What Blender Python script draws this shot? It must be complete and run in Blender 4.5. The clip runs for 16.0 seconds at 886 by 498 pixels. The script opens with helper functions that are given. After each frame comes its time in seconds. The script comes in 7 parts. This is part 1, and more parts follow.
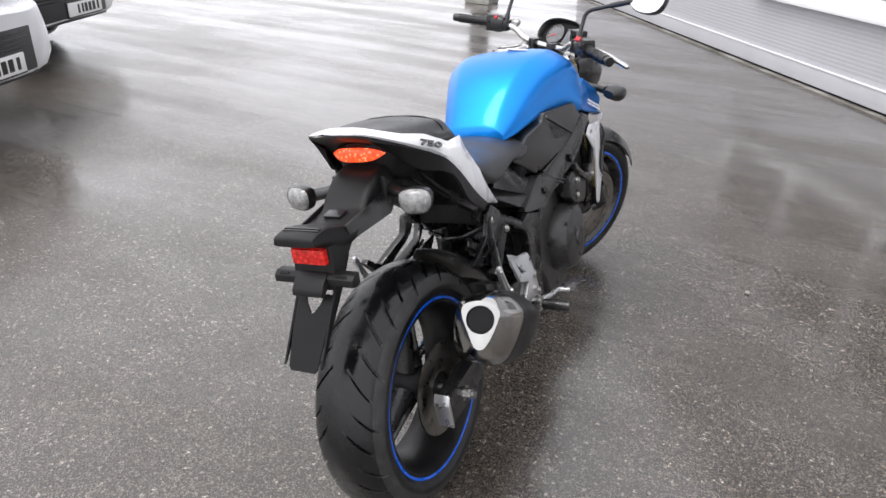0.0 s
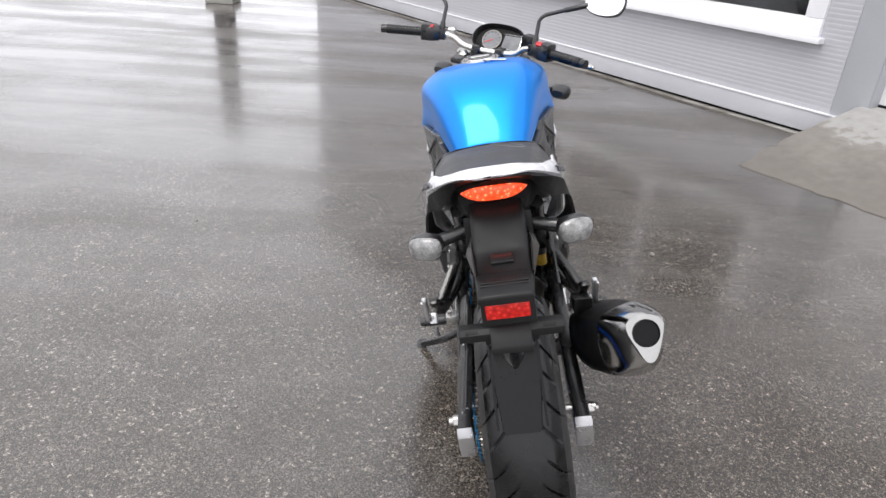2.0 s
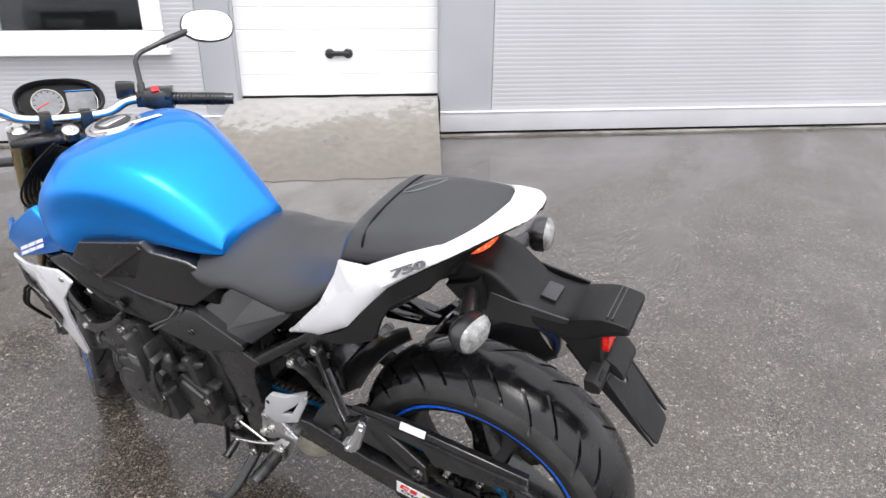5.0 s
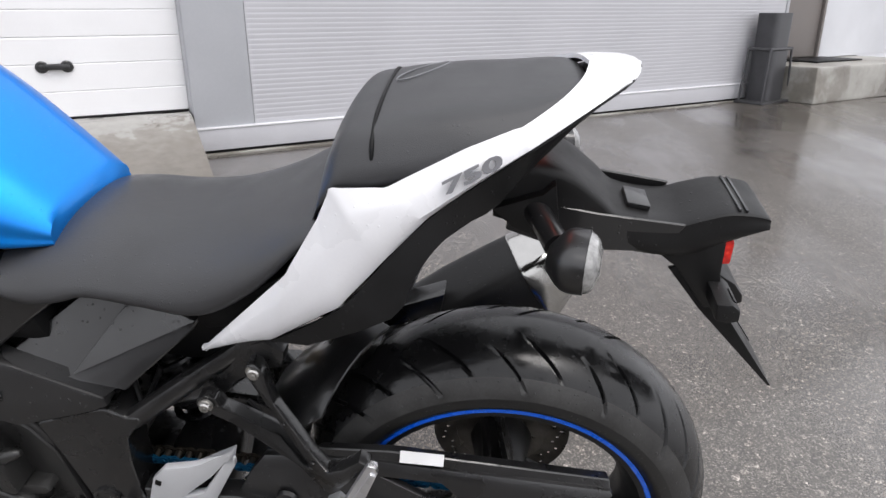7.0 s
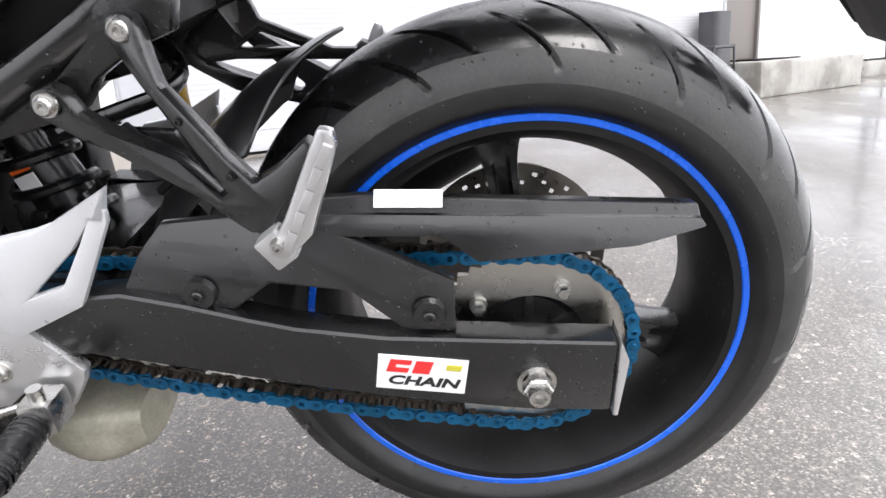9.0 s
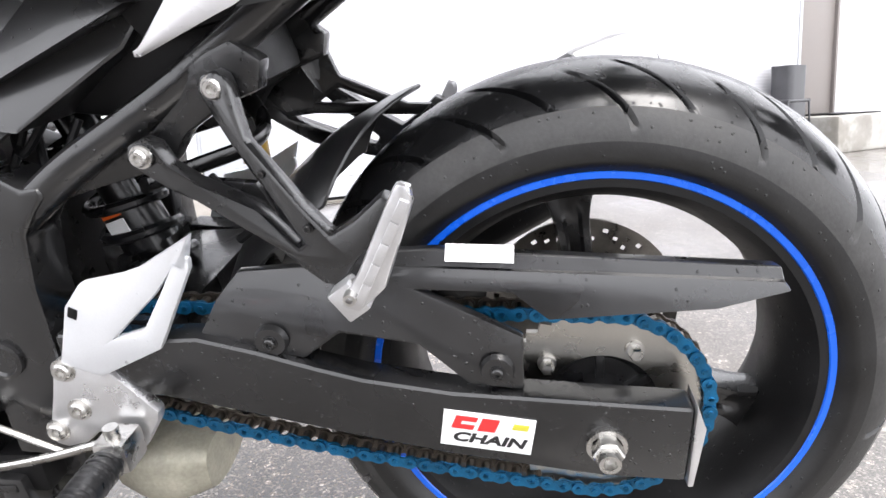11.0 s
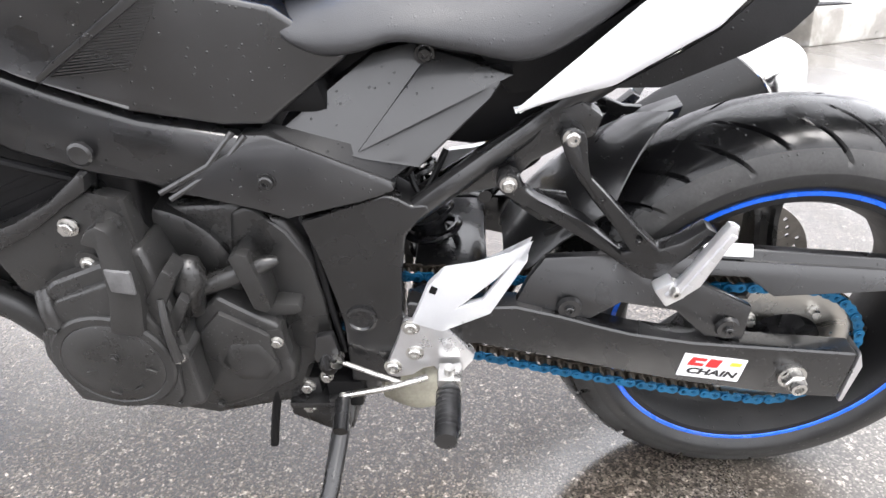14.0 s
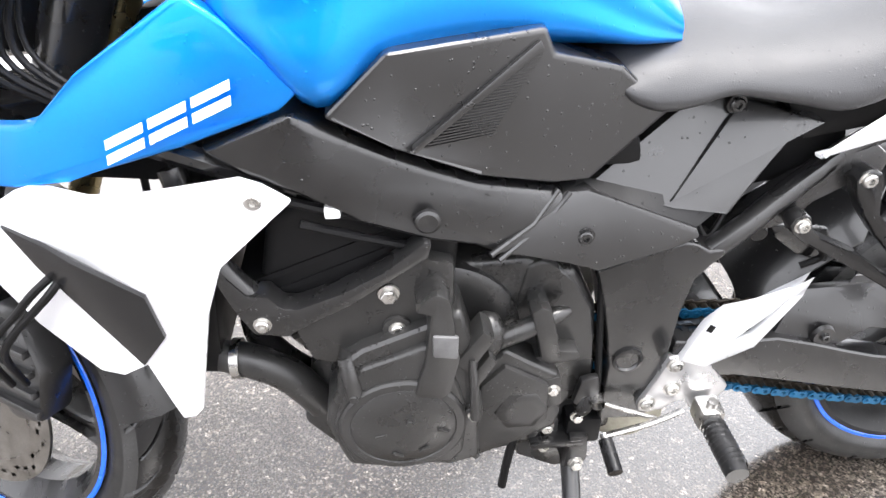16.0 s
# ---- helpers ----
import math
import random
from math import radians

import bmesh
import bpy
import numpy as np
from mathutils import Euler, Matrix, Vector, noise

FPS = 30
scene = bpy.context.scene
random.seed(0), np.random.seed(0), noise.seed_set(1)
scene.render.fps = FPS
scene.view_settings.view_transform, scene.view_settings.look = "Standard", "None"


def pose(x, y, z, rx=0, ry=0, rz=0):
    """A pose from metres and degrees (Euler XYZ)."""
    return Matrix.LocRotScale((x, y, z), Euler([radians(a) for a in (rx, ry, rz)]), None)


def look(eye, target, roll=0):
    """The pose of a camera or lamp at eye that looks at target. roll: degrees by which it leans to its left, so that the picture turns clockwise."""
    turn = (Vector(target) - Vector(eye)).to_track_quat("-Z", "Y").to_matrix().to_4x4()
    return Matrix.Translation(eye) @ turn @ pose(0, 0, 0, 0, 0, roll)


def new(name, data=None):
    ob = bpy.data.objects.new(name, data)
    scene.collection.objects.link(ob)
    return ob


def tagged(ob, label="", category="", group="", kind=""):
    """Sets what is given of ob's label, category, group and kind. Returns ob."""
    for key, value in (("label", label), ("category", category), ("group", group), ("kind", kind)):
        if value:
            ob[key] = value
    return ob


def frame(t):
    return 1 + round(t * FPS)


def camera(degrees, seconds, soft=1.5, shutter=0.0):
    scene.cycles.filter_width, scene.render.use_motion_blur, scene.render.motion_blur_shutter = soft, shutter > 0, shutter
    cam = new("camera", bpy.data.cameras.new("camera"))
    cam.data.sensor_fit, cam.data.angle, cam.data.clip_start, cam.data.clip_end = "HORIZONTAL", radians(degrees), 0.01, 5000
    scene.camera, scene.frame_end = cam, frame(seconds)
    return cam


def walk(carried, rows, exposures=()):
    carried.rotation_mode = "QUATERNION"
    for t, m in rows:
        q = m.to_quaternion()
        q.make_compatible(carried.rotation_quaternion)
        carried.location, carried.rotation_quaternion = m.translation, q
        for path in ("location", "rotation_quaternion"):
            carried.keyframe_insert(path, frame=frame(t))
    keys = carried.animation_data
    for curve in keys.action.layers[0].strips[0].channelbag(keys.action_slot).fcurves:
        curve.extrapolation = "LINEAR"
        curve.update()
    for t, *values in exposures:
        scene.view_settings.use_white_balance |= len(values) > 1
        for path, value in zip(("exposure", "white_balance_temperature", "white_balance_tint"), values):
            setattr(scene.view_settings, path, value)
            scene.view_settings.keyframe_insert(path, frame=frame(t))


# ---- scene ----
cam = camera(67.6, 16.0)
PATH = [
    (0, (0.561, -1.187, 1.399), (-0.191, 0.418, 0.472), 3.3),
    (0.5, (0.378, -1.221, 1.393), (-0.193, 0.456, 0.464), 4.0),
    (1, (0.164, -1.247, 1.409), (-0.264, 0.495, 0.524), 5.3),
    (1.5, (-0.073, -1.319, 1.423), (-0.258, 0.461, 0.53), 4.3),
    (2, (-0.289, -1.287, 1.4), (-0.294, 0.496, 0.496), 3.8),
    (2.5, (-0.49, -1.211, 1.405), (-0.234, 0.553, 0.497), 4.4),
    (3, (-0.738, -1.143, 1.403), (-0.17, 0.546, 0.496), 3.1),
    (3.5, (-0.894, -0.996, 1.375), (-0.118, 0.616, 0.481), 3.0),
    (4, (-0.987, -0.811, 1.368), (0.027, 0.66, 0.469), 3.2),
    (4.5, (-1.108, -0.643, 1.346), (0.244, 0.567, 0.504), 2.9),
    (4.7, (-1.149, -0.578, 1.336), (0.318, 0.508, 0.519), 1.6),
    (6.8, (-1.011, -0.018, 1.084), (0.865, 0.175, 0.418), 0.8),
    (7, (-0.966, 0.008, 1.027), (0.905, 0.186, 0.342), -0.1),
    (7.5, (-0.88, 0.055, 0.851), (0.989, 0.078, 0.139), -0.6),
    (8, (-0.845, 0.07, 0.685), (1.037, -0.001, 0.01), -0.7),
    (8.2, (-0.828, 0.071, 0.628), (1.071, 0.032, 0.001), -2.2),
    (10.3, (-0.779, 0.05, 0.538), (1.166, 0.18, 0.088), -3.2),
    (10.5, (-0.781, 0.054, 0.55), (1.166, 0.21, 0.119), -3.3),
    (11, (-0.788, 0.073, 0.565), (1.162, 0.303, 0.187), -3.0),
    (11.5, (-0.802, 0.109, 0.578), (1.151, 0.34, 0.215), -1.6),
    (12, (-0.826, 0.163, 0.599), (1.122, 0.399, 0.213), -2.3),
    (12.5, (-0.874, 0.216, 0.624), (1.052, 0.411, 0.12), -2.3),
    (13, (-0.961, 0.259, 0.682), (0.925, 0.364, 0.024), -1.5),
    (13.5, (-0.998, 0.332, 0.731), (0.861, 0.367, -0.006), -0.1),
    (14, (-0.985, 0.424, 0.761), (0.868, 0.504, 0.012), -1.2),
    (14.5, (-0.962, 0.519, 0.787), (0.875, 0.641, 0.004), -1.2),
    (15, (-0.945, 0.624, 0.794), (0.896, 0.706, 0.017), -0.6),
    (15.5, (-0.946, 0.739, 0.818), (0.9, 0.673, 0.051), -1.3),
    (16, (-0.948, 0.848, 0.832), (0.891, 0.711, 0.057), -1.7),
]
STOPS = [(0.0, 1.14), (1.5, 1.10), (2.5, 1.05), (3.5, 1.38), (4.7, 1.42), (6.8, 1.05), (8.0, 1.42), (10.3, 2.48), (11.5, 2.22), (12.5, 2.05), (13.5, 2.38), (14.5, 2.5), (16.0, 2.78)]
walk(cam, [(t, look(eye, target, roll)) for t, eye, target, roll in PATH], [(t, e, 6500, 12) for t, e in STOPS])

# ---- world and light: a bright overcast sky after rain ----
world = bpy.data.worlds.new("overcast_sky")
scene.world = world
world.use_nodes = True
wn, wl = world.node_tree.nodes, world.node_tree.links
wn.clear()
w_out, w_bg = wn.new("ShaderNodeOutputWorld"), wn.new("ShaderNodeBackground")
w_sky = wn.new("ShaderNodeTexSky")
w_sky.sky_type, w_sky.sun_disc = "NISHITA", False
w_sky.sun_elevation, w_sky.sun_rotation = radians(52), radians(200)
w_sky.air_density, w_sky.dust_density = 1.0, 4.0
w_hsv = wn.new("ShaderNodeHueSaturation")
w_hsv.inputs["Saturation"].default_value = 0.12
w_hsv.inputs["Value"].default_value = 0.55
w_mix = wn.new("ShaderNodeMix")
w_mix.data_type = "RGBA"
w_mix.inputs[0].default_value = 0.75
w_mix.inputs[7].default_value = (7.6, 7.75, 8.1, 1)
wl.new(w_sky.outputs[0], w_hsv.inputs["Color"])
wl.new(w_hsv.outputs[0], w_mix.inputs[6])
wl.new(w_mix.outputs[2], w_bg.inputs[0])
w_bg.inputs[1].default_value = 0.115
wl.new(w_bg.outputs[0], w_out.inputs[0])

sun = new("sun", bpy.data.lights.new("sun", "SUN"))
sun.data.energy, sun.data.angle, sun.data.color = 0.7, radians(25), (1.0, 0.97, 0.93)
sun.matrix_world = look((-3, -2, 9), (0.5, 1.0, 0))


# ---- materials ----
def nodes_of(name):
    m = bpy.data.materials.new(name)
    m.use_nodes = True
    nt = m.node_tree
    return m, nt, nt.nodes["Principled BSDF"]


def tex(nt, kind, scale, detail=4.0, rough=0.55, coord="Object"):
    tc = nt.nodes.new("ShaderNodeTexCoord")
    if kind == "noise":
        n = nt.nodes.new("ShaderNodeTexNoise")
        n.inputs["Detail"].default_value, n.inputs["Roughness"].default_value = detail, rough
    else:
        n = nt.nodes.new("ShaderNodeTexVoronoi")
    n.inputs["Scale"].default_value = scale
    nt.links.new(tc.outputs[coord], n.inputs["Vector"])
    return n


def ramp(nt, src, stops):
    r = nt.nodes.new("ShaderNodeValToRGB")
    while len(r.color_ramp.elements) < len(stops):
        r.color_ramp.elements.new(0.5)
    for e, (p, c) in zip(r.color_ramp.elements, stops):
        e.position, e.color = p, (*c, 1) if isinstance(c, tuple) else (c, c, c, 1)
    nt.links.new(src, r.inputs[0])
    return r


def mixed(nt, fac, a, b, blend="MIX"):
    m = nt.nodes.new("ShaderNodeMix")
    m.data_type, m.blend_type = "RGBA", blend
    for n, v in ((0, fac), (6, a), (7, b)):
        sock = m.inputs[n]
        if isinstance(v, (int, float)):
            sock.default_value = v if n == 0 else (v, v, v, 1)
        elif isinstance(v, tuple):
            sock.default_value = (*v, 1)
        else:
            nt.links.new(v, sock)
    return m.outputs[2]


def bumped(nt, bsdf, height, strength, distance, after=None):
    b = nt.nodes.new("ShaderNodeBump")
    b.inputs["Strength"].default_value, b.inputs["Distance"].default_value = strength, distance
    nt.links.new(height, b.inputs["Height"])
    if after:
        nt.links.new(after.outputs[0], b.inputs["Normal"])
    nt.links.new(b.outputs[0], bsdf.inputs["Normal"])
    return b


def surface(name, colour, rough=0.5, metal=0.0, vary=0.18, coarse=9.0, fine=220.0, bump=0.08, coat=0.0, drops=0.0, rough_vary=0.12, depth=0.0008):
    """Base colour broken at two scales, roughness that wanders, fine relief, and rain drops where asked."""
    m, nt, b = nodes_of(name)
    big, small = tex(nt, "noise", coarse, 5), tex(nt, "noise", fine, 3)
    lo, hi = tuple(c * (1 - vary) for c in colour), tuple(min(1, c * (1 + vary)) for c in colour)
    base = ramp(nt, big.outputs["Fac"], [(0.3, lo), (0.7, hi)]).outputs[0]
    grain = ramp(nt, small.outputs["Fac"], [(0.3, 1 - vary * 0.6), (0.7, 1.0)]).outputs[0]
    nt.links.new(mixed(nt, 1.0, base, grain, "MULTIPLY"), b.inputs["Base Color"])
    rr = ramp(nt, big.outputs["Fac"], [(0.3, max(0.02, rough - rough_vary)), (0.7, min(1, rough + rough_vary))])
    nt.links.new(rr.outputs[0], b.inputs["Roughness"])
    b.inputs["Metallic"].default_value = metal
    b.inputs["Coat Weight"].default_value = coat
    b.inputs["Coat Roughness"].default_value = 0.04
    first = bumped(nt, b, small.outputs["Fac"], bump, depth) if bump else None
    if drops:
        v = tex(nt, "voronoi", 175.0)
        v.inputs["Randomness"].default_value = 1.0
        cell = nt.nodes.new("ShaderNodeSeparateColor")
        nt.links.new(v.outputs["Color"], cell.inputs[0])
        pick = tex(nt, "noise", 13.0, 2)
        some = mixed(nt, 0.35, cell.outputs[0], pick.outputs["Fac"])
        d = ramp(nt, v.outputs["Distance"], [(0.0, 1.0), (0.16, 0.85), (0.27, 0.0)])
        p = ramp(nt, some, [(0.69, 0.0), (0.76, 1.0)])
        h = mixed(nt, 1.0, d.outputs[0], p.outputs[0], "MULTIPLY")
        bumped(nt, b, h, drops, 0.0016, first)
    return m


def with_island_shade(m, amount=0.15):
    """Pieces of one kind differ a little in shade, by Object Info's Random."""
    nt = m.node_tree
    b = nt.nodes["Principled BSDF"]
    src = b.inputs["Base Color"].links[0].from_socket
    oi = nt.nodes.new("ShaderNodeObjectInfo")
    r = ramp(nt, oi.outputs["Random"], [(0.0, 1 - amount), (1.0, 1.0)])
    nt.links.new(mixed(nt, 1.0, src, r.outputs[0], "MULTIPLY"), b.inputs["Base Color"])
    return m


def stretched(nt, scale, size, detail, turn=8):
    """Noise drawn out into long low streaks."""
    tc = nt.nodes.new("ShaderNodeTexCoord")
    mp = nt.nodes.new("ShaderNodeMapping")
    mp.inputs["Scale"].default_value = scale
    mp.inputs["Rotation"].default_value = (0, 0, radians(turn))
    n = nt.nodes.new("ShaderNodeTexNoise")
    n.inputs["Scale"].default_value, n.inputs["Detail"].default_value = size, detail
    nt.links.new(tc.outputs["Object"], mp.inputs["Vector"])
    nt.links.new(mp.outputs[0], n.inputs["Vector"])
    return n


def wet_asphalt():
    m, nt, b = nodes_of("wet_asphalt")
    big, mid = tex(nt, "noise", 0.55, 5), tex(nt, "noise", 3.5, 6)
    stone, fine, grit = tex(nt, "voronoi", 105.0), tex(nt, "voronoi", 290.0), tex(nt, "noise", 300.0, 3)
    tone, tone2 = nt.nodes.new("ShaderNodeSeparateColor"), nt.nodes.new("ShaderNodeSeparateColor")
    nt.links.new(stone.outputs["Color"], tone.inputs[0])
    nt.links.new(fine.outputs["Color"], tone2.inputs[0])
    chips = ramp(nt, tone2.outputs[0], [(0.0, (0.035, 0.0310, 0.0265)), (0.5, (0.070, 0.0630, 0.0550)), (0.80, (0.120, 0.110, 0.098)), (1.0, (0.25, 0.233, 0.212))])
    large = ramp(nt, tone.outputs[0], [(0.0, 0.75), (0.80, 1.0), (0.93, 1.15), (0.96, 1.9), (1.0, 2.6)])
    chips = mixed(nt, 1.0, chips.outputs[0], large.outputs[0], "MULTIPLY")
    stain = ramp(nt, mid.outputs["Fac"], [(0.28, (0.74, 0.70, 0.66)), (0.7, (1.14, 1.13, 1.12))])
    col = mixed(nt, 1.0, chips, stain.outputs[0], "MULTIPLY")
    broad = ramp(nt, big.outputs["Fac"], [(0.35, (0.84, 0.80, 0.76)), (0.65, (1.12, 1.12, 1.12))])
    nt.links.new(mixed(nt, 1.0, col, broad.outputs[0], "MULTIPLY"), b.inputs["Base Color"])
    # water lies in long low streaks and fills the relief there
    streak = stretched(nt, (0.30, 1.7, 1.0), 1.0, 5.0)
    wetness = mixed(nt, 0.55, big.outputs["Fac"], streak.outputs["Fac"])
    film = ramp(nt, wetness, [(0.38, 0.12), (0.48, 0.24), (0.62, 0.40)])
    grain = ramp(nt, grit.outputs["Fac"], [(0.3, 0.85), (0.7, 1.15)])
    nt.links.new(mixed(nt, 1.0, film.outputs[0], grain.outputs[0], "MULTIPLY"), b.inputs["Roughness"])
    b.inputs["IOR"].default_value = 1.5
    b.inputs["Specular IOR Level"].default_value = 0.8
    sheen = ramp(nt, wetness, [(0.42, 0.9), (0.60, 0.25)])
    nt.links.new(sheen.outputs[0], b.inputs["Coat Weight"])
    b.inputs["Coat IOR"].default_value = 1.33
    b.inputs["Coat Roughness"].default_value = 0.12
    relief = ramp(nt, fine.outputs["Distance"], [(0.0, 1.0), (0.6, 0.0)])
    dry = ramp(nt, wetness, [(0.42, 0.10), (0.58, 1.0)])
    one = bumped(nt, b, mixed(nt, 1.0, relief.outputs[0], dry.outputs[0], "MULTIPLY"), 0.10, 0.003)
    wave = tex(nt, "noise", 7.0, 2)
    two = bumped(nt, b, wave.outputs["Fac"], 0.08, 0.012, one)
    swell = stretched(nt, (0.25, 2.2, 1.0), 1.0, 4.0, 4)
    bumped(nt, b, swell.outputs["Fac"], 0.28, 0.04, two)
    return m


def clear_glass(name, tint=(1, 1, 1), rough=0.02):
    m, nt, b = nodes_of(name)
    b.inputs["Base Color"].default_value = (*tint, 1)
    b.inputs["Transmission Weight"].default_value = 1.0
    b.inputs["Roughness"].default_value = rough
    b.inputs["IOR"].default_value = 1.45
    return m


def lens_glow(name, colour, strength, spark=(1.0, 0.42, 0.24)):
    m, nt, b = nodes_of(name)
    cell = tex(nt, "voronoi", 120.0)
    r = ramp(nt, cell.outputs["Distance"], [(0.0, spark), (0.35, colour), (1.0, tuple(c * 0.45 for c in colour))])
    nt.links.new(r.outputs[0], b.inputs["Base Color"])
    nt.links.new(r.outputs[0], b.inputs["Emission Color"])
    b.inputs["Emission Strength"].default_value = strength
    b.inputs["Roughness"].default_value = 0.15
    bumped(nt, b, cell.outputs["Distance"], 0.3, 0.002)
    return m


ASPHALT = wet_asphalt()
BLUE = surface("blue_metallic_paint", (0.0, 0.245, 0.80), 0.42, 0.85, 0.06, 6, 900, 0.02, coat=0.4, drops=0.3, rough_vary=0.04)
WHITE = surface("white_gloss_paint", (0.78, 0.78, 0.80), 0.28, 0.0, 0.03, 7, 300, 0.01, coat=0.6, drops=0.25, rough_vary=0.05)
BLACK = surface("black_textured_plastic", (0.0105, 0.0104, 0.0110), 0.34, 0.0, 0.3, 11, 700, 0.10, coat=0.35, drops=0.9, depth=0.0005, rough_vary=0.12)
BLACK.node_tree.nodes["Principled BSDF"].inputs["Specular IOR Level"].default_value = 0.60
BLACK_GLOSS = surface("black_satin_paint", (0.009, 0.009, 0.010), 0.18, 0.0, 0.2, 9, 300, 0.03, drops=0.4)
FRAME = surface("black_powder_coat", (0.0095, 0.0094, 0.0098), 0.26, 0.0, 0.3, 12, 500, 0.05, coat=0.3, drops=1.0, rough_vary=0.13)
ENGINE = surface("black_engine_casting", (0.023, 0.0226, 0.0222), 0.33, 0.0, 0.35, 16, 420, 0.25, drops=0.8, rough_vary=0.15)
FLAP = surface("dull_flap_plastic", (0.007, 0.007, 0.0075), 0.42, 0.0, 0.3, 14, 500, 0.2, drops=0.6)
FLAP.node_tree.nodes["Principled BSDF"].inputs["Specular IOR Level"].default_value = 0.22
BLACK_MATT = surface("black_moulded_plastic", (0.0105, 0.0104, 0.0108), 0.45, 0.0, 0.3, 12, 500, 0.2, drops=0.6)
BLACK_MATT.node_tree.nodes["Principled BSDF"].inputs["Specular IOR Level"].default_value = 0.27
# black parts, plus gaps and recesses whose shade is put into this colour
DARK = surface("black_and_recess_shade", (0.005, 0.005, 0.0055), 0.5, 0.0, 0.3, 14, 300, 0.2)
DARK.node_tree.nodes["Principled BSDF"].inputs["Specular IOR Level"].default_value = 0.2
RUBBER = surface("wet_tyre_tread", (0.0075, 0.0075, 0.008), 0.25, 0.0, 0.35, 18, 260, 0.15, coat=0.08, drops=0.8, rough_vary=0.14)
SIDEWALL = surface("damp_tyre_sidewall", (0.009, 0.009, 0.0092), 0.42, 0.0, 0.5, 22, 260, 0.2, drops=0.5, rough_vary=0.14)
SHOULDER = surface("dusty_tyre_shoulder", (0.034, 0.0335, 0.033), 0.56, 0.0, 0.45, 30, 260, 0.2, drops=0.9, rough_vary=0.14)
RUBBER.node_tree.nodes["Principled BSDF"].inputs["Specular IOR Level"].default_value = 0.38
SEAT = surface("seat_vinyl", (0.038, 0.0385, 0.041), 0.44, 0.0, 0.18, 10, 900, 0.30, drops=0.3)
ALU = surface("cast_aluminium", (0.62, 0.62, 0.63), 0.33, 0.85, 0.08, 18, 500, 0.15)
SILVER = surface("silver_paint", (0.60, 0.61, 0.63), 0.34, 0.35, 0.06, 12, 600, 0.08, drops=0.3)
DISC = surface("dull_brake_steel", (0.26, 0.245, 0.225), 0.36, 1.0, 0.25, 40, 500, 0.15)
SPROCKET = surface("worn_sprocket_steel", (0.50, 0.485, 0.45), 0.34, 1.0, 0.08, 14, 500, 0.06)
STEEL = surface("zinc_steel", (0.52, 0.51, 0.49), 0.30, 1.0, 0.15, 60, 700, 0.10)
CAP_STEEL = surface("brushed_end_cap", (0.44, 0.435, 0.42), 0.13, 1.0, 0.08, 20, 600, 0.08, rough_vary=0.06)
CHROME = surface("brushed_stainless", (0.72, 0.71, 0.69), 0.16, 1.0, 0.06, 20, 600, 0.06, rough_vary=0.06)
BRONZE = surface("gold_anodised_fork", (0.33, 0.27, 0.14), 0.3, 0.9, 0.12, 20, 400, 0.05)
BRASS = surface("yellow_reservoir", (0.45, 0.27, 0.03), 0.35, 0.1, 0.15, 30, 300, 0.05)
STRIPE = surface("blue_rim_tape", (0.006, 0.12, 0.72), 0.25, 0.0, 0.06, 20, 300, 0.02)
CHAIN_BLUE = with_island_shade(surface("blue_chain_plate", (0.012, 0.16, 0.34), 0.34, 0.6, 0.25, 60, 500, 0.1), 0.4)
CHAIN_DARK = surface("oily_chain_steel", (0.10, 0.085, 0.07), 0.38, 0.8, 0.3, 60, 500, 0.1)
RED = surface("red_switch", (0.55, 0.015, 0.02), 0.4, 0.0, 0.1, 30, 300, 0.05)
# the reflector is no lamp; a faint emission stands for light it throws back
GLOWING_REFLECTOR = lens_glow("red_reflector_with_glow", (0.60, 0.015, 0.010), 0.13, (0.75, 0.06, 0.03))
TAIL_LAMP = lens_glow("lit_tail_lamp", (1.0, 0.085, 0.022), 0.60)
LENS = surface("clear_signal_lens", (0.27, 0.27, 0.265), 0.10, 0.0, 0.45, 70, 260, 0.35, coat=0.8)
LABEL = surface("white_label", (0.80, 0.80, 0.80), 0.45, 0.0, 0.03, 30, 300, 0.02)
INK = surface("black_ink", (0.015, 0.015, 0.016), 0.5, 0.0, 0.1, 30, 300, 0.02)
INK_GREY = surface("grey_ink", (0.15, 0.15, 0.16), 0.4, 0.3, 0.1, 30, 300, 0.02)
INK_RED = surface("red_ink", (0.70, 0.03, 0.03), 0.45, 0.0, 0.05, 30, 300, 0.02)
INK_ORANGE = surface("orange_ink", (0.75, 0.13, 0.02), 0.45, 0.0, 0.05, 30, 300, 0.02)
INK_YELLOW = surface("yellow_green_ink", (0.55, 0.50, 0.05), 0.45, 0.0, 0.05, 30, 300, 0.02)
DIAL = surface("instrument_face", (0.17, 0.175, 0.185), 0.45, 0.0, 0.25, 40, 300, 0.02)
MIRROR = surface("mirror_glass", (0.85, 0.86, 0.88), 0.02, 1.0, 0.0, 10, 100, 0.0, rough_vary=0.0)
CREAM = surface("sooty_catalyst_box", (0.42, 0.40, 0.32), 0.5, 0.3, 0.3, 20, 200, 0.1)
SIDING = surface("grey_white_siding", (0.475, 0.475, 0.50), 0.42, 0.1, 0.04, 1.3, 60, 0.03)
SMOOTH = surface("grey_sheet_panel", (0.42, 0.43, 0.455), 0.42, 0.1, 0.05, 1.1, 60, 0.03)
TRIM = surface("grey_base_board", (0.49, 0.49, 0.515), 0.45, 0.0, 0.06, 2.0, 60, 0.03)
PVC = surface("white_window_frame", (0.80, 0.80, 0.82), 0.35, 0.0, 0.03, 3.0, 80, 0.02)
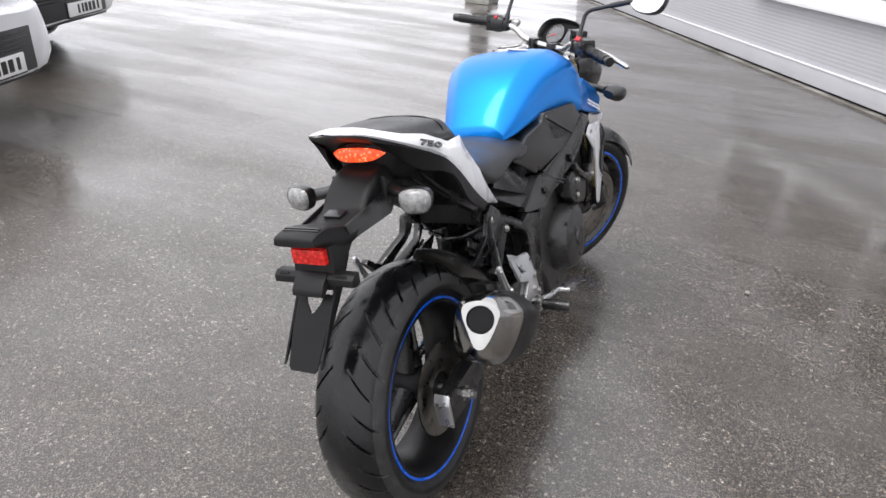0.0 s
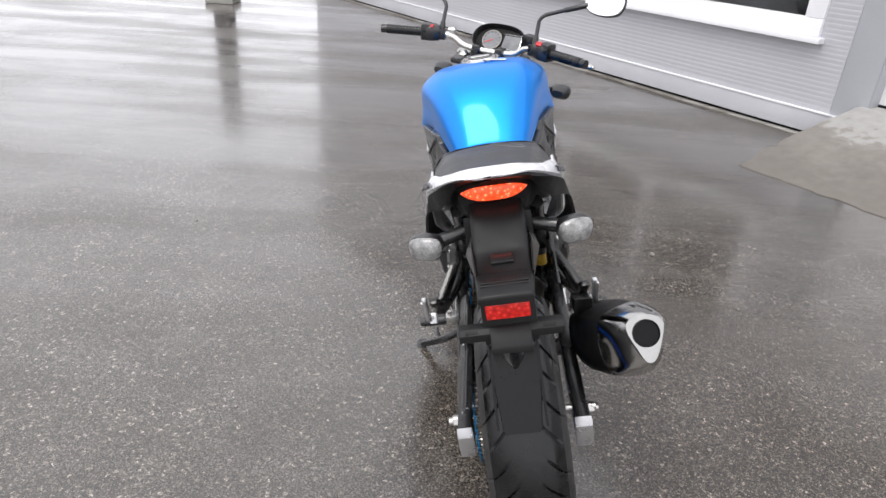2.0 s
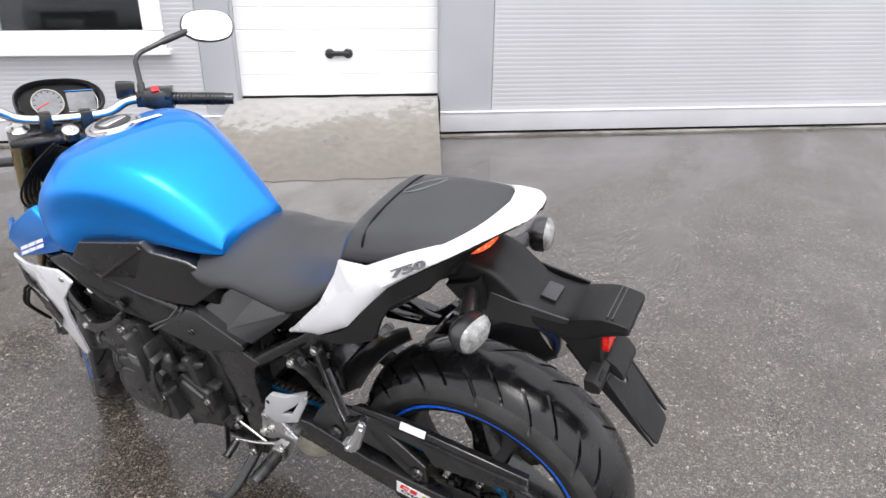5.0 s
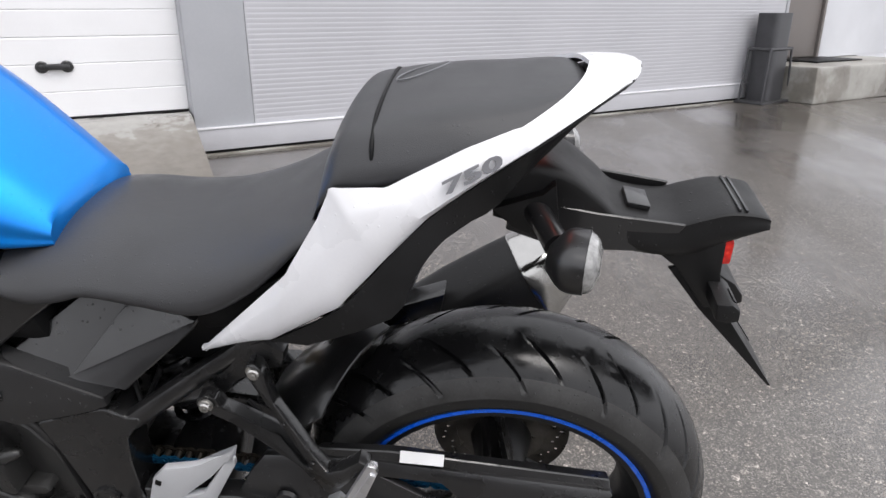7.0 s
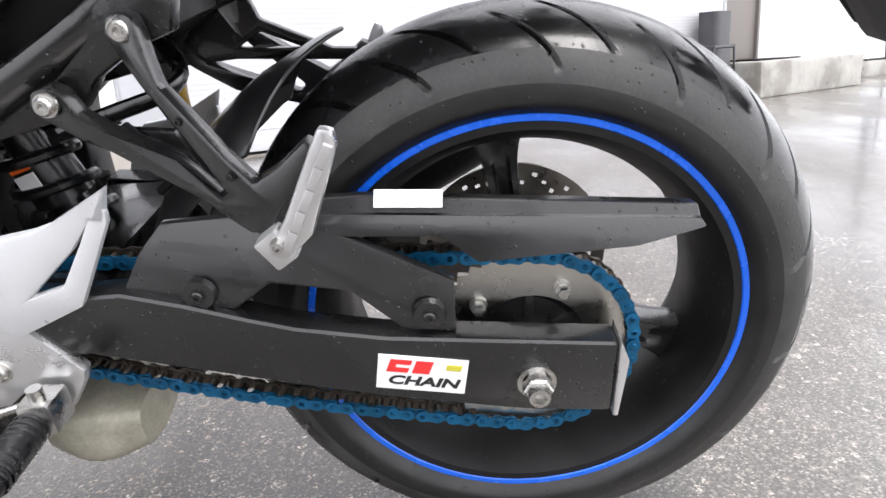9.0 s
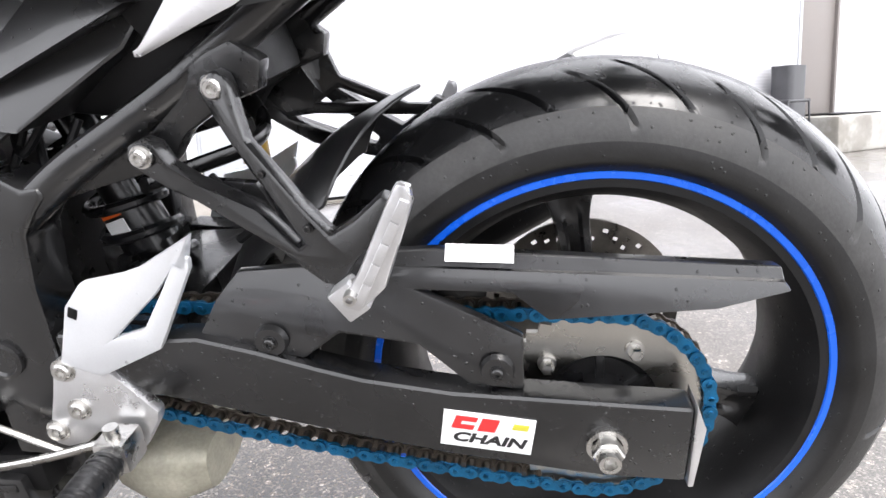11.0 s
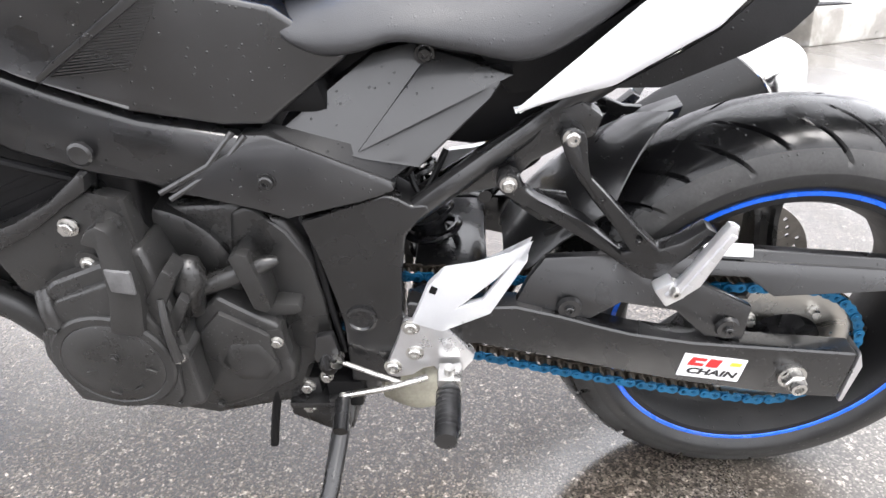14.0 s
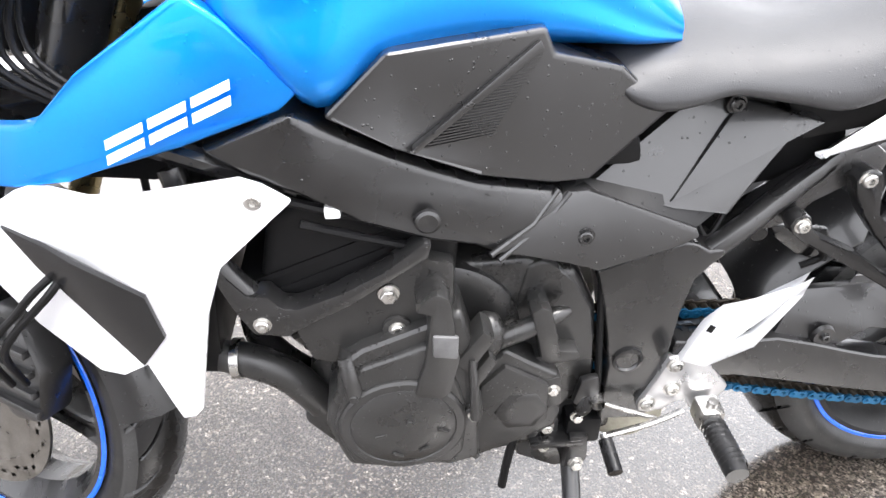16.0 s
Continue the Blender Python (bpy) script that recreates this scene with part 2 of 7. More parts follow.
DOOR_WHITE = surface("white_door_panel", (0.76, 0.76, 0.77), 0.45, 0.0, 0.03, 2.0, 90, 0.25)
DOOR_GREY = surface("brown_grey_steel_door", (0.20, 0.18, 0.17), 0.5, 0.2, 0.1, 3.0, 120, 0.05)
RENDER_WHITE = surface("white_rendered_wall", (0.66, 0.67, 0.70), 0.7, 0.0, 0.05, 2.0, 90, 0.2)
IRON = surface("grey_sheet_iron", (0.075, 0.075, 0.08), 0.45, 0.5, 0.2, 5.0, 150, 0.1)
CAR_WHITE = surface("white_car_paint", (0.74, 0.74, 0.77), 0.25, 0.0, 0.03, 2.0, 100, 0.0, coat=0.8)
CAR_DARK = surface("dark_bumper_plastic", (0.02, 0.02, 0.022), 0.5, 0.0, 0.2, 5.0, 200, 0.1)
CAR_GLASS = surface("tinted_car_glass", (0.012, 0.014, 0.016), 0.05, 0.0, 0.05, 2.0, 100, 0.0, coat=1.0, rough_vary=0.02)
ROOF = surface("roof_sheet", (0.25, 0.25, 0.26), 0.5, 0.2, 0.1, 2.0, 60, 0.05)
PANE = clear_glass("window_pane", (0.80, 0.84, 0.86))
PLUG = surface("scuffed_plug_cap", (0.13, 0.13, 0.132), 0.45, 0.2, 0.2, 60, 400, 0.1)
ROOM = surface("dim_room_paint", (0.16, 0.16, 0.16), 0.8, 0.0, 0.15, 2.0, 60, 0.05)


def wet_concrete(name, worn=False):
    """Stained concrete; the ramp's is wet and brown but for the flaking pale strip at its top edge."""
    m, nt, b = nodes_of(name)
    a, c, d = tex(nt, "noise", 1.6, 6), tex(nt, "noise", 14.0, 5), tex(nt, "noise", 160.0, 3)
    if worn:
        tc, ax = nt.nodes.new("ShaderNodeTexCoord"), nt.nodes.new("ShaderNodeSeparateXYZ")
        nt.links.new(tc.outputs["Object"], ax.inputs[0])
        far = nt.nodes.new("ShaderNodeMath")
        far.operation = "MULTIPLY_ADD"
        far.inputs[1].default_value = 0.75
        nt.links.new(ax.outputs[1], far.inputs[0])
        nt.links.new(a.outputs["Fac"], far.inputs[2])
        flake = nt.nodes.new("ShaderNodeMath")
        flake.operation = "MULTIPLY_ADD"
        flake.inputs[1].default_value = 0.5
        nt.links.new(c.outputs["Fac"], flake.inputs[0])
        nt.links.new(far.outputs[0], flake.inputs[2])
        col = ramp(nt, flake.outputs[0], [(0.0, (0.165, 0.150, 0.132)), (0.36, (0.21, 0.193, 0.172)), (0.50, (0.245, 0.230, 0.208)), (0.54, (0.32, 0.312, 0.295)), (0.9, (0.385, 0.377, 0.36))])
    else:
        col = ramp(nt, a.outputs["Fac"], [(0.32, (0.13, 0.12, 0.105)), (0.47, (0.22, 0.205, 0.18)), (0.53, (0.33, 0.32, 0.295)), (0.7, (0.42, 0.41, 0.385))])
    spot = ramp(nt, c.outputs["Fac"], [(0.3, 0.93), (0.6, 1.02)])
    nt.links.new(mixed(nt, 1.0, col.outputs[0], spot.outputs[0], "MULTIPLY"), b.inputs["Base Color"])
    r = ramp(nt, a.outputs["Fac"], [(0.35, 0.24), (0.6, 0.6)])
    nt.links.new(r.outputs[0], b.inputs["Roughness"])
    bumped(nt, b, mixed(nt, 0.5, c.outputs["Fac"], d.outputs["Fac"]), 0.5, 0.006)
    return m


CONCRETE = wet_concrete("stained_concrete")
RAMP_CONCRETE = wet_concrete("wet_ramp_concrete", True)


# ---- mesh helpers ----
def mesh_of(name, bm, material, smooth=35):
    bmesh.ops.recalc_face_normals(bm, faces=bm.faces)
    me = bpy.data.meshes.new(name)
    bm.to_mesh(me)
    bm.free()
    me.materials.append(material)
    if smooth:
        me.shade_smooth()
        me.set_sharp_from_angle(angle=radians(smooth))
    return me


def part(name, bm, material, parent, label="", smooth=35):
    ob = new(name, mesh_of(name, bm, material, smooth))
    ob.parent = parent
    return tagged(ob, label)


def thing(name, m, label, category, group="", kind=""):
    ob = new(name)
    ob.empty_display_size = 0.1
    ob.matrix_world = m
    return tagged(ob, label, category, group, kind)


def solid(name, bm, material, label, category, m=None, kind="", group="", smooth=35):
    ob = new(name, mesh_of(name, bm, material, smooth))
    if m is not None:
        ob.matrix_world = m
    return tagged(ob, label, category, group, kind)


def shaved(bm, width, segments=2, angle=25):
    """Rounds every edge sharper than the angle."""
    bmesh.ops.recalc_face_normals(bm, faces=bm.faces)
    edges = [e for e in bm.edges if len(e.link_faces) == 2 and e.calc_face_angle(0) > radians(angle)]
    if width and edges:
        bmesh.ops.bevel(bm, geom=edges, offset=width, segments=segments, affect="EDGES", clamp_overlap=True, profile=0.6)
    return bm


def box(x0, x1, y0, y1, z0, z1, bevel=0.004, bm=None):
    b = bmesh.new()
    v = [b.verts.new((x, y, z)) for x in (x0, x1) for y in (y0, y1) for z in (z0, z1)]
    for f in ((0, 1, 3, 2), (4, 6, 7, 5), (0, 4, 5, 1), (2, 3, 7, 6), (0, 2, 6, 4), (1, 5, 7, 3)):
        b.faces.new([v[i] for i in f])
    shaved(b, bevel)
    return joined(bm, b)


def joined(bm, extra):
    """extra poured into bm (or extra alone)."""
    if bm is None:
        return extra
    me = bpy.data.meshes.new("tmp")
    extra.to_mesh(me)
    extra.free()
    bm.from_mesh(me)
    bpy.data.meshes.remove(me)
    return bm


def moved(bm, m):
    bmesh.ops.transform(bm, matrix=m, verts=bm.verts)
    return bm


def crom(points, per, closed=False):
    """Points on a smooth curve through the given ones."""
    p = [np.array(q, float) for q in points]
    n = len(p)
    out = []
    for i in range(n if closed else n - 1):
        a, b, c, d = (p[(i + k) % n] for k in (-1, 0, 1, 2)) if closed else (p[max(i - 1, 0)], p[i], p[i + 1], p[min(i + 2, n - 1)])
        for k in range(per):
            t = k / per
            out.append(0.5 * (2 * b + (c - a) * t + (2 * a - 5 * b + 4 * c - d) * t * t + (3 * b - a - 3 * c + d) * t**3))
    if not closed:
        out.append(p[-1])
    return out


def skin(rings, caps=True, closed=True):
    bm = bmesh.new()
    rows = [[bm.verts.new(tuple(p)) for p in ring] for ring in rings]
    n = len(rows[0])
    for a, b in zip(rows, rows[1:]):
        for i in range(n if closed else n - 1):
            j = (i + 1) % n
            bm.faces.new((a[i], a[j], b[j], b[i]))
    if caps:
        bm.faces.new(rows[0])
        bm.faces.new(rows[-1])
    return bm


def loft(stations, per=4, along=4):
    """A mirror-even body: at each y a half section of (x, z) from the top middle to the bottom middle."""
    rings = []
    for y, half in stations:
        loop = [(x, y, z) for x, z in half] + [(-x, y, z) for x, z in half[-2:0:-1]]
        rings.append(crom(loop, per, True))
    lines = [crom([r[i] for r in rings], along) for i in range(len(rings[0]))]
    return skin([[line[k] for line in lines] for k in range(len(lines[0]))])


def tube(points, radius, per=6, sides=12, smooth=True, flat=1.0):
    """A round bar along a path; radius may be one per given point."""
    pts = crom(points, per) if smooth and len(points) > 2 else [np.array(p, float) for p in points]
    if isinstance(radius, (int, float)):
        rad = [radius] * len(pts)
    else:
        rad = list(np.interp(np.linspace(0, 1, len(pts)), np.linspace(0, 1, len(radius)), radius))
    rings, side = [], None
    for i, p in enumerate(pts):
        t = Vector(pts[min(i + 1, len(pts) - 1)] - pts[max(i - 1, 0)]).normalized()
        if side is None:
            side = t.orthogonal().normalized()
        side = (side - t * side.dot(t)).normalized()
        up = t.cross(side)
        rings.append([Vector(p) + (side * math.cos(a) * flat + up * math.sin(a)) * rad[i] for a in (2 * math.pi * k / sides for k in range(sides))])
    return skin(rings)


def lathe(profile, segments=96, closed=False, caps=False):
    """Turned about the x axis: profile of (x, radius)."""
    rings = []
    for k in range(segments):
        a = 2 * math.pi * k / segments
        rings.append([(x, r * math.cos(a), r * math.sin(a)) for x, r in profile])
    bm = bmesh.new()
    rows = [[bm.verts.new(p) for p in ring] for ring in rings]
    n = len(profile)
    for k in range(segments):
        a, b = rows[k], rows[(k + 1) % segments]
        for i in range(n if closed else n - 1):
            j = (i + 1) % n
            bm.faces.new((a[i], a[j], b[j], b[i]))
    if caps:
        bm.faces.new([r[0] for r in rows])
        bm.faces.new([r[-1] for r in rows])
    return bm


def slab(outline, inner, outer, side=1, bevel=0.003, segments=2, hole=None):
    """A plate cut to an outline of (y, z), from |x| inner to outer (a number or a function of y and z), on the given side."""
    far = outer if callable(outer) else (lambda y, z: outer)
    near = inner if callable(inner) else (lambda y, z: inner)
    bm = bmesh.new()
    loops = [outline] + ([hole] if hole else [])
    caps = []
    for f in (near, far):
        edges = []
        for loop in loops:
            vs = [bm.verts.new((side * f(y, z), y, z)) for y, z in loop]
            edges += [(vs[i], vs[(i + 1) % len(vs)]) for i in range(len(vs))]
            caps.append(vs)
        if hole:
            es = [bm.edges.new(e) for e in edges]
            bmesh.ops.triangle_fill(bm, use_beauty=True, edges=es)
        else:
            bm.faces.new(caps[-1])
    half = len(caps) // 2
    for a, b in zip(caps[:half], caps[half:]):
        for i in range(len(a)):
            j = (i + 1) % len(a)
            bm.faces.new((a[i], a[j], b[j], b[i]))
    return shaved(bm, bevel, segments)


def sheet(rows, thick, bevel=0.0015):
    """A bent sheet through rows of points, given a thickness towards its inside."""
    bm = bmesh.new()
    g = [[bm.verts.new(p) for p in row] for row in rows]
    for a, b in zip(g, g[1:]):
        for i in range(len(a) - 1):
            bm.faces.new((a[i], a[i + 1], b[i + 1], b[i]))
    bmesh.ops.recalc_face_normals(bm, faces=bm.faces)
    bmesh.ops.solidify(bm, geom=bm.faces[:], thickness=thick)
    return shaved(bm, bevel, 1, 60) if bevel else bm


def hex_bolt(radius, height, hexagon=True):
    """A bolt head on a washer, looking along +x."""
    bm = lathe([(0, 0), (0, radius * 1.35), (height * 0.25, radius * 1.3), (height * 0.28, radius * 0.4)], 20)
    if hexagon:
        head = lathe([(height * 0.25, radius), (height * 0.9, radius), (height, radius * 0.85), (height, 0)], 6)
    else:
        head = lathe([(height * 0.25, radius), (height * 0.75, radius), (height, radius * 0.8), (height, radius * 0.45), (height * 0.55, radius * 0.4), (height * 0.55, 0)], 18)
    return joined(bm, head)


MESHES = {}


def bolt(parent, x, y, z, radius=0.008, height=0.007, material=None, hexagon=False, name="bolt", label=""):
    """A bolt that faces away from the middle plane; alike bolts share one mesh."""
    key = (round(radius, 4), round(height, 4), hexagon, material.name)
    if key not in MESHES:
        MESHES[key] = mesh_of("bolt", hex_bolt(radius, height, hexagon), material)
    ob = new(name, MESHES[key])
    ob.parent = parent
    ob.location = (x, y, z)
    if x < 0:
        ob.rotation_euler = (0, 0, math.pi)
    return tagged(ob, label)


def lettering(text, size, material, parent, m, name="lettering", depth=0.0006, shear=0.0, label=""):
    cu = bpy.data.curves.new(name, "FONT")
    cu.body, cu.size, cu.extrude, cu.shear, cu.align_x, cu.align_y = text, size, depth, shear, "CENTER", "CENTER"
    cu.resolution_u, cu.offset = 3, size * 0.035
    tmp = bpy.data.objects.new("tmp", cu)
    scene.collection.objects.link(tmp)
    bpy.context.view_layer.update()
    me = bpy.data.meshes.new_from_object(tmp.evaluated_get(bpy.context.evaluated_depsgraph_get()))
    bpy.data.objects.remove(tmp)
    me.materials.clear()
    me.materials.append(material)
    ob = new(name, me)
    ob.parent = parent
    ob.matrix_local = m
    return tagged(ob, label)


def bar_mark(parent, m, pieces, material, name, label="", thick=0.0008):
    """Slanted plain bars on a surface, a part each: pieces of (u0, u1, v0, v1, slant) in a plane's own metres."""
    ob = None
    for u0, u1, v0, v1, s in pieces:
        bm = bmesh.new()
        vs = [bm.verts.new((u, v, w)) for w in (0, thick) for u, v in ((u0 + s * v0, v0), (u1 + s * v0, v0), (u1 + s * v1, v1), (u0 + s * v1, v1))]
        for f in ((0, 3, 2, 1), (4, 5, 6, 7), (0, 1, 5, 4), (1, 2, 6, 5), (2, 3, 7, 6), (3, 0, 4, 7)):
            bm.faces.new([vs[i] for i in f])
        ob = part(name, bm, material, parent, label, smooth=0)
        ob.matrix_local = m
    return ob


def plane_on(p, u, v):
    """A pose with its x along u and its y near v, at p."""
    u, v = Vector(u).normalized(), Vector(v)
    w = u.cross(v).normalized()
    v = w.cross(u)
    m = Matrix((u, v, w)).transposed().to_4x4()
    m.translation = p
    return m


# ---- the yard: ground and building ----
def ground():
    bm = bmesh.new()
    xs = [-400, -60, -20, -8, -4, -2, 0, 2, 4, 8, 20, 60, 400]
    g = [[bm.verts.new((x, y, 0)) for y in xs] for x in xs]
    for a, b in zip(g, g[1:]):
        for i in range(len(a) - 1):
            bm.faces.new((a[i], b[i], b[i + 1], a[i + 1]))
    return solid("ground", bm, ASPHALT, "wet grey asphalt yard with pale stone chips", "ground", kind="structure", smooth=0)


ground()
HOUSE = pose(1.882, 4.760, 0, 0, 0, -54.54)
WALL_TOP, S_LEFT, S_RIGHT = 4.3, -8.3, 9.75


def siding(s0, s1, z0, z1, front=0.0):
    """Ribbed cladding: shallow laps 36 mm apart, from s0 to s1 along the wall."""
    prof = [(0.10, z0), (front, z0)]
    z = z0
    while z < z1 - 0.012:
        top = min(z + 0.036, z1)
        prof += [(front, z + 0.004), (front - 0.0009, top - 0.010), (front - 0.0009, top - 0.006), (front + 0.0006, top)]
        z = top
    prof += [(0.10, z1)]
    return skin([[(s, y, zz) for y, zz in prof] for s in (s0, s1)], closed=True)


wall = thing("wall_front", HOUSE, "pale grey ribbed metal cladding on the workshop wall", "wall", kind="structure")
WIN = (-2.75, 0.95, 0.70, 2.25)
for s0, s1, z0, z1 in ((S_LEFT, 1.19, 0.205, WIN[2]), (S_LEFT, WIN[0], WIN[2], WIN[3]), (WIN[1], 1.19, WIN[2], WIN[3]), (S_LEFT, 1.19, WIN[3], WALL_TOP), (3.51, S_RIGHT, 0.205, WALL_TOP)):
    part("cladding", siding(s0, s1, z0, z1), SIDING, wall, smooth=20)
for s0, s1, z0, z1 in ((1.194, 1.45, 0.205, WALL_TOP), (3.075, 3.505, 0.205, WALL_TOP), (1.454, 3.071, 2.46, WALL_TOP)):
    part("sheet_panel", box(s0, s1, -0.006, 0.10, z0, z1, 0.003), SMOOTH, wall, "smooth grey sheet-metal panel")
for s0, s1 in ((S_LEFT, 1.45), (3.075, S_RIGHT)):
    part("base_board", box(s0, s1, -0.018, 0.10, 0.035, 0.192, 0.003), TRIM, wall, "pale grey base board")
    part("base_trim", box(s0, s1, -0.026, 0.10, 0.1925, 0.2045, 0.002), PVC, wall, "thin white drip strip")
    part("kerb_strip", box(s0, s1, -0.05, 0.009, 0.0, 0.012, 0.003), CONCRETE, wall, "narrow concrete strip along the wall")
    # dark strip set into the gap, painting the shade below the board
    part("board_gap_shade", box(s0, s1, 0.01, 0.14, 0.0, 0.034, 0.0), DARK, wall, "dark strip painting the shade under the base board")
for s in (1.452, 3.073):
    part("door_jamb", box(min(s, s + (0.004 if s < 2 else -0.004)), max(s, s + (0.004 if s < 2 else -0.004)) , 0.0, 0.16, 0.30, 2.46, 0.0), SMOOTH, wall)
part("corner_strip", box(S_RIGHT, S_RIGHT + 0.05, -0.012, 0.10, 0.0, WALL_TOP, 0.004), SMOOTH, wall)
# the rest of the workshop closes the place
rest = thing("workshop_building", HOUSE, "pale grey workshop building with a flat sheet roof", "building", kind="structure")
part("side_wall", box(S_LEFT, S_LEFT + 0.10, 0.102, 9.0, 0.0, WALL_TOP, 0.0), SIDING, rest)
part("back_wall", box(S_LEFT, 16.0, 9.0, 9.1, 0.0, WALL_TOP, 0.0), SIDING, rest)
part("side_wall", box(16.0, 16.1, 0.6, 9.1, 0.0, WALL_TOP, 0.0), SIDING, rest)
part("roof", box(S_LEFT - 0.15, 16.2, -0.15, 9.2, WALL_TOP + 0.004, WALL_TOP + 0.22, 0.01), ROOF, rest)
part("entrance_wall", box(11.05, 16.0, 0.30, 0.42, 0.405, WALL_TOP, 0.004), RENDER_WHITE, rest, "white rendered wall beside the grey door")
part("wall_foot", box(11.955, 16.0, 0.302, 0.42, 0.275, 0.404, 0.0), RENDER_WHITE, rest)
# a dark box draws the shaded gap between wall foot and ledge
part("foot_gap_shade", box(11.955, 16.0, 0.34, 0.42, 0.24, 0.274, 0.0), DARK, rest, "dark strip painting the shade under the rendered wall")
part("foot_ledge", box(11.955, 16.0, 0.22, 0.42, 0.0, 0.239, 0.01), CONCRETE, rest, "pale concrete ledge along the wall foot")
pipe = part("drain_pipe", tube([(14.3, 0.22, 2.6), (14.3, 0.22, 0.64)], 0.055, smooth=False, sides=20), SMOOTH, rest, "grey drain pipe")
part("rod", tube([(14.62, 0.26, 1.5), (14.68, 0.24, 0.24)], 0.016, smooth=False, sides=10), IRON, rest, "thin grey iron rod")
part("lintel", box(9.81, 11.046, 0.30, 0.42, 2.45, WALL_TOP, 0.004), RENDER_WHITE, rest)
part("return_wall", box(9.70, 9.80, 0.102, 0.60, 0.0, WALL_TOP, 0.004), SMOOTH, rest)
part("floor_slab", box(S_LEFT + 0.11, 15.9, 0.62, 8.9, 0.02, 0.06, 0.0), ROOM, rest)
part("partition", box(S_LEFT + 0.11, 9.6, 4.0, 4.05, 0.06, WALL_TOP, 0.0), ROOM, rest)


def window(name, s0, s1, z0, z1):
    w = thing(name, HOUSE, "white plastic window with a deep frame and sill board", "window", kind="structure")
    fw = 0.16
    part("sill", box(s0 - 0.04, s1 + 0.04, -0.085, 0.02, z0 - 0.012, z0 + 0.03, 0.006), PVC, w)
    part("window_frame", box(s0, s1, -0.03, 0.07, z0 + 0.031, z0 + fw, 0.008), PVC, w)
    part("window_frame", box(s0, s1, -0.03, 0.07, z1 - 0.12, z1, 0.008), PVC, w)
    cuts = [s0, s0 + 1.25, s0 + 2.45, s1]
    for k, s in enumerate(cuts):
        a, b = (s, s + 0.13) if k == 0 else (s - 0.15, s) if k == 3 else (s - 0.055, s + 0.055)
        part("mullion" if k in (1, 2) else "window_frame", box(a, b, -0.028, 0.068, z0 + fw + 0.001, z1 - 0.121, 0.008), PVC, w)
    for k in range(3):
        a = cuts[k] + (0.13 if k == 0 else 0.055)
        b = cuts[k + 1] - (0.15 if k == 2 else 0.055)
        pane = part("pane", box(a, b, 0.026, 0.034, z0 + fw + 0.001, z1 - 0.121, 0.0), PANE, w, "reflecting window glass")
        pane.visible_shadow = False
    return w


window("window_1", *WIN)


def sectional_door():
    d = thing("door_1", HOUSE, "white sectional garage door, closed, with a black pull handle", "door", kind="structure")
    z = 0.335
    while z < 2.44:
        top = min(z + 0.52, 2.45)
        zz = z
        # every panel carries shallow pressed grooves
        prof = [(0.16, z), (0.122, z)]
        for gz in (0.165, 0.345):
            if zz + gz < top - 0.02:
                prof += [(0.12, zz + gz - 0.006), (0.126, zz + gz), (0.12, zz + gz + 0.006)]
        prof += [(0.12, top - 0.012), (0.128, top - 0.002), (0.16, top - 0.002)]
        part("door_panel", skin([[(s, y, q) for y, q in prof] for s in (1.458, 3.067)]), DOOR_WHITE, d, smooth=20)
        z = top
    part("seal", box(1.458, 3.067, 0.115, 0.165, 0.312, 0.334, 0.004), DARK, d, "black rubber seal under the door")
    h = part("handle", joined(joined(lathe([(0.0, 0.0), (0.0, 0.045), (0.012, 0.045), (0.02, 0.035), (0.02, 0)], 24), moved(lathe([(0.0, 0.0), (0.0, 0.045), (0.012, 0.045), (0.02, 0.035), (0.02, 0)], 24), pose(0, 0.17, 0))), moved(box(0.012, 0.04, -0.02, 0.19, -0.022, 0.022, 0.01), pose(0, 0, 0))), BLACK, d, "black plastic pull handle")
    h.matrix_local = pose(2.187, 0.12, 0.665, 0, 0, -90) @ Matrix.Diagonal((0.86, 0.86, 0.86, 1))
    return d


sectional_door()


def entrance():
    """A grey steel door up a concrete step, past the end of the cladding."""
    d = thing("door_2", HOUSE, "brownish grey steel door, closed", "door", kind="structure")
    part("door_leaf", box(9.86, 11.0, 0.34, 0.40, 0.42, 2.44, 0.004), DOOR_GREY, d)
    part("door_frame", box(9.805, 9.858, 0.30, 0.42, 0.41, 2.449, 0.003), DOOR_GREY, d)
    part("door_frame", box(11.002, 11.045, 0.30, 0.42, 0.41, 2.449, 0.003), DOOR_GREY, d)
    bm = joined(box(9.56, 11.95, -0.64, -0.03, 0.0, 0.40, 0.02), box(9.81, 11.95, -0.03, 0.61, 0.0, 0.395, 0.0))
    bmesh.ops.subdivide_edges(bm, edges=[e for e in bm.edges if e.calc_length() > 0.3], cuts=12, use_grid_fill=True)
    for v in bm.verts:
        k = noise.noise(v.co * 4.0)
        v.co.y += 0.018 * k
        v.co.z += 0.008 * noise.noise(v.co * 5 + Vector((7, 0, 0))) * (v.co.z > 0.05)
    solid("concrete_step", bm, CONCRETE, "worn pale concrete step in front of the entrance", "step", HOUSE, kind="structure")
    solid("step_mat", box(10.15, 11.1, -0.25, 0.28, 0.402, 0.418, 0.006), DARK, "dark doormat lying on the concrete step", "doormat", HOUSE)


entrance()


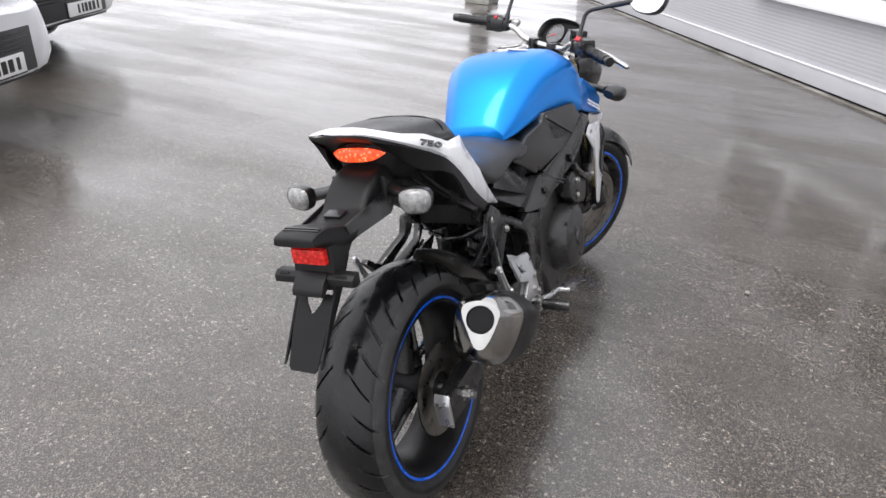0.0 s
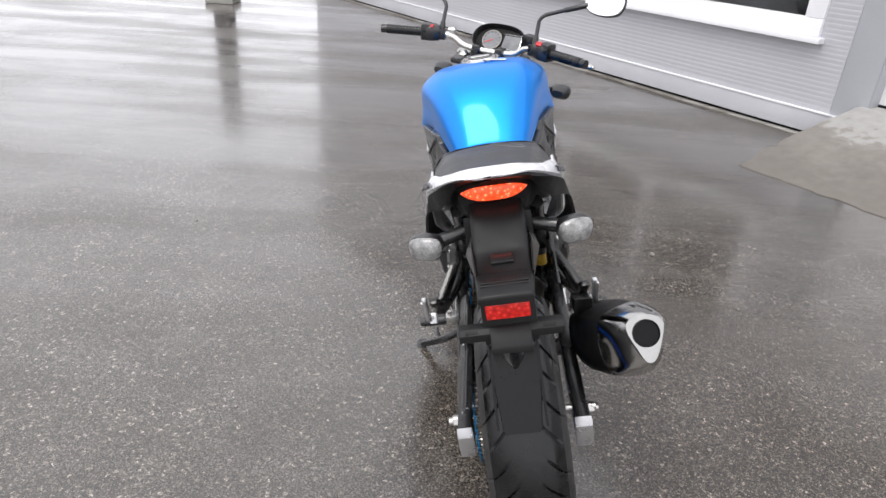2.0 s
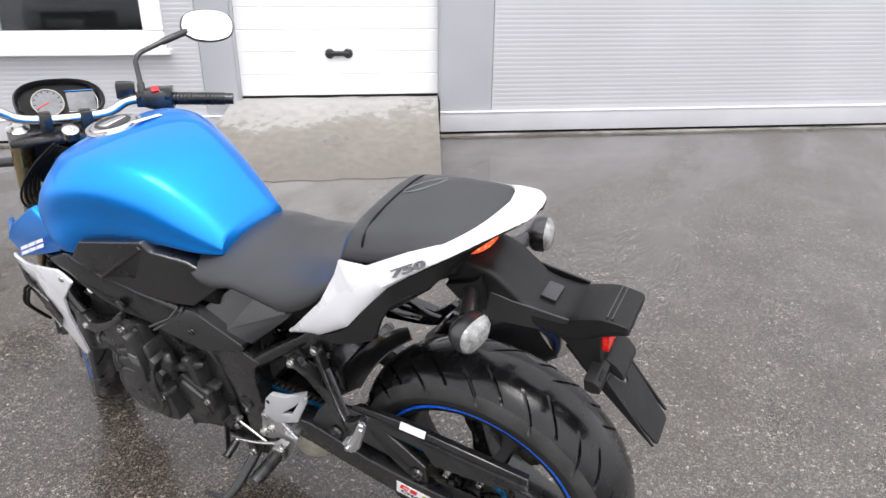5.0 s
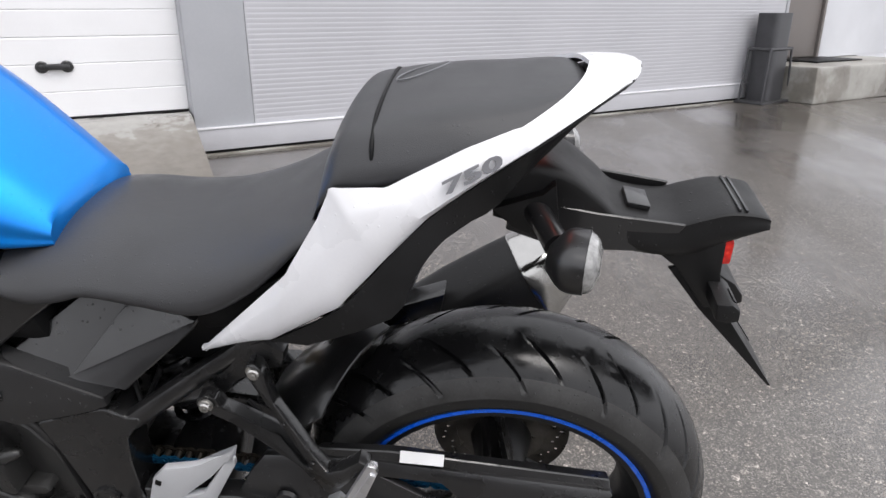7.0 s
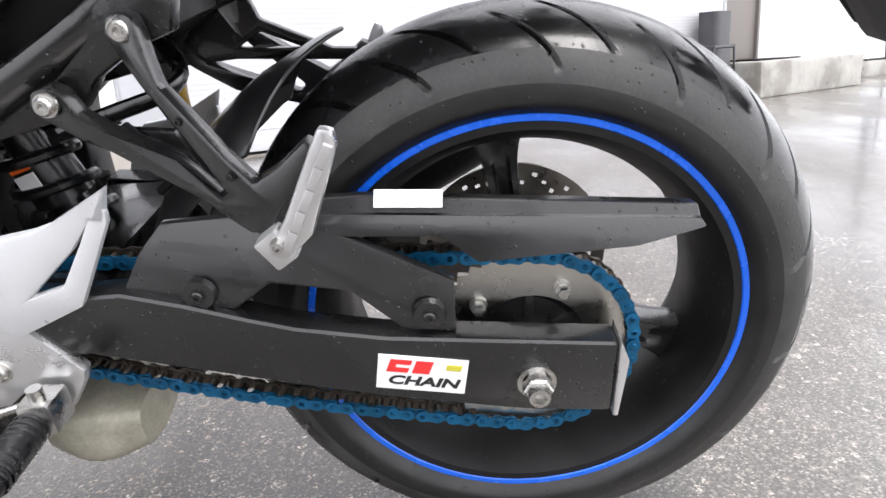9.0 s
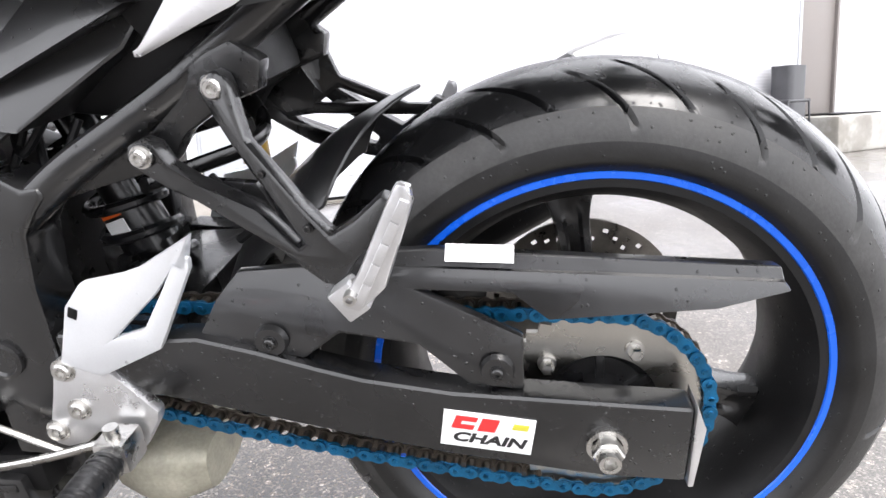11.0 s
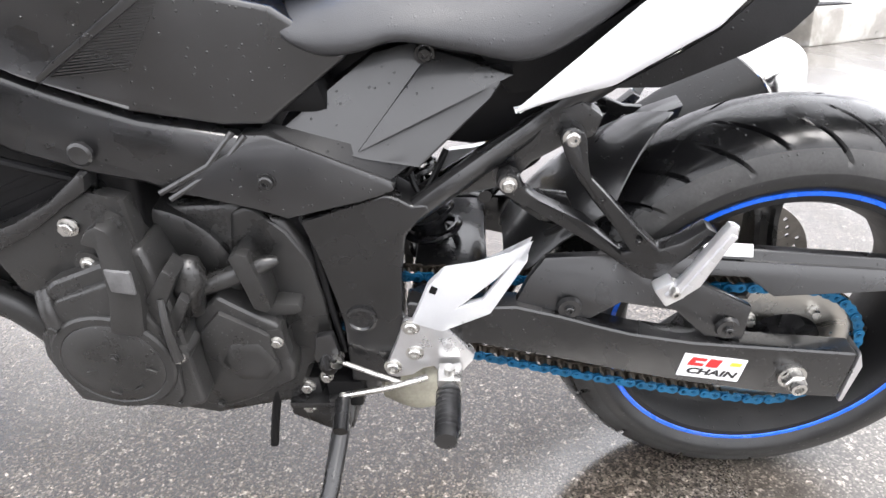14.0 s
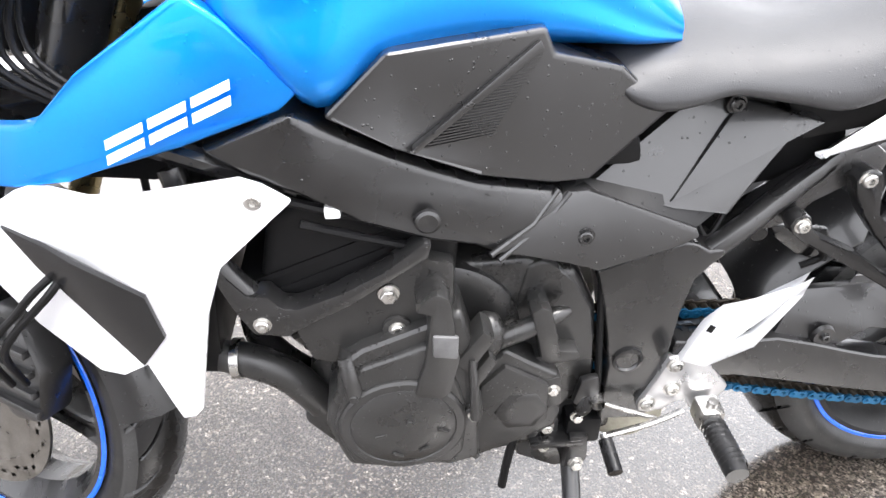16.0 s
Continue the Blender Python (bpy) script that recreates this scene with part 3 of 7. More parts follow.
def concrete_ramp():
    """A cast wedge from the yard up to the garage door."""
    bm = bmesh.new()
    n = 30
    rows = []
    for i in range(n + 1):
        v = i / n
        row = []
        for j in range(n + 1):
            u = j / n
            s = 1.22 + u * (3.062 - 1.22) + (1 - v) * (0.06 - 0.155 * u) + 0.21 * (1 - u) * v ** 1.4
            y = -1.19 * (1 - v) + 0.118 * v + (0.05 * noise.noise(Vector((u * 5, v * 3, 1))) + 0.03 * noise.noise(Vector((u * 19, v * 3, 1)))) * (1 - v)
            s += (0.05 * noise.noise(Vector((v * 6, u, 5))) + 0.03 * noise.noise(Vector((v * 17, u, 5)))) * (1 - u) * (1 - v)
            z = 0.004 + 0.311 * min(1, v * 1.18) + 0.008 * noise.noise(Vector((u * 6, v * 6, 3))) * min(1, v * 4)
            row.append(bm.verts.new((s, y, z)))
        rows.append(row)
    for a, b in zip(rows, rows[1:]):
        for i in range(n):
            bm.faces.new((a[i], a[i + 1], b[i + 1], b[i]))
    edge = [r[0] for r in rows] + rows[-1][1:] + [r[-1] for r in rows[-2::-1]] + rows[0][-2:0:-1]
    low = [bm.verts.new((v.co.x, v.co.y, -0.03)) for v in edge]
    for i in range(len(edge)):
        j = (i + 1) % len(edge)
        bm.faces.new((edge[i], edge[j], low[j], low[i]))
    return solid("ramp", bm, RAMP_CONCRETE, "stained wet concrete ramp up to the garage door", "ramp", HOUSE, kind="structure")


concrete_ramp()


def iron_stand():
    """A sheet-iron bin in a low tubular frame on a base plate."""
    st = thing("metal_bin", HOUSE @ pose(9.30, -0.20, 0, 0, 0, 6) @ Matrix.Diagonal((0.72, 0.62, 0.95, 1)), "dark grey sheet-iron bin in a tubular frame by the wall", "bin")
    part("base_plate", box(-0.42, 0.42, -0.28, 0.28, 0.0, 0.03, 0.006), IRON, st)
    part("drum", loft_box(0.25, 0.22, 0.032, 0.60), IRON, st)
    part("hood", loft_box(0.235, 0.20, 0.602, 1.02, 0.25), IRON, st, "black open top of the bin")
    for sx in (-1, 1):
        for sy in (-1, 1):
            part("leg", tube([(sx * 0.38, sy * 0.22, 0.03), (sx * 0.31, sy * 0.2, 0.62)], 0.02, smooth=False), IRON, st)
        part("rail", tube([(sx * 0.31, -0.22, 0.62), (sx * 0.31, 0.22, 0.62)], 0.02, smooth=False), IRON, st)
    for sy in (-1, 1):
        part("rail", tube([(-0.33, sy * 0.205, 0.62), (0.33, sy * 0.205, 0.62)], 0.015, smooth=False), IRON, st)
    return st


def loft_box(hx, hy, z0, z1, hx_top=None):
    t = hx_top or hx
    rings = []
    for z, k in ((z0, hx), (z1, t)):
        rings.append([(k * math.copysign(abs(math.cos(a)) ** 0.35, math.cos(a)), hy * math.copysign(abs(math.sin(a)) ** 0.35, math.sin(a)), z) for a in (2 * math.pi * i / 40 for i in range(40))])
    return skin(rings)


iron_stand()


def yard_post():
    """A stout weathered post at the far end of the yard, on a low foot."""
    p = thing("concrete_post", pose(-3.88, 9.22, 0), "dark grey concrete post standing on the far wet asphalt", "post")
    part("shaft", moved(shaved(lathe([(0.0, 0.165), (1.75, 0.150), (1.80, 0.135), (1.82, 0.0)], 24), 0.0), pose(0, 0, 0.10, 0, -90, 0)), IRON, p)
    part("foot", box(-0.21, 0.21, -0.21, 0.21, 0.0, 0.12, 0.02), CONCRETE, p, "square concrete foot")
    return p


yard_post()


# ---- two parked cars at the edge of the yard ----
def car_wheel(parent, x, y):
    t = part("wheel", moved(lathe([(-0.09, 0.21), (-0.10, 0.26), (-0.09, 0.31), (-0.05, 0.325), (0.05, 0.325), (0.09, 0.31), (0.10, 0.26), (0.09, 0.21)], 48), pose(x, y, 0.325)), RUBBER, parent, "wet black car tyre")
    rim = joined(lathe([(0.09, 0.22), (0.07, 0.21), (0.05, 0.17), (0.07, 0.05), (0.075, 0.0)], 40), lathe([(-0.09, 0.22), (-0.07, 0.21), (-0.05, 0.17), (-0.07, 0.05), (-0.075, 0.0)], 40))
    part("rim", moved(rim, pose(x, y, 0.325)), ALU, t, "grey alloy rim")


def parked_car(m, label, plate_x):
    """A white car whose rear faces +y at y = 0; it stretches back to y = -4.3."""
    c = thing("car", m, label, "car", "parked cars")
    body = loft([
        (-4.30, [(0, 0.62), (0.50, 0.60), (0.66, 0.52), (0.62, 0.30), (0, 0.26)]),
        (-4.05, [(0, 0.80), (0.60, 0.78), (0.84, 0.62), (0.82, 0.26), (0, 0.22)]),
        (-3.20, [(0, 0.96), (0.68, 0.94), (0.89, 0.76), (0.86, 0.24), (0, 0.20)]),
        (-2.60, [(0, 1.02), (0.72, 0.98), (0.90, 0.84), (0.87, 0.24), (0, 0.20)]),
        (-1.00, [(0, 1.03), (0.74, 1.00), (0.90, 0.86), (0.87, 0.24), (0, 0.20)]),
        (-0.45, [(0, 1.06), (0.72, 1.03), (0.88, 0.88), (0.85, 0.25), (0, 0.21)]),
        (-0.12, [(0, 1.00), (0.66, 0.98), (0.82, 0.84), (0.80, 0.34), (0, 0.30)]),
        (0.00, [(0, 0.90), (0.52, 0.88), (0.66, 0.76), (0.64, 0.56), (0, 0.55)]),
    ])
    part("body", body, CAR_WHITE, c)
    cabin = loft([
        (-3.15, [(0, 0.98), (0.45, 0.97), (0.62, 0.95), (0.66, 0.92), (0, 0.90)]),
        (-2.45, [(0, 1.40), (0.46, 1.38), (0.60, 1.32), (0.78, 0.98), (0, 0.95)]),
        (-1.50, [(0, 1.50), (0.50, 1.48), (0.63, 1.40), (0.80, 0.99), (0, 0.95)]),
        (-0.70, [(0, 1.46), (0.48, 1.44), (0.60, 1.36), (0.77, 1.0), (0, 0.95)]),
        (-0.22, [(0, 1.05), (0.45, 1.04), (0.60, 1.03), (0.70, 1.0), (0, 0.97)]),
    ])
    part("windows", cabin, CAR_GLASS, c, "dark tinted car windows")
    part("roof", loft([(-2.42, [(0, 1.44), (0.48, 1.42), (0.61, 1.36), (0.60, 1.33), (0, 1.37)]), (-1.5, [(0, 1.53), (0.53, 1.51), (0.66, 1.42), (0.65, 1.38), (0, 1.46)]), (-0.66, [(0, 1.48), (0.51, 1.46), (0.63, 1.38), (0.62, 1.34), (0, 1.40)])]), CAR_WHITE, c)
    part("bumper", loft([(-0.30, [(0, 0.72), (0.76, 0.71), (0.87, 0.68), (0.85, 0.30), (0, 0.28)]), (0.03, [(0, 0.73), (0.66, 0.72), (0.80, 0.69), (0.78, 0.34), (0, 0.32)]), (0.10, [(0, 0.70), (0.52, 0.69), (0.66, 0.66), (0.64, 0.37), (0, 0.35)])]), CAR_WHITE, c, "white bumper")
    grille = part("grille", box(-0.585, 0.585, 0.060, 0.106, 0.352, 0.612, 0.012), CAR_DARK, c, "black plastic grille above the plate")
    for k in range(4):
        part("slat", box(-0.54, 0.54, 0.104, 0.111, 0.502 + 0.027 * k, 0.510 + 0.027 * k, 0.002), BLACK_GLOSS, grille)
    part("lower_lip", box(-0.60, 0.60, 0.02, 0.092, 0.318, 0.350, 0.010), CAR_DARK, c)
    for sx in (-1, 1):
        part("tail_light", moved(loft([(-0.16, [(0, 0.09), (0.07, 0.09), (0.09, 0.05), (0.08, 0.0), (0, 0.0)]), (0.0, [(0, 0.08), (0.05, 0.08), (0.07, 0.05), (0.06, 0.01), (0, 0.01)])]), pose(sx * 0.70, -0.03, 0.80)), INK_RED, c, "red tail light, unlit")
        for y in (-3.45, -0.82):
            car_wheel(c, sx * 0.80, y)
    plate = part("number_plate", moved(box(-0.26, 0.26, 0.0, 0.012, -0.056, 0.056, 0.003), pose(plate_x, 0.112, 0.42)), LABEL, c, "white number plate in a dark frame")
    part("plate_frame", moved(box(-0.275, 0.275, -0.02, 0.008, -0.07, 0.07, 0.004), pose(plate_x, 0.104, 0.42)), CAR_DARK, plate)
    bm = None
    for k, w in enumerate((0.03, 0.045, 0.045, 0.045, 0.03, 0.03)):
        bm = box(-0.21 + k * 0.062, -0.21 + k * 0.062 + w, 0.012, 0.0135, -0.036, 0.036, 0.0, bm)
    part("plate_marks", moved(bm, pose(plate_x, 0.112, 0.42)), INK, plate, "dark bars on the plate", smooth=0)
    return c


def facing(x, y, dx, dy):
    """A pose on the ground whose +y points along (dx, dy)."""
    return pose(x, y, 0, 0, 0, math.degrees(math.atan2(-dx, dy)))


parked_car(facing(-3.42, 0.88, 0.922, 0.387), "white parked car with a black grille in its bumper, wet", -0.19)
parked_car(facing(-5.03, 2.70, 0.922, 0.387), "white parked car standing behind another, wet", -0.22)


# ---- the motorcycle; its own frame: x to its right, y ahead from the rear axle, z up along its lean ----
bike = thing("motorcycle", pose(0, 0, 0.0114, 0, -12.5, 0), "blue and white naked motorcycle leaning on its side stand, wet", "motorcycle")
AXLE = (0.0, 0.0, 0.305)
STEER_AXIS, STEER_FOOT = Vector((0, -math.sin(radians(25.3)), math.cos(radians(25.3)))), Vector((0, 1.538, 0))
STEER = Matrix.Translation(STEER_FOOT) @ Matrix.Rotation(radians(-30), 4, STEER_AXIS) @ Matrix.Translation(-STEER_FOOT)
FRONT_AXLE = (0.0, 1.43, 0.300)


def tyre(radius, half, rim_r, count, seed):
    """A rounded motorcycle tyre; curved grooves are cut into the tread, long and short by turns."""
    prof = []
    m = 26
    for i in range(-m, m + 1):
        s = i / m
        a = s * radians(93)
        prof.append((half * math.sin(a), radius - half * 0.74 * (1 - math.cos(a)), s))
    inner = rim_r - 0.002
    rise = prof[-1][1] - inner
    wall = [(half * 0.995, prof[-1][1] - 0.2 * rise), (half * 0.970, inner + 0.55 * rise), (half * 0.925, inner + 0.24 * rise), (half * 0.89, inner + 0.08 * rise), (half * 0.82, inner - 0.006)]
    pitch = 2 * math.pi / count
    g = 0.0052 / radius
    steps = [(-0.5 * pitch, 0), (-0.25 * pitch, 0), (-1.5 * g, 0), (-1.0 * g, 0), (-0.75 * g, 1), (0, 1), (0.75 * g, 1), (1.0 * g, 0), (1.5 * g, 0), (0.25 * pitch, 0)]
    rows = []
    bm = bmesh.new()
    for k in range(count):
        top = 0.60 if k % 2 else 0.80
        for off, cut in steps:
            row = [bm.verts.new((-x, r * math.cos(k * pitch + off), r * math.sin(k * pitch + off))) for x, r in wall[::-1]]
            for x, r, s in prof:
                u = min(1, abs(s) / 0.84)
                th = k * pitch + off - 0.34 * (1 - u) ** 1.6
                deep = 0.0075 * min(1, 7 * max(0, abs(s) - (0.12 if k % 2 else 0.26)), 9 * max(0, top - abs(s))) if cut else 0.0
                row.append(bm.verts.new((x, (r - deep) * math.cos(th), (r - deep) * math.sin(th))))
            row += [bm.verts.new((x, r * math.cos(k * pitch + off), r * math.sin(k * pitch + off))) for x, r in wall]
            rows.append(row)
    n, w = len(rows), len(rows[0])
    edge, crown = len(wall) + 3, len(wall) + 10
    bands = []
    for lo, hi in ((crown, w - 1 - crown), (edge, crown), (w - 1 - crown, w - 1 - edge), (0, edge), (w - 1 - edge, w - 1)):
        band = bmesh.new()
        g = [[band.verts.new(v.co) for v in row[lo:hi + 1]] for row in rows]
        for k in range(n):
            a, b = g[k], g[(k + 1) % n]
            for i in range(hi - lo):
                band.faces.new((a[i], a[i + 1], b[i + 1], b[i]))
        bands.append(band)
    bm.free()
    return bands


def rim(half, r, hub_half, spokes, turn):
    """A cast wheel: dropped rim, hub, and forked spokes."""
    bm = lathe([(-half, r - 0.004), (-half, r + 0.012), (-half + 0.006, r + 0.012), (-half + 0.010, r - 0.002), (-half * 0.45, r - 0.020), (half * 0.45, r - 0.020), (half - 0.010, r - 0.002), (half - 0.006, r + 0.012), (half, r + 0.012), (half, r - 0.004),
                (half - 0.012, r - 0.012), (half * 0.4, r - 0.027), (-half * 0.4, r - 0.027), (-half + 0.012, r - 0.012)], 120, closed=True)
    joined(bm, lathe([(-hub_half, 0.012), (-hub_half, 0.048), (-hub_half + 0.01, 0.052), (-0.02, 0.040), (0.02, 0.040), (hub_half - 0.01, 0.052), (hub_half, 0.048), (hub_half, 0.012)], 48))
    return bm


def spoke_parts(r, spokes, turn):
    """The broad cast spokes, one mesh each, hollowed down the middle and flared into the rim."""
    out = []
    for k in range(spokes):
        a0 = turn + 2 * math.pi * k / spokes
        c, sn = math.cos(a0), math.sin(a0)
        rings = []
        for t in np.linspace(0, 1, 13):
            rad = 0.036 + t * (r - 0.022 - 0.036)
            hw, hx = 0.027 - 0.022 * t + 0.018 * t**3 + 0.010 * t**8, 0.030 - 0.012 * t
            dip = hx - 0.008 * math.sin(math.pi * t)
            shape = ((hx, -hw * 0.85), (hx, -hw * 0.5), (dip, -hw * 0.3), (dip, hw * 0.3), (hx, hw * 0.5), (hx, hw * 0.85), (0, hw), (-hx, hw * 0.85), (-hx, hw * 0.5), (-dip, hw * 0.3), (-dip, -hw * 0.3), (-hx, -hw * 0.5), (-hx, -hw * 0.85), (0, -hw))
            rings.append([(x, rad * c - w * sn, rad * sn + w * c) for x, w in shape])
        out.append(skin(rings))
    return out


def brake_disc(x, r0, r1, holes):
    """A drilled disc: rows of holes round the ring."""
    bm = bmesh.new()
    n = 90
    radii = [r0, r0 + (r1 - r0) * 0.30, r0 + (r1 - r0) * 0.46, r0 + (r1 - r0) * 0.60, r0 + (r1 - r0) * 0.76, r1]
    for side in (-0.0022, 0.0022):
        g = [[bm.verts.new((x + side, r * math.cos(2 * math.pi * k / n), r * math.sin(2 * math.pi * k / n))) for r in radii] for k in range(n)]
        for k in range(n):
            a, b = g[k], g[(k + 1) % n]
            for i in range(5):
                if (i == 1 and k % 6 in (0,)) or (i == 3 and k % 6 in (2,)) or (i == 2 and k % 6 == 4):
                    continue
                bm.faces.new((a[i], a[i + 1], b[i + 1], b[i]))
        if side < 0:
            first = g
    for k in range(n):
        for i in (0, 5):
            bm.faces.new((first[k][i], first[(k + 1) % n][i], g[(k + 1) % n][i], g[k][i]))
    return bm


# rear wheel
R_AT = pose(*AXLE)
rear = part("rear_wheel", moved(rim(0.078, 0.217, 0.085, 3, radians(110)), R_AT), BLACK_MATT, bike, "black cast alloy rear wheel")
for bm in spoke_parts(0.217, 3, radians(83)):
    part("spoke", moved(bm, R_AT), FRAME, rear)
bands = tyre(0.316, 0.091, 0.2315, 30, 1)
tr = part("tyre", moved(bands[0], R_AT), RUBBER, rear, "wet black rear tyre with curved tread grooves")
for bm in bands[1:3]:
    part("shoulder", moved(bm, R_AT), SHOULDER, tr, "dusty grey unworn tyre shoulder")
for bm in bands[3:]:
    part("sidewall", moved(bm, R_AT), SIDEWALL, rear, "dark damp tyre sidewall")
for sx in (-1, 1):
    part("rim_stripe", moved(lathe([(sx * 0.0785, 0.2210), (sx * 0.0800, 0.2222), (sx * 0.0800, 0.2278), (sx * 0.078, 0.2290)], 160), R_AT), STRIPE, rear, "bright blue tape round the rim edge")
part("brake_disc", moved(joined(brake_disc(0.092, 0.078, 0.118, 24), lathe([(0.088, 0.04), (0.092, 0.05), (0.090, 0.080), (0.094, 0.080)], 40)), R_AT), DISC, rear, "drilled steel brake disc")
part("axle", moved(lathe([(-0.176, 0.0), (-0.176, 0.010), (0.176, 0.010), (0.176, 0.0)], 20), R_AT), STEEL, rear)


def sprocket():
    """The rear sprocket: a toothed ring, bolted to a dished carrier."""
    bm = bmesh.new()
    n = 43 * 4
    rows = []
    for k in range(n):
        a = 2 * math.pi * k / n
        r = 0.104 + 0.0035 * math.cos(43 * a)
        rows.append([bm.verts.new((x, q * math.cos(a), q * math.sin(a))) for x, q in ((-0.107, 0.056), (-0.107, r), (-0.101, r), (-0.101, 0.056))])
    for k in range(n):
        a, b = rows[k], rows[(k + 1) % n]
        for i in range(4):
            bm.faces.new((a[i], a[(i + 1) % 4], b[(i + 1) % 4], b[i]))
    return bm


sp = part("sprocket", moved(sprocket(), R_AT), SPROCKET, rear, "bare steel rear sprocket")
part("carrier", moved(joined(joined(lathe([(-0.106, 0.057), (-0.101, 0.054), (-0.094, 0.046), (-0.097, 0.030), (-0.110, 0.026), (-0.112, 0.022), (-0.108, 0.020), (-0.112, 0.016), (-0.112, 0.010)], 48), box(-0.103, -0.092, -0.004, 0.004, -0.054, 0.054, 0.001)), moved(box(-0.103, -0.092, -0.004, 0.004, -0.054, 0.054, 0.001), pose(0, 0, 0, 60, 0, 0))), R_AT), FRAME, rear, "black sprocket carrier")
for k in range(5):
    a = radians(44 + 72 * k)
    bolt(rear, -0.107, 0.070 * math.cos(a), AXLE[2] + 0.070 * math.sin(a), 0.0068, 0.013, STEEL, True)

# chain: links along the loop round both sprockets
CH_X, FRONT_SP = -0.104, (0.615, 0.395, 0.040)


def chain_loop():
    (y0, z0, r0), (y1, z1, r1) = (AXLE[1], AXLE[2], 0.102), FRONT_SP
    d = math.hypot(y1 - y0, z1 - z0)
    base, lean = math.atan2(z1 - z0, y1 - y0), math.acos((r0 - r1) / d)
    up, dn = base + lean, base - lean
    pts = []
    for a in np.linspace(up, dn + 2 * math.pi, 120):
        pts.append((y0 + r0 * math.cos(a), z0 + r0 * math.sin(a)))
    # the lower run hangs a little
    low0, low1 = pts[-1], (y1 + r1 * math.cos(dn), z1 + r1 * math.sin(dn))
    for t in np.linspace(0, 1, 60)[1:-1]:
        pts.append((low0[0] + (low1[0] - low0[0]) * t, low0[1] + (low1[1] - low0[1]) * t - 0.014 * 4 * t * (1 - t)))
    for a in np.linspace(dn, up - 0.0, 60):
        pts.append((y1 + r1 * math.cos(a), z1 + r1 * math.sin(a)))
    pts.append(pts[0])
    return np.array(pts)


def chain_plate(inner):
    bm = None
    for sx in (-1, 1):
        x = sx * (0.0075 if inner else 0.0105)
        loop = []
        for c, a0 in ((0.0079, -90), (-0.0079, 90)):
            for k in range(7):
                a = radians(a0 + 30 * k)
                loop.append((c + 0.0070 * math.cos(a), 0.0070 * math.sin(a)))
            loop.append((0.0, 0.0055 if c > 0 else -0.0055))
        bm = joined(bm, skin([[(x + w, y, z) for y, z in loop] for w in (-0.0011, 0.0011)]))
    for c in (-0.0079, 0.0079):
        joined(bm, moved(lathe([(-0.0128, 0.0), (-0.0128, 0.0026), (-0.0112, 0.0032), (-0.0062, 0.0032), (-0.006, 0.0051), (0.006, 0.0051), (0.0062, 0.0032), (0.0125, 0.003), (0.0125, 0.0)], 10), pose(0, c, 0)))
    return bm


chain = part("drive_chain", moved(lathe([(-0.006, 0.0), (-0.006, 0.036), (-0.004, 0.042), (0.004, 0.042), (0.006, 0.036), (0.006, 0.0)], 32), pose(CH_X, FRONT_SP[0], FRONT_SP[1])), CHAIN_DARK, bike, "blue drive chain on a dark front sprocket")
loop = chain_loop()
run = np.r_[0, np.cumsum(np.hypot(*np.diff(loop, axis=0).T))]
count = 2 * round(run[-1] / 0.015875 / 2)
PLATES = [mesh_of("link", chain_plate(k == 1), CHAIN_BLUE) for k in range(2)]
for me in PLATES:
    # only the outward plates and pin heads are blue; the rollers are oily steel
    me.materials.append(CHAIN_DARK)
    for f in me.polygons:
        f.material_index = 0 if f.center.x < -0.0055 else 1
for k in range(count):
    s = (k + 0.5) * run[-1] / count
    y, z = np.interp(s, run, loop[:, 0]), np.interp(s, run, loop[:, 1])
    y2, z2 = np.interp(s + 0.004, run, loop[:, 0]), np.interp(s + 0.004, run, loop[:, 1])
    ob = new("link", PLATES[k % 2])
    ob.parent = chain
    ob.location, ob.rotation_euler = (CH_X, y, z), (math.atan2(z2 - z, y2 - y), 0, 0)

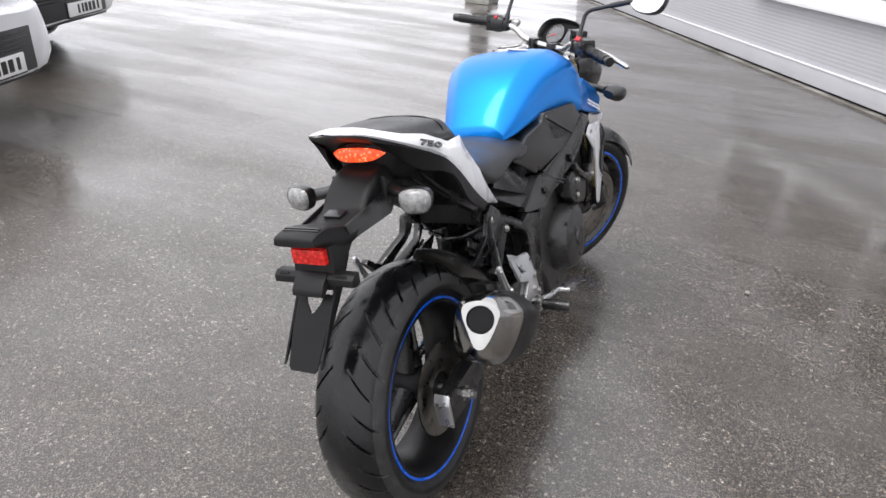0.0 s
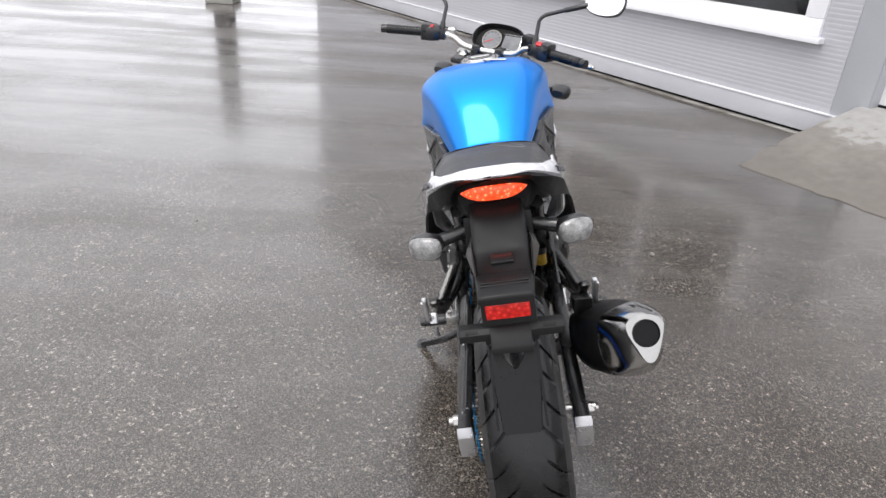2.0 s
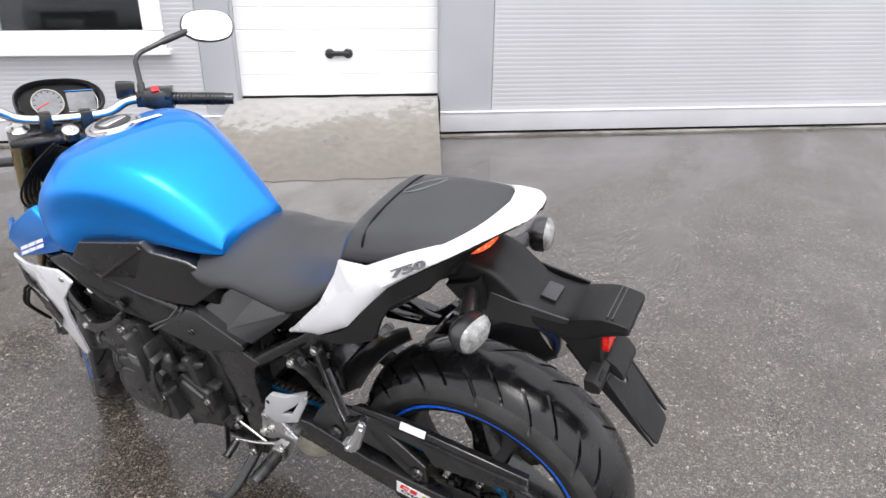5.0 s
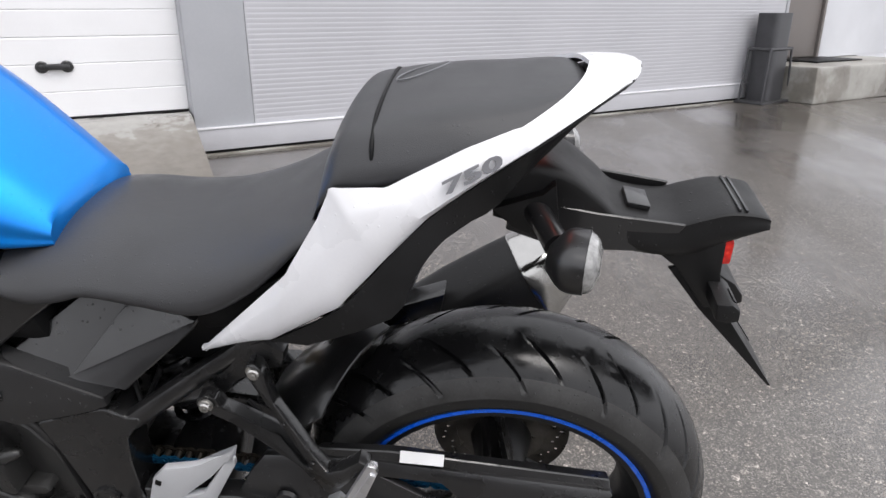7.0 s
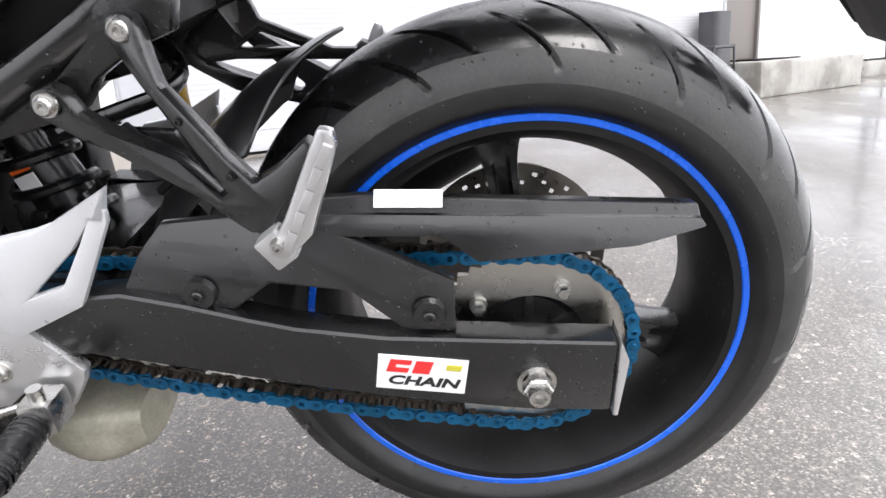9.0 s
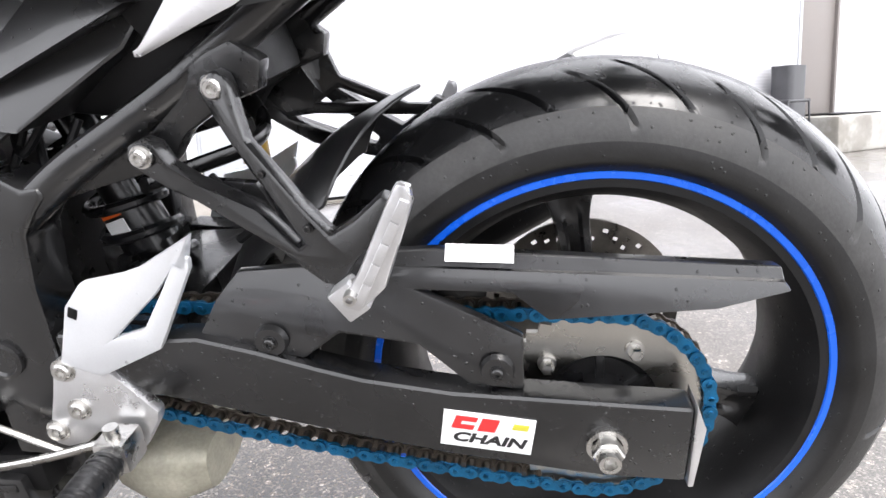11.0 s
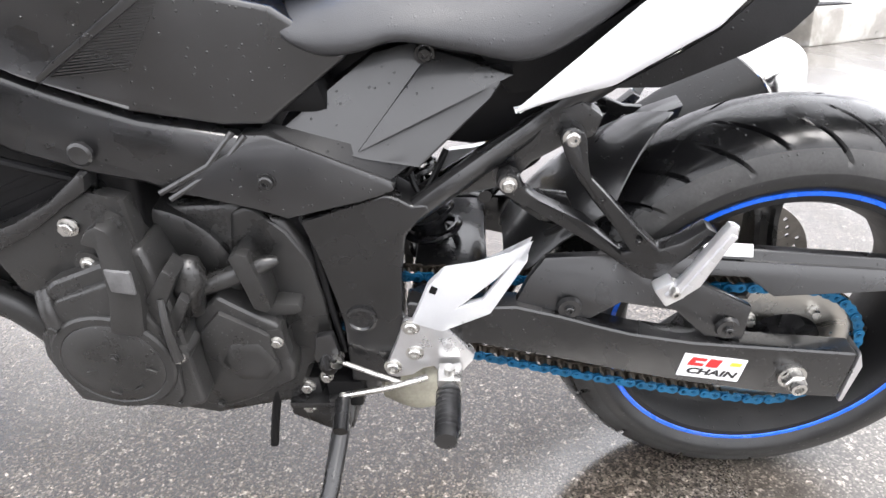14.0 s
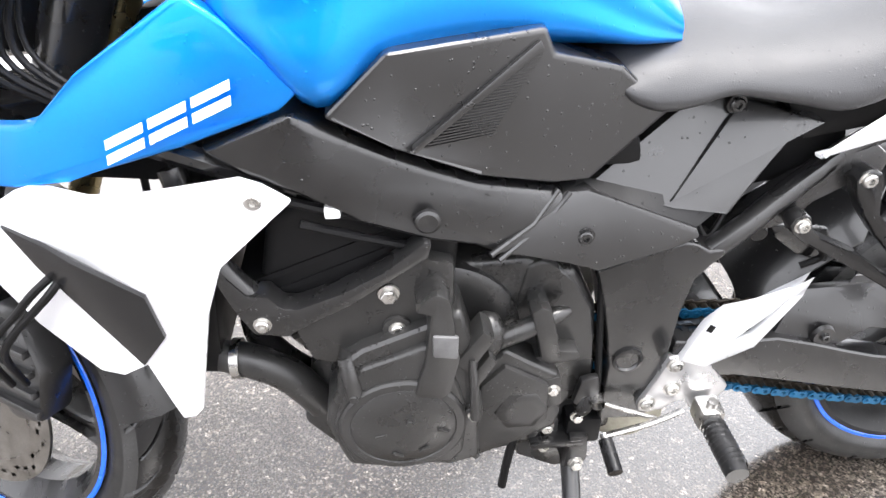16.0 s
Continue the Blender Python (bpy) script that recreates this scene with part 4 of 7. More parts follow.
# swingarm, its axle ends and stickers
ARM = [(0.503, 0.424), (0.430, 0.415), (0.366, 0.417), (0.312, 0.402), (0.258, 0.384), (0.218, 0.372), (0.137, 0.357), (-0.076, 0.338), (-0.073, 0.257), (0.000, 0.262), (0.037, 0.268), (0.140, 0.287), (0.226, 0.307), (0.326, 0.333), (0.411, 0.354), (0.46, 0.356), (0.503, 0.350)]
for sx, inner, outer in ((-1, 0.126, 0.160), (1, 0.118, 0.155)):
    arm = part("swingarm", slab(ARM, inner, outer, sx, 0.006, 3), FRAME, bike, "black box-section swingarm")
    part("end_cap", slab([(-0.0765, 0.343), (-0.086, 0.318), (-0.079, 0.253), (-0.0735, 0.253)], inner - 0.002, outer + 0.002, sx, 0.002), ALU, arm, "white chain adjuster end cap")
    if sx < 0:
        m = plane_on((-0.1606, 0.107, 0.315), (0, -1, -0.16), (0, 0, 1))
        st = part("sticker", moved(box(-0.042, 0.042, -0.0195, 0.0195, 0, 0.0008, 0.0), m), LABEL, bike, "white chain sticker with red and black marks", smooth=0)
        bar_mark(st, plane_on((-0.1615, 0.107, 0.315), (0, -1, -0.16), (0, 0, 1)), [(-0.034, -0.027, 0.001, 0.015, 0.25), (-0.027, -0.014, 0.010, 0.015, 0.25), (-0.027, -0.014, 0.001, 0.006, 0.25), (-0.010, 0.006, 0.001, 0.015, 0.25)], INK_RED, "red_mark", "bold red slanted mark")
        bar_mark(st, plane_on((-0.1615, 0.107, 0.315), (0, -1, -0.16), (0, 0, 1)), [(0.020, 0.034, 0.007, 0.013, 0.2)], INK_YELLOW, "yellow_mark", "small yellow green crest")
        lettering("CHAIN", 0.0165, INK, st, plane_on((-0.1615, 0.107, 0.306), (0, -1, -0.16), (0, 0, 1)) @ Matrix.Diagonal((1.30, 0.85, 1, 1)), "lettering", 0.0005, 0.2, "black bold word on the sticker")
    nut = part("axle_nut", moved(joined(lathe([(0, 0), (0, 0.0185), (0.004, 0.0185), (0.004, 0.014)], 32), joined(lathe([(0.004, 0.0145), (0.016, 0.0145), (0.018, 0.0125), (0.018, 0.009)], 6), lathe([(0.018, 0.010), (0.027, 0.0098), (0.027, 0.006), (0.020, 0.005), (0.020, 0)], 24))), pose(sx * outer, 0.0, 0.300, 0, 0, 180 if sx < 0 else 0)), STEEL, bike, "large zinc axle nut")
part("cross_brace", box(-0.126, 0.116, 0.40, 0.50, 0.34, 0.42, 0.012), FRAME, bike)



def GUARD_X(z):
    return 0.150 if z < 0.425 else max(0.124, 0.150 - 0.6 * (z - 0.425))


# chain guard: a top beam and a slanting strut
guard = part("chain_guard", slab([(0.369, 0.411), (0.350, 0.445), (0.330, 0.467), (0.255, 0.470), (0.188, 0.468), (-0.145, 0.449), (-0.150, 0.442), (-0.089, 0.430), (0.050, 0.424), (0.081, 0.445), (0.143, 0.448), (0.165, 0.449), (0.072, 0.408), (0.072, 0.353), (0.122, 0.360), (0.165, 0.402), (0.235, 0.415), (0.271, 0.389)], lambda y, z: GUARD_X(z) - 0.012, lambda y, z: GUARD_X(z), -1, 0.003), BLACK, bike, "black plastic chain guard")
part("guard_top", sheet([[(-0.1215, 0.27, 0.466), (-0.1225, 0.150, 0.464), (-0.1325, -0.147, 0.444)], [(-0.118, 0.26, 0.480), (-0.117, 0.150, 0.480), (-0.124, -0.145, 0.458)], [(-0.104, 0.25, 0.478), (-0.102, 0.150, 0.478), (-0.108, -0.143, 0.456)]], 0.004), BLACK, guard)
part("label_plate", moved(box(-0.030, 0.030, -0.008, 0.008, 0, 0.0012, 0.0), plane_on((-0.1232, 0.108, 0.4772), (0, -1, -0.06), (0.60, 0, 0.80))), LABEL, guard, "white warning label", smooth=0)
for y, z in ((0.299, 0.409), (0.096, 0.375)):
    part("boss", moved(lathe([(0.0, 0.016), (0.006, 0.014), (0.006, 0.0)], 24), pose(-0.149, y, z, 0, 0, 180)), BLACK, guard)
    bolt(guard, -0.155, y, z, 0.0055, 0.005, FRAME)

# hugger over the tyre's front, its rear end drawn to a point
HUG = [(0.164, 0.606), (0.20, 0.592), (0.258, 0.562), (0.31, 0.519), (0.355, 0.470), (0.378, 0.425)]
hug = []
for x in np.linspace(-0.098, 0.098, 15):
    k = abs(x) / 0.098
    row = []
    for t in np.linspace(0, 1, 14):
        y = (0.164 + 0.085 * k) * (1 - t) + 0.378 * t
        row.append((x, y, float(np.interp(y, [p[0] for p in HUG], [p[1] for p in HUG])) - 0.050 * k**3))
    hug.append(row)
part("rear_hugger", sheet(hug, 0.004), BLACK, bike, "black pointed mud guard over the rear tyre")

# shock with its coil and labels
shock = part("shock_absorber", joined(tube([(0.0, 0.535, 0.60), (0.0, 0.455, 0.37)], 0.020, smooth=False, sides=20), tube([(0.0, 0.50, 0.50), (0.0, 0.482, 0.448)], 0.031, smooth=False, sides=24)), BLACK_GLOSS, bike, "black rear shock absorber with a coil spring")
coil = []
for k in range(120):
    t = k / 119
    a = t * 5.6 * 2 * math.pi
    c = Vector((0, 0.528, 0.580)).lerp(Vector((0, 0.466, 0.402)), t)
    coil.append(c + Vector((math.cos(a), math.sin(a) * 0.95, math.sin(a) * -0.31)) * 0.038)
part("coil_spring", tube(coil, 0.0062, smooth=False, sides=8), BLACK_GLOSS, shock)
part("label_plate", moved(box(-0.011, 0.011, -0.006, 0.006, 0, 0.002, 0), plane_on((-0.0345, 0.4985, 0.497), (0.0, -0.95, 0.30), (0, 0.3, 0.95))), INK_ORANGE, shock, "orange label on the shock", smooth=0)
part("label_plate", moved(box(-0.011, 0.011, -0.008, 0.008, 0, 0.002, 0), plane_on((-0.0345, 0.4935, 0.480), (0.0, -0.95, 0.30), (0, 0.3, 0.95))), LABEL, shock, "white label on the shock", smooth=0)
res = part("reservoir", moved(lathe([(-0.020, 0.0), (-0.020, 0.0165), (0.015, 0.0165), (0.015, 0.0)], 24), pose(0.10, 0.384, 0.529, 0, -90, 0)), BRASS, bike, "yellow brake fluid reservoir")
part("cap", moved(lathe([(0.015, 0.0), (0.015, 0.0185), (0.036, 0.0185), (0.036, 0.0)], 24), pose(0.10, 0.384, 0.529, 0, -90, 0)), BLACK, res, "black reservoir cap")
part("cross_beam", tube([(-0.112, 0.405, 0.548), (-0.06, 0.375, 0.551), (-0.02, 0.335, 0.560), (0.04, 0.345, 0.570), (0.106, 0.395, 0.603)], 0.0105, sides=12, flat=0.7), FRAME, bike, "black beam across the tail frame")
part("inner_bracket", slab([(0.385, 0.552), (0.352, 0.548), (0.306, 0.543), (0.297, 0.524), (0.290, 0.488), (0.338, 0.506), (0.372, 0.532)], 0.088, 0.100, -1, 0.004), FRAME, bike, "black bracket behind the peg hanger")
part("wire_loop", tube([(-0.105, 0.345, 0.552), (-0.112, 0.325, 0.532), (-0.110, 0.310, 0.508), (-0.104, 0.330, 0.490)], 0.0045, sides=8), DARK, bike)
part("silencer_hanger", slab([(0.325, 0.672), (0.296, 0.655), (0.276, 0.600), (0.198, 0.564), (0.170, 0.562), (0.184, 0.549), (0.310, 0.557), (0.395, 0.551), (0.408, 0.590), (0.37, 0.64)], 0.122, 0.134, 1, 0.003, hole=[(0.278, 0.586), (0.232, 0.566), (0.305, 0.570)]), FRAME, bike, "black bracket that carries the silencer")

# tail subframe and passenger peg hangers
for sx in (-1, 1):
    def arm_x(y, z):
        return float(np.interp(y, [0.15, 0.19, 0.222, 0.311, 0.380], [0.205, 0.202, 0.194, 0.134, 0.146]))
    hang = part("peg_hanger", slab([(0.325, 0.632), (0.321, 0.643), (0.311, 0.647), (0.300, 0.643), (0.296, 0.633), (0.294, 0.615), (0.289, 0.591), (0.271, 0.575), (0.237, 0.544), (0.216, 0.527), (0.195, 0.540), (0.172, 0.560), (0.158, 0.552), (0.198, 0.506), (0.212, 0.484), (0.228, 0.484), (0.247, 0.491), (0.260, 0.497), (0.315, 0.524), (0.361, 0.550), (0.388, 0.572), (0.394, 0.583), (0.390, 0.593), (0.379, 0.597), (0.369, 0.592), (0.361, 0.573), (0.343, 0.557), (0.291, 0.532), (0.250, 0.509), (0.243, 0.515), (0.262, 0.539), (0.288, 0.566), (0.304, 0.588), (0.317, 0.611)], lambda y, z: arm_x(y, z) - 0.022, arm_x, sx, 0.0035), FRAME, bike, "black forked passenger peg hanger")
    bolt(hang, sx * 0.134, 0.311, 0.633, 0.0085, 0.008, STEEL)
    bolt(hang, sx * 0.146, 0.380, 0.583, 0.0075, 0.008, STEEL)
    for y, z in ((0.276, 0.567), (0.236, 0.530)):
        bolt(hang, sx * (arm_x(y, z) - 0.001), y, z, 0.0032, 0.004, FRAME)
    peg = part("passenger_peg", slab([(0.209, 0.480), (0.194, 0.474), (0.172, 0.494), (0.146, 0.560), (0.146, 0.572), (0.157, 0.575), (0.165, 0.560), (0.191, 0.508)], 0.209, 0.221, sx, 0.004), ALU, bike, "folded bare aluminium passenger peg")
    for k in range(5):
        part("rib", moved(box(-0.003, 0.003, -0.0035, 0.0035, -0.009, 0.009, 0.001), pose(sx * 0.2215, 0.155 + 0.0085 * k, 0.555 - 0.016 * k, 28, 0, 0)), ALU, peg)
    part("hinge", moved(box(-0.010, 0.010, -0.011, 0.011, -0.014, 0.014, 0.003), pose(sx * 0.206, 0.203, 0.480, -35, 0, 0)), ALU, peg, "cast peg hinge")
    bolt(peg, sx * 0.205, 0.199, 0.488, 0.006, 0.022, STEEL)
    part("subframe_rail", tube([(sx * 0.128, 0.580, 0.480), (sx * 0.138, 0.530, 0.515), (sx * 0.142, 0.490, 0.545), (sx * 0.136, 0.45, 0.574), (sx * 0.118, 0.40, 0.604), (sx * 0.106, 0.36, 0.628), (sx * 0.099, 0.32, 0.655), (sx * 0.092, 0.16, 0.76), (sx * 0.086, 0.05, 0.845)], 0.0175, flat=0.8, sides=12), FRAME, bike, "black subframe rail")
    part("subframe_gusset", slab([(0.52, 0.526), (0.46, 0.545), (0.395, 0.560), (0.372, 0.568), (0.352, 0.594), (0.318, 0.614), (0.282, 0.626), (0.276, 0.650), (0.300, 0.668), (0.345, 0.650), (0.42, 0.600), (0.50, 0.545)], 0.090, 0.116, sx, 0.005), FRAME, bike, "black gusset between the rail and the peg hanger")


# ---- frame, engine and foot controls ----
def spar(y, z):
    """Half width of the frame and its covers, which lean in towards the seat."""
    return min(0.148 + (0.38 if y > 0.684 else 0.10) * (y - 0.684) + 0.27 * (0.672 - z), 0.215)


def under_seat(y, z):
    """Half width of the covers under the seat."""
    return 0.094 + 0.22 * (0.717 - z) + 0.10 * (y - 0.471)


def side_out(y, z):
    """The side cover flares out to the frame cover at its foot."""
    return under_seat(y, z) + 0.62 * max(0, 0.664 - z) * min(1, max(0, (0.66 - y) / 0.08))


def facet_out(y, z):
    """A facet that swings out behind its front edge."""
    return side_out(y, z) + 0.003 + 0.40 * max(0, (0.625 - z) * 0.656 + (0.546 - y) * 0.758)


for sx in (-1, 1):
    sp_frame = part("frame_spar", slab([(1.017, 0.747), (0.934, 0.777), (0.915, 0.765), (0.894, 0.752), (0.845, 0.723), (0.813, 0.705), (0.762, 0.681), (0.673, 0.652), (0.610, 0.622), (0.620, 0.572), (0.700, 0.585), (0.750, 0.603), (0.766, 0.613), (0.816, 0.633), (0.881, 0.661), (0.935, 0.695), (0.977, 0.716)], lambda y, z: spar(y, z) - 0.05, spar, sx, 0.010, 3), FRAME, bike, "black main frame spar")
    part("spar_cap", moved(lathe([(0.0, 0.013), (0.005, 0.013), (0.007, 0.010), (0.006, 0.0)], 24), pose(sx * (spar(0.817, 0.655) - 0.001), 0.817, 0.655, 0, 0, 180 if sx < 0 else 0)), FRAME, sp_frame)
    cover = part("frame_cover", slab([(0.668, 0.651), (0.642, 0.650), (0.613, 0.638), (0.511, 0.594), (0.506, 0.583), (0.521, 0.578), (0.545, 0.572), (0.576, 0.567), (0.626, 0.558), (0.691, 0.582), (0.750, 0.604)], lambda y, z: spar(y, z) - 0.02, lambda y, z: spar(y, z) + 0.004, sx, 0.004), BLACK, bike, "black plastic frame cover with a raised double rib")
    for o in (0.0, 0.013):
        part("rib", tube([(sx * (spar(y, z) + 0.005), y, z) for y, z in ((0.676 - o, 0.655 - 0.3 * o), (0.704 - o, 0.624 - 0.2 * o), (0.752 - 0.7 * o, 0.604 - 0.6 * o))], 0.0036, smooth=False, sides=8), BLACK, cover)
    bolt(cover, sx * (spar(0.645, 0.602) + 0.0075), 0.645, 0.602, 0.0085, 0.006, FRAME)
    ledge = [[(0.662, 0.650), (0.613, 0.638), (0.555, 0.613), (0.511, 0.594)], [(0.644, 0.652), (0.600, 0.643), (0.540, 0.631), (0.478, 0.617)]]
    part("cover_ledge", sheet([[(sx * (spar(y, z) + 0.001), y, z) for y, z in ledge[0]], [(sx * (side_out(y, z) - 0.002), y, z) for y, z in ledge[1]]], 0.004, 0.0), BLACK_MATT, cover)
    tri = part("seat_side_cover", slab([(0.637, 0.642), (0.528, 0.719), (0.480, 0.729), (0.458, 0.726), (0.372, 0.700), (0.400, 0.664), (0.478, 0.608), (0.540, 0.618)], 0.060, side_out, sx, 0.004), BLACK, bike, "black triangular cover under the seat")
    part("facet", slab([(0.546, 0.625), (0.462, 0.721), (0.376, 0.701)], 0.08, facet_out, sx, 0.002), BLACK, tri)
    bolt(tri, sx * 0.100, 0.471, 0.717, 0.0085, 0.006, FRAME)
    piv = part("pivot_plate", slab([(0.620, 0.543), (0.541, 0.570), (0.520, 0.577), (0.504, 0.572), (0.489, 0.562), (0.472, 0.564), (0.469, 0.555), (0.483, 0.541), (0.498, 0.521), (0.506, 0.470), (0.507, 0.418), (0.507, 0.384), (0.520, 0.280), (0.585, 0.285), (0.586, 0.390), (0.593, 0.430), (0.605, 0.490)], 0.105, 0.158, sx, 0.009, 3), FRAME, bike, "black cast swingarm pivot plate")
    part("pivot_cap", moved(lathe([(0.0, 0.020), (0.004, 0.020), (0.005, 0.016), (0.002, 0.014), (0.002, 0.0)], 32), pose(sx * 0.158, 0.562, 0.397, 0, 0, 180 if sx < 0 else 0)), FRAME, piv)
    brace = part("engine_brace", slab([(1.030, 0.606), (1.020, 0.614), (1.001, 0.584), (0.981, 0.583), (0.969, 0.566), (0.955, 0.564), (0.910, 0.580), (0.863, 0.605), (0.822, 0.638), (0.814, 0.636), (0.818, 0.618), (0.852, 0.597), (0.900, 0.564), (0.946, 0.541), (0.969, 0.527), (1.003, 0.534), (1.016, 0.562)], 0.188, 0.218, sx, 0.005), FRAME, bike, "black engine mounting bracket")
    part("mount_plate", slab([(0.970, 0.545), (0.882, 0.585), (0.828, 0.610), (0.790, 0.600), (0.790, 0.530), (0.833, 0.498), (0.895, 0.478), (0.925, 0.468), (0.950, 0.478)], 0.165, 0.203, sx, 0.006), ENGINE, brace, "black casting behind the mounting bracket")
    bolt(brace, sx * 0.204, 0.860, 0.568, 0.0088, 0.010, STEEL, True)
    bolt(brace, sx * 0.216, 0.992, 0.547, 0.0075, 0.008, STEEL)
    part("collar", moved(lathe([(0.0, 0.017), (0.005, 0.016), (0.005, 0.0)], 24), pose(sx * 0.202, 0.853, 0.519, 0, 0, 180 if sx < 0 else 0)), ENGINE, brace)
    bolt(brace, sx * 0.206, 0.853, 0.519, 0.0075, 0.006, STEEL)
    part("down_strut", tube([(sx * 0.205, 0.99, 0.56), (sx * 0.205, 1.03, 0.63), (sx * 0.19, 1.05, 0.72)], 0.014, sides=10, flat=0.7), FRAME, bike)

# engine block: crankcase, cylinders, side covers
eng = part("engine", slab([(0.82, 0.56), (0.70, 0.565), (0.64, 0.54), (0.61, 0.48), (0.595, 0.35), (0.64, 0.30), (0.665, 0.235), (0.79, 0.205), (0.93, 0.235), (0.985, 0.31), (0.96, 0.43), (0.93, 0.47)], -0.150, 0.150, 1, 0.015, 3), ENGINE, bike, "black four-cylinder engine block")
# head and fins take DARK, not ENGINE: the shade behind the bracket is in the colour
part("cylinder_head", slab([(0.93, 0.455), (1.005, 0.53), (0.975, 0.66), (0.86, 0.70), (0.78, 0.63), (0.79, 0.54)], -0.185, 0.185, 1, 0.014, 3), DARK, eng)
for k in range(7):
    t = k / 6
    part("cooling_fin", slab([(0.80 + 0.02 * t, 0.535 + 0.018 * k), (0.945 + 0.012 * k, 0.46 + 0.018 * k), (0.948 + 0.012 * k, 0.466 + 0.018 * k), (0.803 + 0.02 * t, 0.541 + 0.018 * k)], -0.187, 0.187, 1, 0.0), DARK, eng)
alt = part("alternator_cover", slab([(0.921, 0.487), (0.905, 0.496), (0.893, 0.505), (0.816, 0.533), (0.784, 0.548), (0.767, 0.483), (0.764, 0.465), (0.760, 0.309), (0.796, 0.299), (0.824, 0.306), (0.867, 0.303), (0.923, 0.315), (0.932, 0.347), (0.943, 0.390), (0.937, 0.423), (0.926, 0.440)], 0.13, lambda y, z: 0.226 - 0.30 * (y - 0.85) ** 2 - 0.12 * max(0, z - 0.48), -1, 0.009, 3), ENGINE, eng, "black alternator cover")
part("cover_step", slab([(0.896, 0.483), (0.823, 0.511), (0.806, 0.500), (0.786, 0.440), (0.776, 0.400), (0.782, 0.330), (0.797, 0.311), (0.830, 0.316), (0.867, 0.313), (0.916, 0.324), (0.925, 0.352), (0.935, 0.392), (0.926, 0.420), (0.912, 0.455)], 0.20, lambda y, z: 0.2305 - 0.30 * (y - 0.85) ** 2, -1, 0.006, 3), ENGINE, alt)
part("cover_dome", moved(lathe([(-0.012, 0.076), (0.003, 0.0745), (0.0055, 0.0715), (0.0060, 0.063), (0.0048, 0.0615), (0.0062, 0.0595), (0.0085, 0.030), (0.009, 0.0)], 64), pose(-0.229, 0.853, 0.389, 0, 0, 180)), ENGINE, alt)
for y, z, tl in ((0.807, 0.383, 25), (0.880, 0.381, -15), (0.862, 0.345, 30), (0.830, 0.352, -30)):
    part("casting_nick", moved(box(-0.002, 0.002, -0.007, 0.007, -0.002, 0.002, 0.001), pose(-0.2376, y, z, tl, 0, 0)), ENGINE, alt)
part("cable_boss", slab([(0.834, 0.566), (0.822, 0.582), (0.811, 0.588), (0.800, 0.581), (0.796, 0.570), (0.792, 0.525), (0.787, 0.497), (0.798, 0.444), (0.806, 0.436), (0.834, 0.440), (0.838, 0.447), (0.825, 0.494), (0.818, 0.560)], 0.18, 0.2375, -1, 0.0035, 2), ENGINE, alt)
part("cover_block", slab([(0.791, 0.480), (0.761, 0.524), (0.748, 0.513), (0.776, 0.462)], 0.19, 0.2270, -1, 0.002), ENGINE, alt)
part("cover_block", slab([(0.781, 0.440), (0.753, 0.485), (0.744, 0.474), (0.770, 0.426)], 0.19, 0.2235, -1, 0.002), ENGINE, alt)
part("bright_plug", slab([(0.817, 0.535), (0.789, 0.531), (0.790, 0.500), (0.817, 0.505)], 0.2345, 0.2410, -1, 0.003), PLUG, alt, "worn grey plug cap")
part("side_rod", tube([(-0.226, 0.773, 0.484), (-0.236, 0.771, 0.450), (-0.238, 0.769, 0.402)], [0.004, 0.005, 0.0065], sides=10), ENGINE, alt)
for y, z in ((0.906, 0.446), (0.770, 0.400)):
    part("bolt_boss", moved(lathe([(-0.03, 0.0125), (0.006, 0.0110), (0.008, 0.008), (0.008, 0.0)], 20), pose(-0.224, y, z, 0, 0, 180)), ENGINE, alt)
    bolt(alt, -0.231, y, z, 0.0058, 0.008, STEEL if y < 0.8 else ENGINE, True)
part("boss_arm", tube([(-0.215, 0.912, 0.490), (-0.226, 0.908, 0.468), (-0.228, 0.906, 0.446)], 0.010, sides=12), ENGINE, alt)
bolt(alt, -0.2372, 0.845, 0.404, 0.005, 0.006, ENGINE, True)
bolt(alt, -0.222, 0.795, 0.314, 0.005, 0.007, ENGINE, True)
spc = part("sprocket_cover", slab([(0.763, 0.425), (0.728, 0.459), (0.703, 0.440), (0.659, 0.409), (0.656, 0.354), (0.650, 0.338), (0.654, 0.310), (0.712, 0.277), (0.753, 0.258), (0.785, 0.262), (0.790, 0.300), (0.772, 0.380)], 0.13, lambda y, z: 0.184 + 0.04 * (z - 0.3), -1, 0.008, 3), ENGINE, eng, "black front sprocket cover")
part("cover_step", slab([(0.757, 0.405), (0.728, 0.437), (0.704, 0.421), (0.672, 0.399), (0.668, 0.335), (0.710, 0.293), (0.752, 0.274), (0.770, 0.300)], 0.17, lambda y, z: 0.191 + 0.04 * (z - 0.3), -1, 0.004, 2), ENGINE, spc)
part("cover_disc", moved(lathe([(-0.010, 0.036), (0.001, 0.0345), (0.0026, 0.032), (0.0030, 0.020), (0.0030, 0.0)], 6), pose(-0.1935, 0.704, 0.356, 0, 0, 180)), ENGINE, spc)
part("bolt_tab", slab([(0.682, 0.402), (0.656, 0.408), (0.652, 0.358), (0.668, 0.352), (0.676, 0.370)], 0.17, 0.190, -1, 0.004), ENGINE, spc)
bolt(spc, -0.189, 0.665, 0.386, 0.0065, 0.007, STEEL, True)
bolt(spc, -0.187, 0.760, 0.272, 0.0055, 0.007, ENGINE, True)
